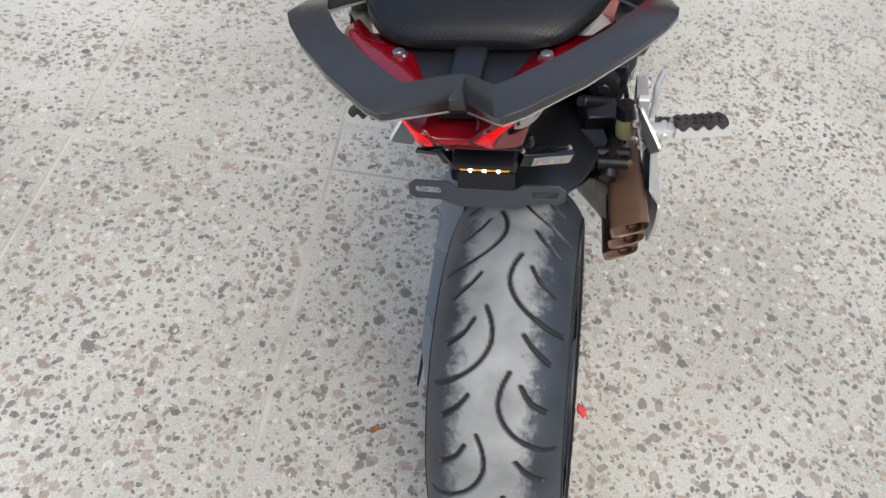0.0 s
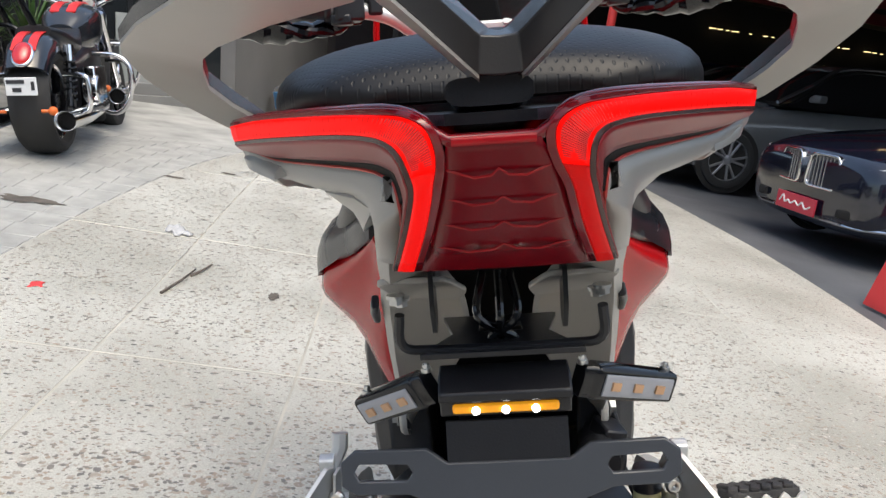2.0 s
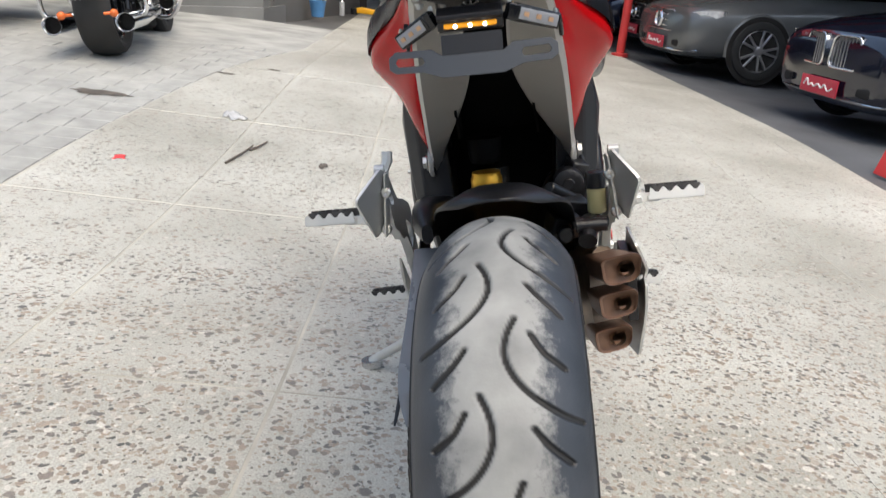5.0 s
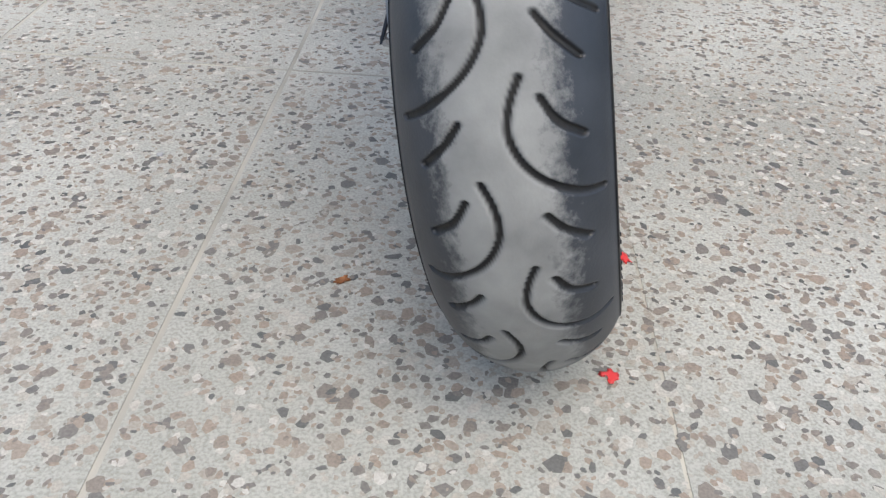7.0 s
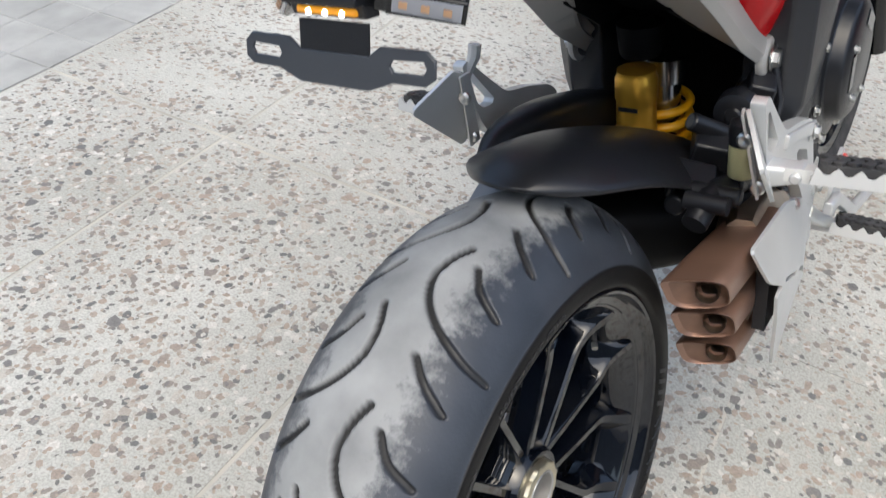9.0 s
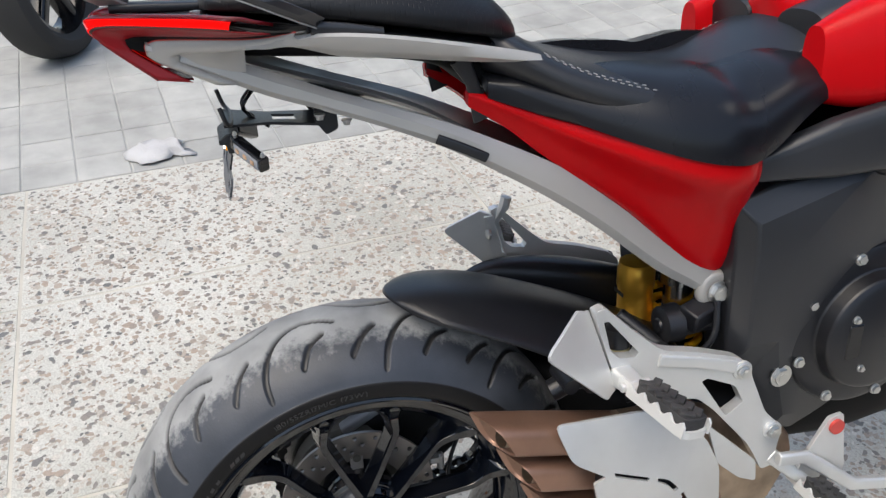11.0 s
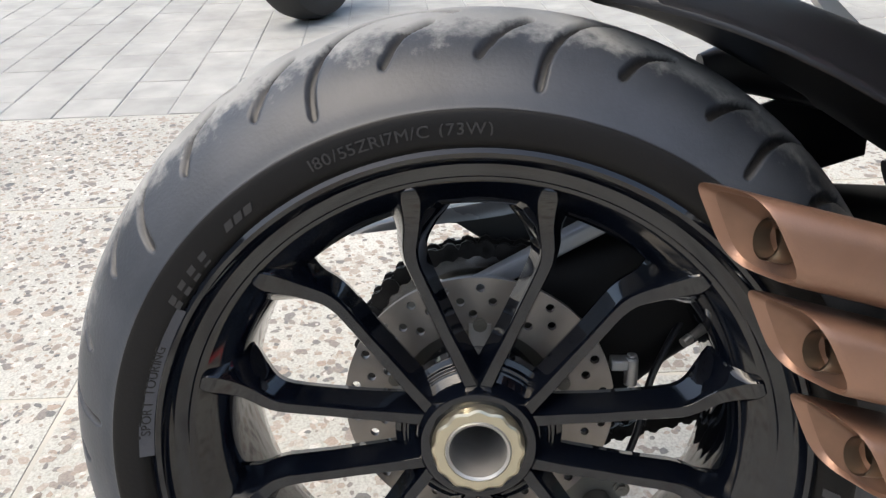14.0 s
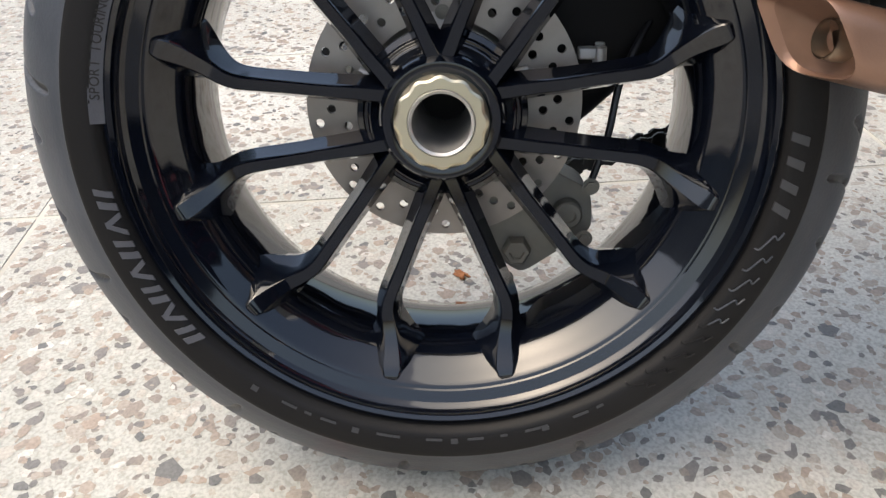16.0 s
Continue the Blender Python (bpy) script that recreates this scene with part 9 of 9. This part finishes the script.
        tube(bm, spline([(s * 0.16, 0.70, 0.62), (s * 0.34, 0.66, 0.60), (s * 0.42, 0.64, 0.50), (s * 0.40, 0.66, 0.32), (s * 0.30, 0.72, 0.20), (s * 0.14, 0.78, 0.22)], 6), 0.018, 12)
        part("front_crash_bar", bm, CHROME, t, "chrome crash bar")
        bm = bmesh.new()
        tube(bm, [(s * 0.165, -0.02, 0.30), (s * 0.165, 0.06, 0.60)], 0.020, 12)
        tube(bm, [(s * 0.165 + 0.034 * math.cos(a), 0.005 + 0.01 * a / 6 + 0.034 * math.sin(a), 0.34 + a * 0.0065) for a in [2 * math.pi * 6 * k / 90 for k in range(91)]], 0.007, 8)
        part("shock", bm, BLACK_GLOSS, t, "coil shock")
        bm = bmesh.new()
        tube(bm, [(s * 0.165, 0.06, 0.58), (s * 0.165, 0.075, 0.68)], 0.032, 16)
        part("shock_cover", bm, CHROME, t)
        bm = bmesh.new()
        box(bm, (s * 0.20, 0.52, 0.42), (0.08, 0.30, 0.24))
        cyl(bm, (s * 0.16, 0.40, 0.38), (s * 0.26, 0.40, 0.38), 0.10, 24)
        part("engine_side", bm, CHROME, t, "chrome engine cover", bevel=0.012)
        bm = bmesh.new()
        tube(bm, spline([(s * 0.10, 1.18, 0.96), (s * 0.25, 1.10, 1.02), (s * 0.40, 0.98, 1.03)], 6), 0.014, 10)
        bb = part("handlebar", bm, CHROME, t, "chrome handlebar")
        bm = bmesh.new()
        tube(bm, [(s * 0.38, 1.0, 1.03), (s * 0.50, 0.91, 1.02)], 0.019, 12)
        part("grip", bm, RUBBER, bb)
        bm = bmesh.new()
        tube(bm, spline([(s * 0.33, 1.04, 1.04), (s * 0.34, 1.05, 1.14), (s * 0.40, 1.05, 1.22)], 5), 0.008, 8)
        mm = part("mirror", bm, CHROME, t, "chrome mirror")
        bm = bmesh.new()
        bmesh.ops.create_uvsphere(bm, u_segments=20, v_segments=10, radius=1, matrix=Matrix.Translation((s * 0.43, 1.05, 1.25)) @ Matrix.Diagonal((0.085, 0.022, 0.05, 1)))
        part("mirror_glass", bm, MIRROR, mm)
        bm = bmesh.new()
        tube(bm, [(s * 0.10, 1.30, 0.92), (s * 0.10, 1.70, 0.33)], [0.028, 0.024], 14)
        part("fork_leg", bm, CHROME, t)
        bm = bmesh.new()
        revolve(bm, [(-0.03, 0.001), (-0.035, 0.045), (0.03, 0.048), (0.035, 0.001)], 20, (s * 0.075, 1.12, 0.98), "y")
        gg = part("gauge_pod", bm, CHROME, t, "round chrome gauge")
        bm = bmesh.new()
        revolve(bm, [(0, 0.001), (0, 0.038)], 20, (s * 0.075, 1.084, 0.98), "y")
        part("gauge_face", bm, GAUGE, gg)
    bm = bmesh.new()
    stations(bm, smooth_rows([(-0.02, 0, 0.10, 0.80, 0.77, 0.74, 2.6, 3), (0.10, 0, 0.15, 0.79, 0.75, 0.68, 2.6, 3), (0.30, 0, 0.17, 0.74, 0.70, 0.62, 2.6, 3), (0.48, 0, 0.15, 0.76, 0.71, 0.62, 2.6, 3), (0.62, 0, 0.11, 0.84, 0.78, 0.66, 2.6, 3)], 4))
    part("seat", bm, SEAT, t, "black seat")
    bm = bmesh.new()
    stations(bm, smooth_rows([(0.55, 0, 0.09, 0.82, 0.76, 0.62, 2.6, 3), (0.70, 0, 0.16, 0.93, 0.82, 0.62, 2.5, 3), (0.90, 0, 0.19, 0.98, 0.85, 0.64, 2.5, 3), (1.08, 0, 0.16, 0.97, 0.86, 0.68, 2.5, 3), (1.18, 0, 0.08, 0.92, 0.86, 0.74, 2.5, 3)], 4))
    tk = part("tank", bm, paint, t, "dark tank with two red stripes")
    for s in (-1, 1) if striped else ():
        bm = bmesh.new()
        loft(bm, [[Vector((s * 0.055 + x * 0.03, y, z + dz)) for x, dz in ((-1, 0.0), (1, -0.004), (1, 0.006), (-1, 0.010))] for y, z in ((0.66, 0.905), (0.74, 0.945), (0.84, 0.968), (0.95, 0.980), (1.06, 0.972))])
        part("stripe", bm, STRIPE, tk)
    bm = bmesh.new()
    stations(bm, smooth_rows([(0.35, 0, 0.14, 0.62, 0.40, 0.16, 4, 4), (0.70, 0, 0.16, 0.70, 0.42, 0.15, 4, 4), (1.05, 0, 0.13, 0.70, 0.45, 0.18, 4, 4)], 3))
    part("engine", bm, BLACK_PLASTIC, t, "black engine")
    bm = bmesh.new()
    revolve(bm, [(-0.10, 0.001), (-0.09, 0.06), (0.0, 0.095), (0.08, 0.10), (0.09, 0.001)], 24, (0, 1.32, 0.86), "y")
    part("headlight", bm, BLACK_GLOSS, t, "black headlight shell")
    return t


def ground_pose(x, y, turn, lean):
    return Matrix.Translation((x, y, zg(x, y))) @ pose(0, 0, 0, 0, 0, turn) @ pose(0, 0, 0, 0, lean)


power_cruiser(ground_pose(-1.79, 5.02, 6, -5) @ Matrix.Scale(0.90, 4), CRUISER_PAINT, "blue-black cruiser motorcycle with red stripes and chrome crash bars")
power_cruiser(ground_pose(-2.02, 6.35, 17, -6) @ Matrix.Scale(0.90, 4), BLUE_TANK, "deep blue cruiser motorcycle parked behind the striped one", False)


# another machine on the pavers, of which only the rear wheel and the ends of its swingarm come into view
neighbour = thing("parked_motorcycle", ground_pose(-2.50, 0.30, 62, -5), "dusty black rear wheel of a motorcycle parked on the pavers", "motorcycle", "cruisers")
cycle_wheel(neighbour, (0, 0, 0.31), 0.31, 0.165, "dusty worn black tyre")
for side in (-1, 1):
    bm = bmesh.new()
    bar(bm, [(side * 0.112, -0.03, 0.31), (side * 0.112, 0.20, 0.325), (side * 0.10, 0.44, 0.35)], 0.022, [0.045, 0.05, 0.06], 4)
    part("swingarm", bm, BLACK_GLOSS, neighbour)


def tourer(m):
    """Full-dress tourer: panniers, top case hinge, broad fairing with round gauges."""
    t = thing("touring_motorcycle", m, "dark maroon touring motorcycle with hard panniers and a gauge fairing", "motorcycle", "cruisers")
    cycle_wheel(t, (0, 0, 0.32), 0.32, 0.16, "rear tyre")
    cycle_wheel(t, (0, 1.62, 0.32), 0.32, 0.13, "front tyre")
    for s in (-1, 1):
        bm = bmesh.new()
        stations(bm, smooth_rows([(-0.42, s * 0.30, 0.09, 0.68, 0.50, 0.30, 5, 5), (-0.30, s * 0.31, 0.125, 0.72, 0.50, 0.28, 5, 5), (0.0, s * 0.31, 0.13, 0.72, 0.50, 0.28, 5, 5), (0.22, s * 0.29, 0.10, 0.68, 0.50, 0.34, 5, 5)], 3))
        pn = part("pannier", bm, MAROON, t, "dark maroon hard pannier")
        for z in (0.44, 0.52, 0.60):
            bm = bmesh.new()
            tube(bm, [(s * 0.20, -0.435, z), (s * 0.31, -0.44, z), (s * 0.42, -0.37, z)], 0.010, 8)
            part("chrome_strip", bm, CHROME, pn)
        bm = bmesh.new()
        box(bm, (s * 0.32, -0.43, 0.66), (0.14, 0.03, 0.05))
        part("tail_light", bm, INDICATOR, pn, "orange lamp", bevel=0.01)
        bm = bmesh.new()
        tube(bm, [(s * 0.20, -0.45, 0.20), (s * 0.20, 0.2, 0.21), (s * 0.18, 0.7, 0.24)], [0.05, 0.05, 0.03], 20)
        part("exhaust", bm, BLACK_GLOSS, t, "black exhaust")
        bm = bmesh.new()
        tube(bm, spline([(s * 0.12, 1.05, 1.02), (s * 0.30, 0.98, 1.08), (s * 0.42, 0.82, 1.06)], 5), 0.016, 10)
        part("handlebar", bm, BLACK_GLOSS, t, "black handlebar")
        bm = bmesh.new()
        tube(bm, spline([(s * 0.38, 0.92, 1.08), (s * 0.42, 0.95, 1.16)], 4), 0.008, 8)
        bmesh.ops.create_uvsphere(bm, u_segments=16, v_segments=10, radius=1, matrix=Matrix.Translation((s * 0.44, 0.95, 1.20)) @ Matrix.Diagonal((0.085, 0.02, 0.05, 1)))
        part("mirror", bm, CHROME, t, "chrome mirror")
        bm = bmesh.new()
        tube(bm, [(s * 0.11, 1.22, 0.95), (s * 0.11, 1.62, 0.32)], [0.03, 0.026], 14)
        part("fork_leg", bm, BLACK_GLOSS, t)
        bm = bmesh.new()
        stations(bm, smooth_rows([(0.45, s * 0.20, 0.06, 0.50, 0.40, 0.24, 3, 3), (0.62, s * 0.26, 0.09, 0.56, 0.42, 0.24, 3, 3), (0.80, s * 0.22, 0.06, 0.52, 0.42, 0.28, 3, 3)], 3))
        part("engine_side", bm, BLACK_GLOSS, t, "black engine cover")
        bm = bmesh.new()
        tube(bm, spline([(s * 0.15, 0.85, 0.60), (s * 0.36, 0.85, 0.56), (s * 0.40, 0.86, 0.40), (s * 0.30, 0.88, 0.20)], 6), 0.018, 12)
        part("crash_bar", bm, BLACK_GLOSS, t, "black crash bar")
    bm = bmesh.new()
    stations(bm, smooth_rows([(-0.30, 0, 0.14, 0.80, 0.74, 0.62, 3, 4), (-0.05, 0, 0.19, 0.82, 0.75, 0.62, 3, 4), (0.25, 0, 0.19, 0.76, 0.70, 0.60, 3, 4), (0.48, 0, 0.14, 0.80, 0.74, 0.62, 3, 4)], 4))
    part("seat", bm, SEAT, t, "black touring seat")
    bm = bmesh.new()
    stations(bm, smooth_rows([(0.42, 0, 0.10, 0.84, 0.76, 0.62, 2.6, 3), (0.60, 0, 0.18, 0.95, 0.82, 0.62, 2.5, 3), (0.80, 0, 0.19, 0.98, 0.84, 0.64, 2.5, 3), (0.98, 0, 0.12, 0.95, 0.84, 0.70, 2.5, 3)], 4))
    part("tank", bm, MAROON, t, "dark maroon tank")
    bm = bmesh.new()
    stations(bm, smooth_rows([(-0.40, 0, 0.10, 0.62, 0.5, 0.30, 3, 3), (-0.1, 0, 0.13, 0.72, 0.55, 0.36, 3, 3), (0.3, 0, 0.14, 0.66, 0.45, 0.2, 3, 3), (0.9, 0, 0.14, 0.68, 0.42, 0.18, 3, 3)], 3))
    part("body", bm, BLACK_PLASTIC, t, "black frame and engine")
    bm = bmesh.new()
    stations(bm, smooth_rows([(1.02, 0, 0.30, 1.24, 1.12, 0.98, 3, 3), (1.08, 0, 0.36, 1.28, 1.12, 0.94, 3, 3), (1.22, 0, 0.34, 1.26, 1.08, 0.90, 3, 3), (1.38, 0, 0.16, 1.12, 1.00, 0.88, 3, 3)], 3))
    fr = part("fairing", bm, BLACK_GLOSS, t, "broad black batwing fairing")
    for x, r in ((-0.22, 0.055), (-0.08, 0.06), (0.08, 0.06), (0.22, 0.055)):
        bm = bmesh.new()
        revolve(bm, [(0.01, r * 0.86), (-0.015, r), (0.02, r * 1.02)], 24, (x, 1.015, 1.15), "y")
        g = part("gauge_ring", bm, CHROME, fr)
        bm = bmesh.new()
        revolve(bm, [(0, 0.001), (0, r * 0.9)], 24, (x, 1.008, 1.15), "y")
        part("gauge_face", bm, GAUGE, g)
    bm = bmesh.new()
    box(bm, (0, 1.01, 1.05), (0.20, 0.02, 0.06))
    part("radio", bm, GAUGE, fr, bevel=0.006)
    return t


tourer(ground_pose(-2.96, 5.60, -12, -6) @ Matrix.Scale(0.93, 4))

# ---- grey pavers, the nearest as pieces, the rest joined ----
def paver_verts(x, y, w, d, t):
    out = []
    for z, s in ((-0.012, 0.0), (-0.002, 0.0), (0.0, 0.003)):
        for a, b in ((-1, -1), (1, -1), (1, 1), (-1, 1)):
            px, py = x + a * (w / 2 - s), y + b * (d / 2 - s)
            px = min(px, kerb_x(py) - 0.004)
            out.append((px, py, zg(px, py) + z + t))
    return out


PAVER_FACES = [(8, 9, 10, 11)] + [(k * 4 + i, k * 4 + (i + 1) % 4, k * 4 + 4 + (i + 1) % 4, k * 4 + 4 + i) for k in (0, 1) for i in range(4)]
rng = random.Random(5)
rest_v, rest_f = [], []
count = 0
PW = 0.160
for i in range(0, 44):
    for j in range(-26, 44):
        y = 0.03 + j * PW
        x = kerb_x(y) - PW * (i + 0.5)
        if y > 6.2 or y < -3.6:
            continue
        t = rng.uniform(-0.0015, 0.001)
        vs = paver_verts(x, y, PW - 0.0038, PW - 0.0038, t)
        if i < 12 and -3 < j < 20 and count < 290:
            me = bpy.data.meshes.new("paver")
            me.from_pydata(vs, [], PAVER_FACES)
            me.materials.append(PAVER)
            ob = new("paver", me)
            ob.parent = pavement
            count += 1
        else:
            b = len(rest_v)
            rest_v += vs
            rest_f += [tuple(q + b for q in f) for f in PAVER_FACES]
me = bpy.data.meshes.new("far_pavers")
me.from_pydata(rest_v, [], rest_f)
me.materials.append(PAVER)
ob = new("far_pavers", me)
ob.parent = pavement
tagged(ob, "grey concrete pavers laid in rows", kind="stuff")
